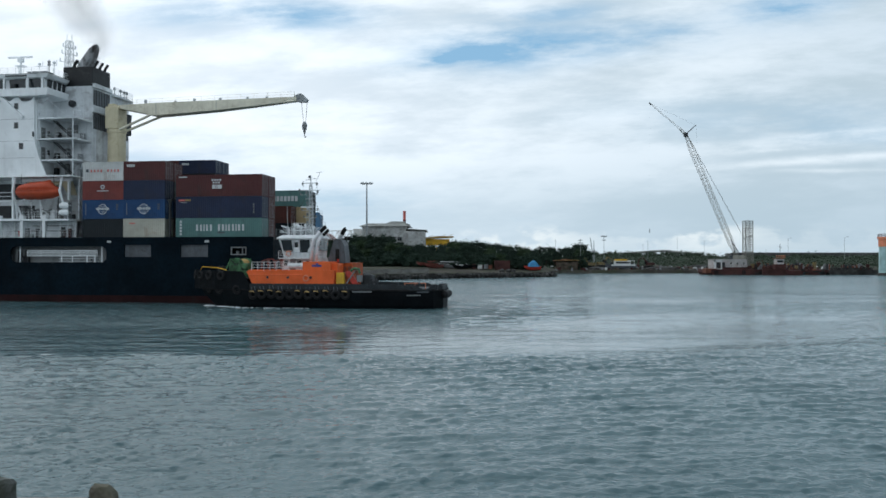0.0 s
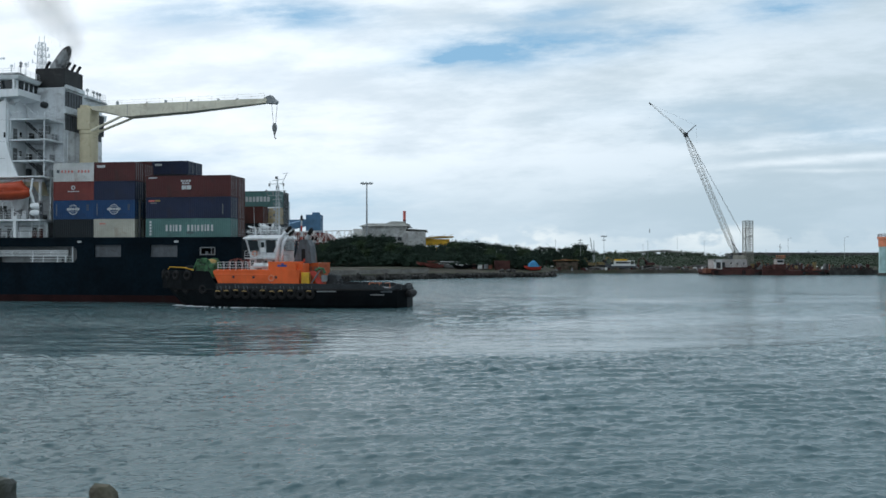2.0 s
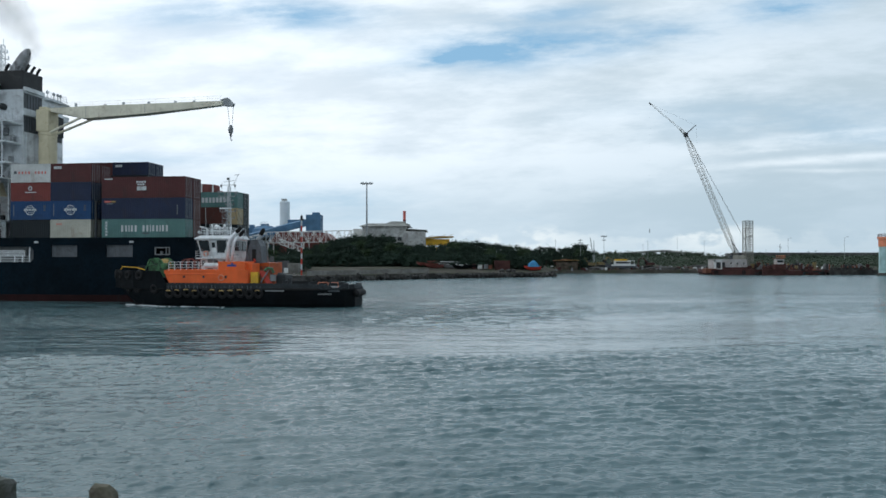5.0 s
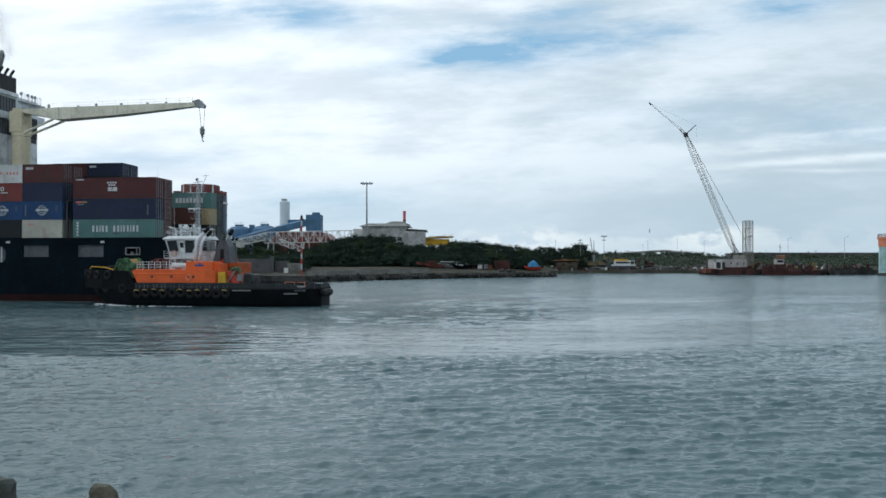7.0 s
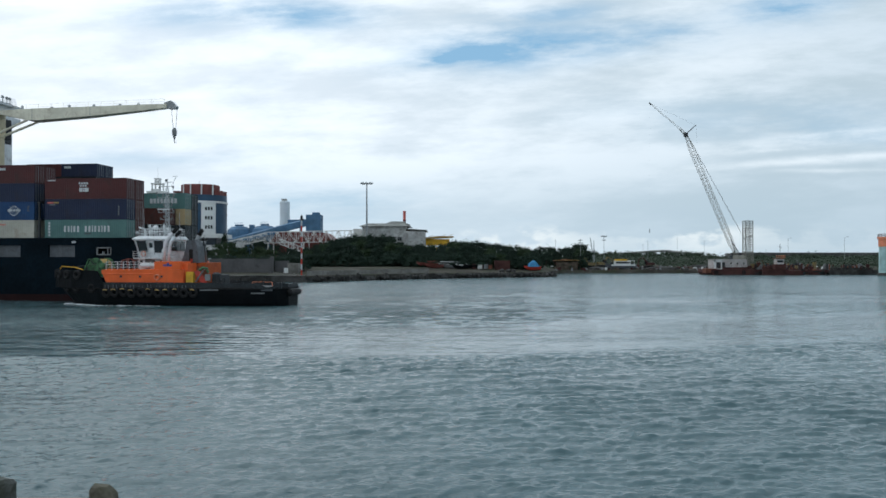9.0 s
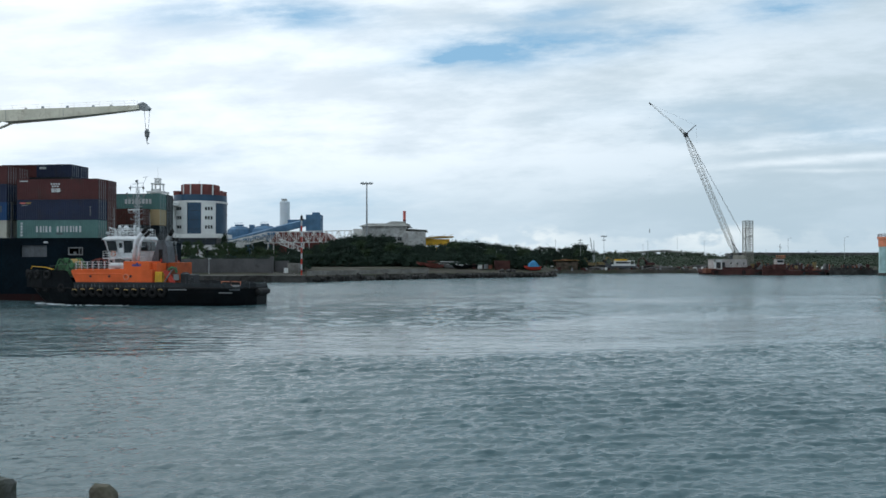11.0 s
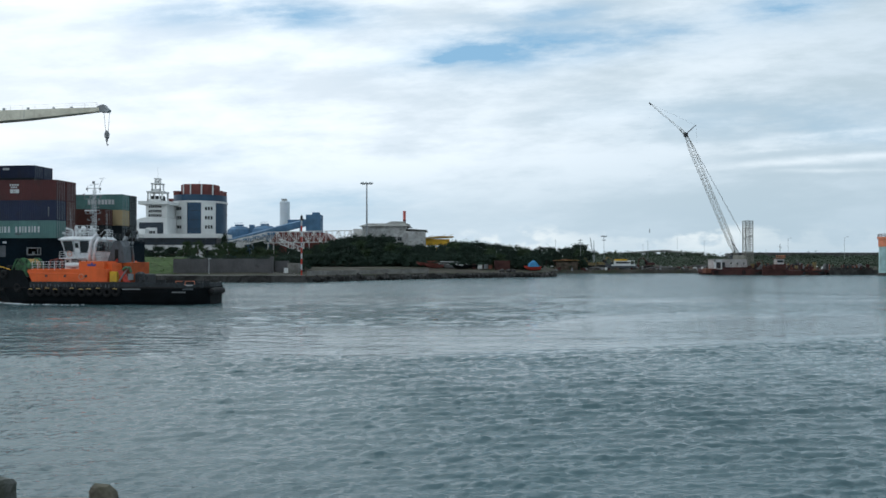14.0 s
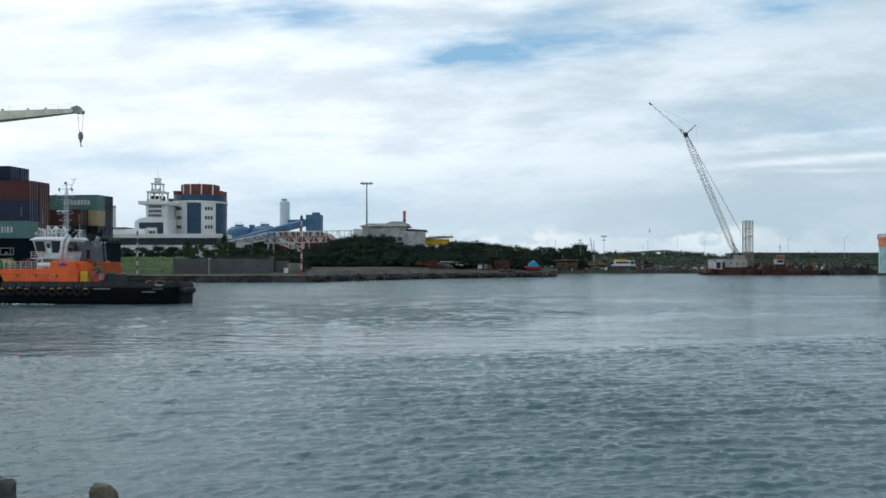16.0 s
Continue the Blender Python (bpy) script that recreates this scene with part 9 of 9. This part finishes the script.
def build_smoke():
    M["smoke"] = smoke_material()
    bm = bmesh.new()
    bmesh.ops.create_icosphere(bm, subdivisions=3, radius=1.0)
    bmesh.ops.delete(bm, geom=[v for v in bm.verts if v.co.y > 0.05], context="VERTS")
    me = bpy.data.meshes.new("puff")
    bm.to_mesh(me)
    bm.free()
    me.materials.append(M["smoke"])
    me.polygons.foreach_set("use_smooth", [True] * len(me.polygons))
    rnd = random.Random(5)
    for k in range(13):
        ob = thing("smoke_puff", "thin grey exhaust smoke puff above the funnel", "smoke", group="funnel smoke")
        puff = new("puff", me)
        puff.parent = ob
        h = -3.4 + 1.0 * k
        size = 1.3 + 0.40 * max(0, h + 2.0)
        puff.matrix_basis = Matrix.Diagonal((size * 1.05, size * 0.7, size * 1.25, 1))
        SMOKE.append((ob, h, rnd.uniform(-0.25, 0.25), rnd.uniform(0, 360)))


def smoke_at(t, h, sway):
    rise = h + 0.32 * t
    lean = -0.52 * max(0, rise) - 0.02 * max(0, rise) ** 2 + sway * max(0, min(1, rise))
    return ship_at(t) @ pose(-16.3 + 1.6 * min(1, max(0, rise + 1)) + lean, 7.6, 37.3 + rise)


# ---- foam thrown up along the tug's bow ----
def build_foam():
    foam = thing("bow_wave", "broken white foam along the tug's waterline", "foam", tug_at(0), kind="stuff")
    rnd = random.Random(8)
    verts, faces = [], []
    for k in range(90):
        t = rnd.random() ** 0.7
        x = -30.8 + 15.0 * t
        y = -(1.6 + 3.3 * min(1, (x + 30.8) / 6.5) + rnd.uniform(0.0, 0.45))
        s, h = rnd.uniform(0.04, 0.26) * (1.25 - 0.8 * t) * (1.5 if t < 0.3 else 1 if (x * 0.9) % 2 < 1.3 else 0.35), rnd.uniform(0.03, 0.13) * (1.1 - 0.7 * t)
        n = len(verts)
        for a in range(6):
            q = a * math.pi / 3
            verts.append((x + s * 1.8 * math.cos(q) * rnd.uniform(0.6, 1.2), y + s * 0.5 * math.sin(q) * rnd.uniform(0.6, 1.2), 0.0))
        verts.append((x, y, h))
        faces += [(n + a, n + (a + 1) % 6, n + 6) for a in range(6)]
    me = bpy.data.meshes.new("foam")
    me.from_pydata(verts, [], faces)
    me.materials.append(M["foam"])
    o = new("foam_crest", me)
    o.parent = foam
    return foam


build_smoke()
foam = build_foam()


# ---- what moves: the ship with all that rides on it, the tug, the drifting water and smoke ----
def motions():
    times = [0, 2, 4, 6, 8, 10, 12, 14, 16]
    walk(ship, [(t, ship_at(t)) for t in times])
    for ob, m in CARRIED:
        walk(ob, [(t, ship_at(t) @ m) for t in times])
    walk(tug, [(t, tug_at(t)) for t in times])
    walk(foam, [(t, tug_at(t) @ pose(0.12 * (t % 4) - 0.24, 0, 0)) for t in times])
    for ob, h, sway, turn in SMOKE:
        walk(ob, [(t, smoke_at(t, h, sway)) for t in times])
    walk(water, [(0, pose(9.2, 0.5, 0)), (16, pose(-9.2, -0.5, 0))])


motions()
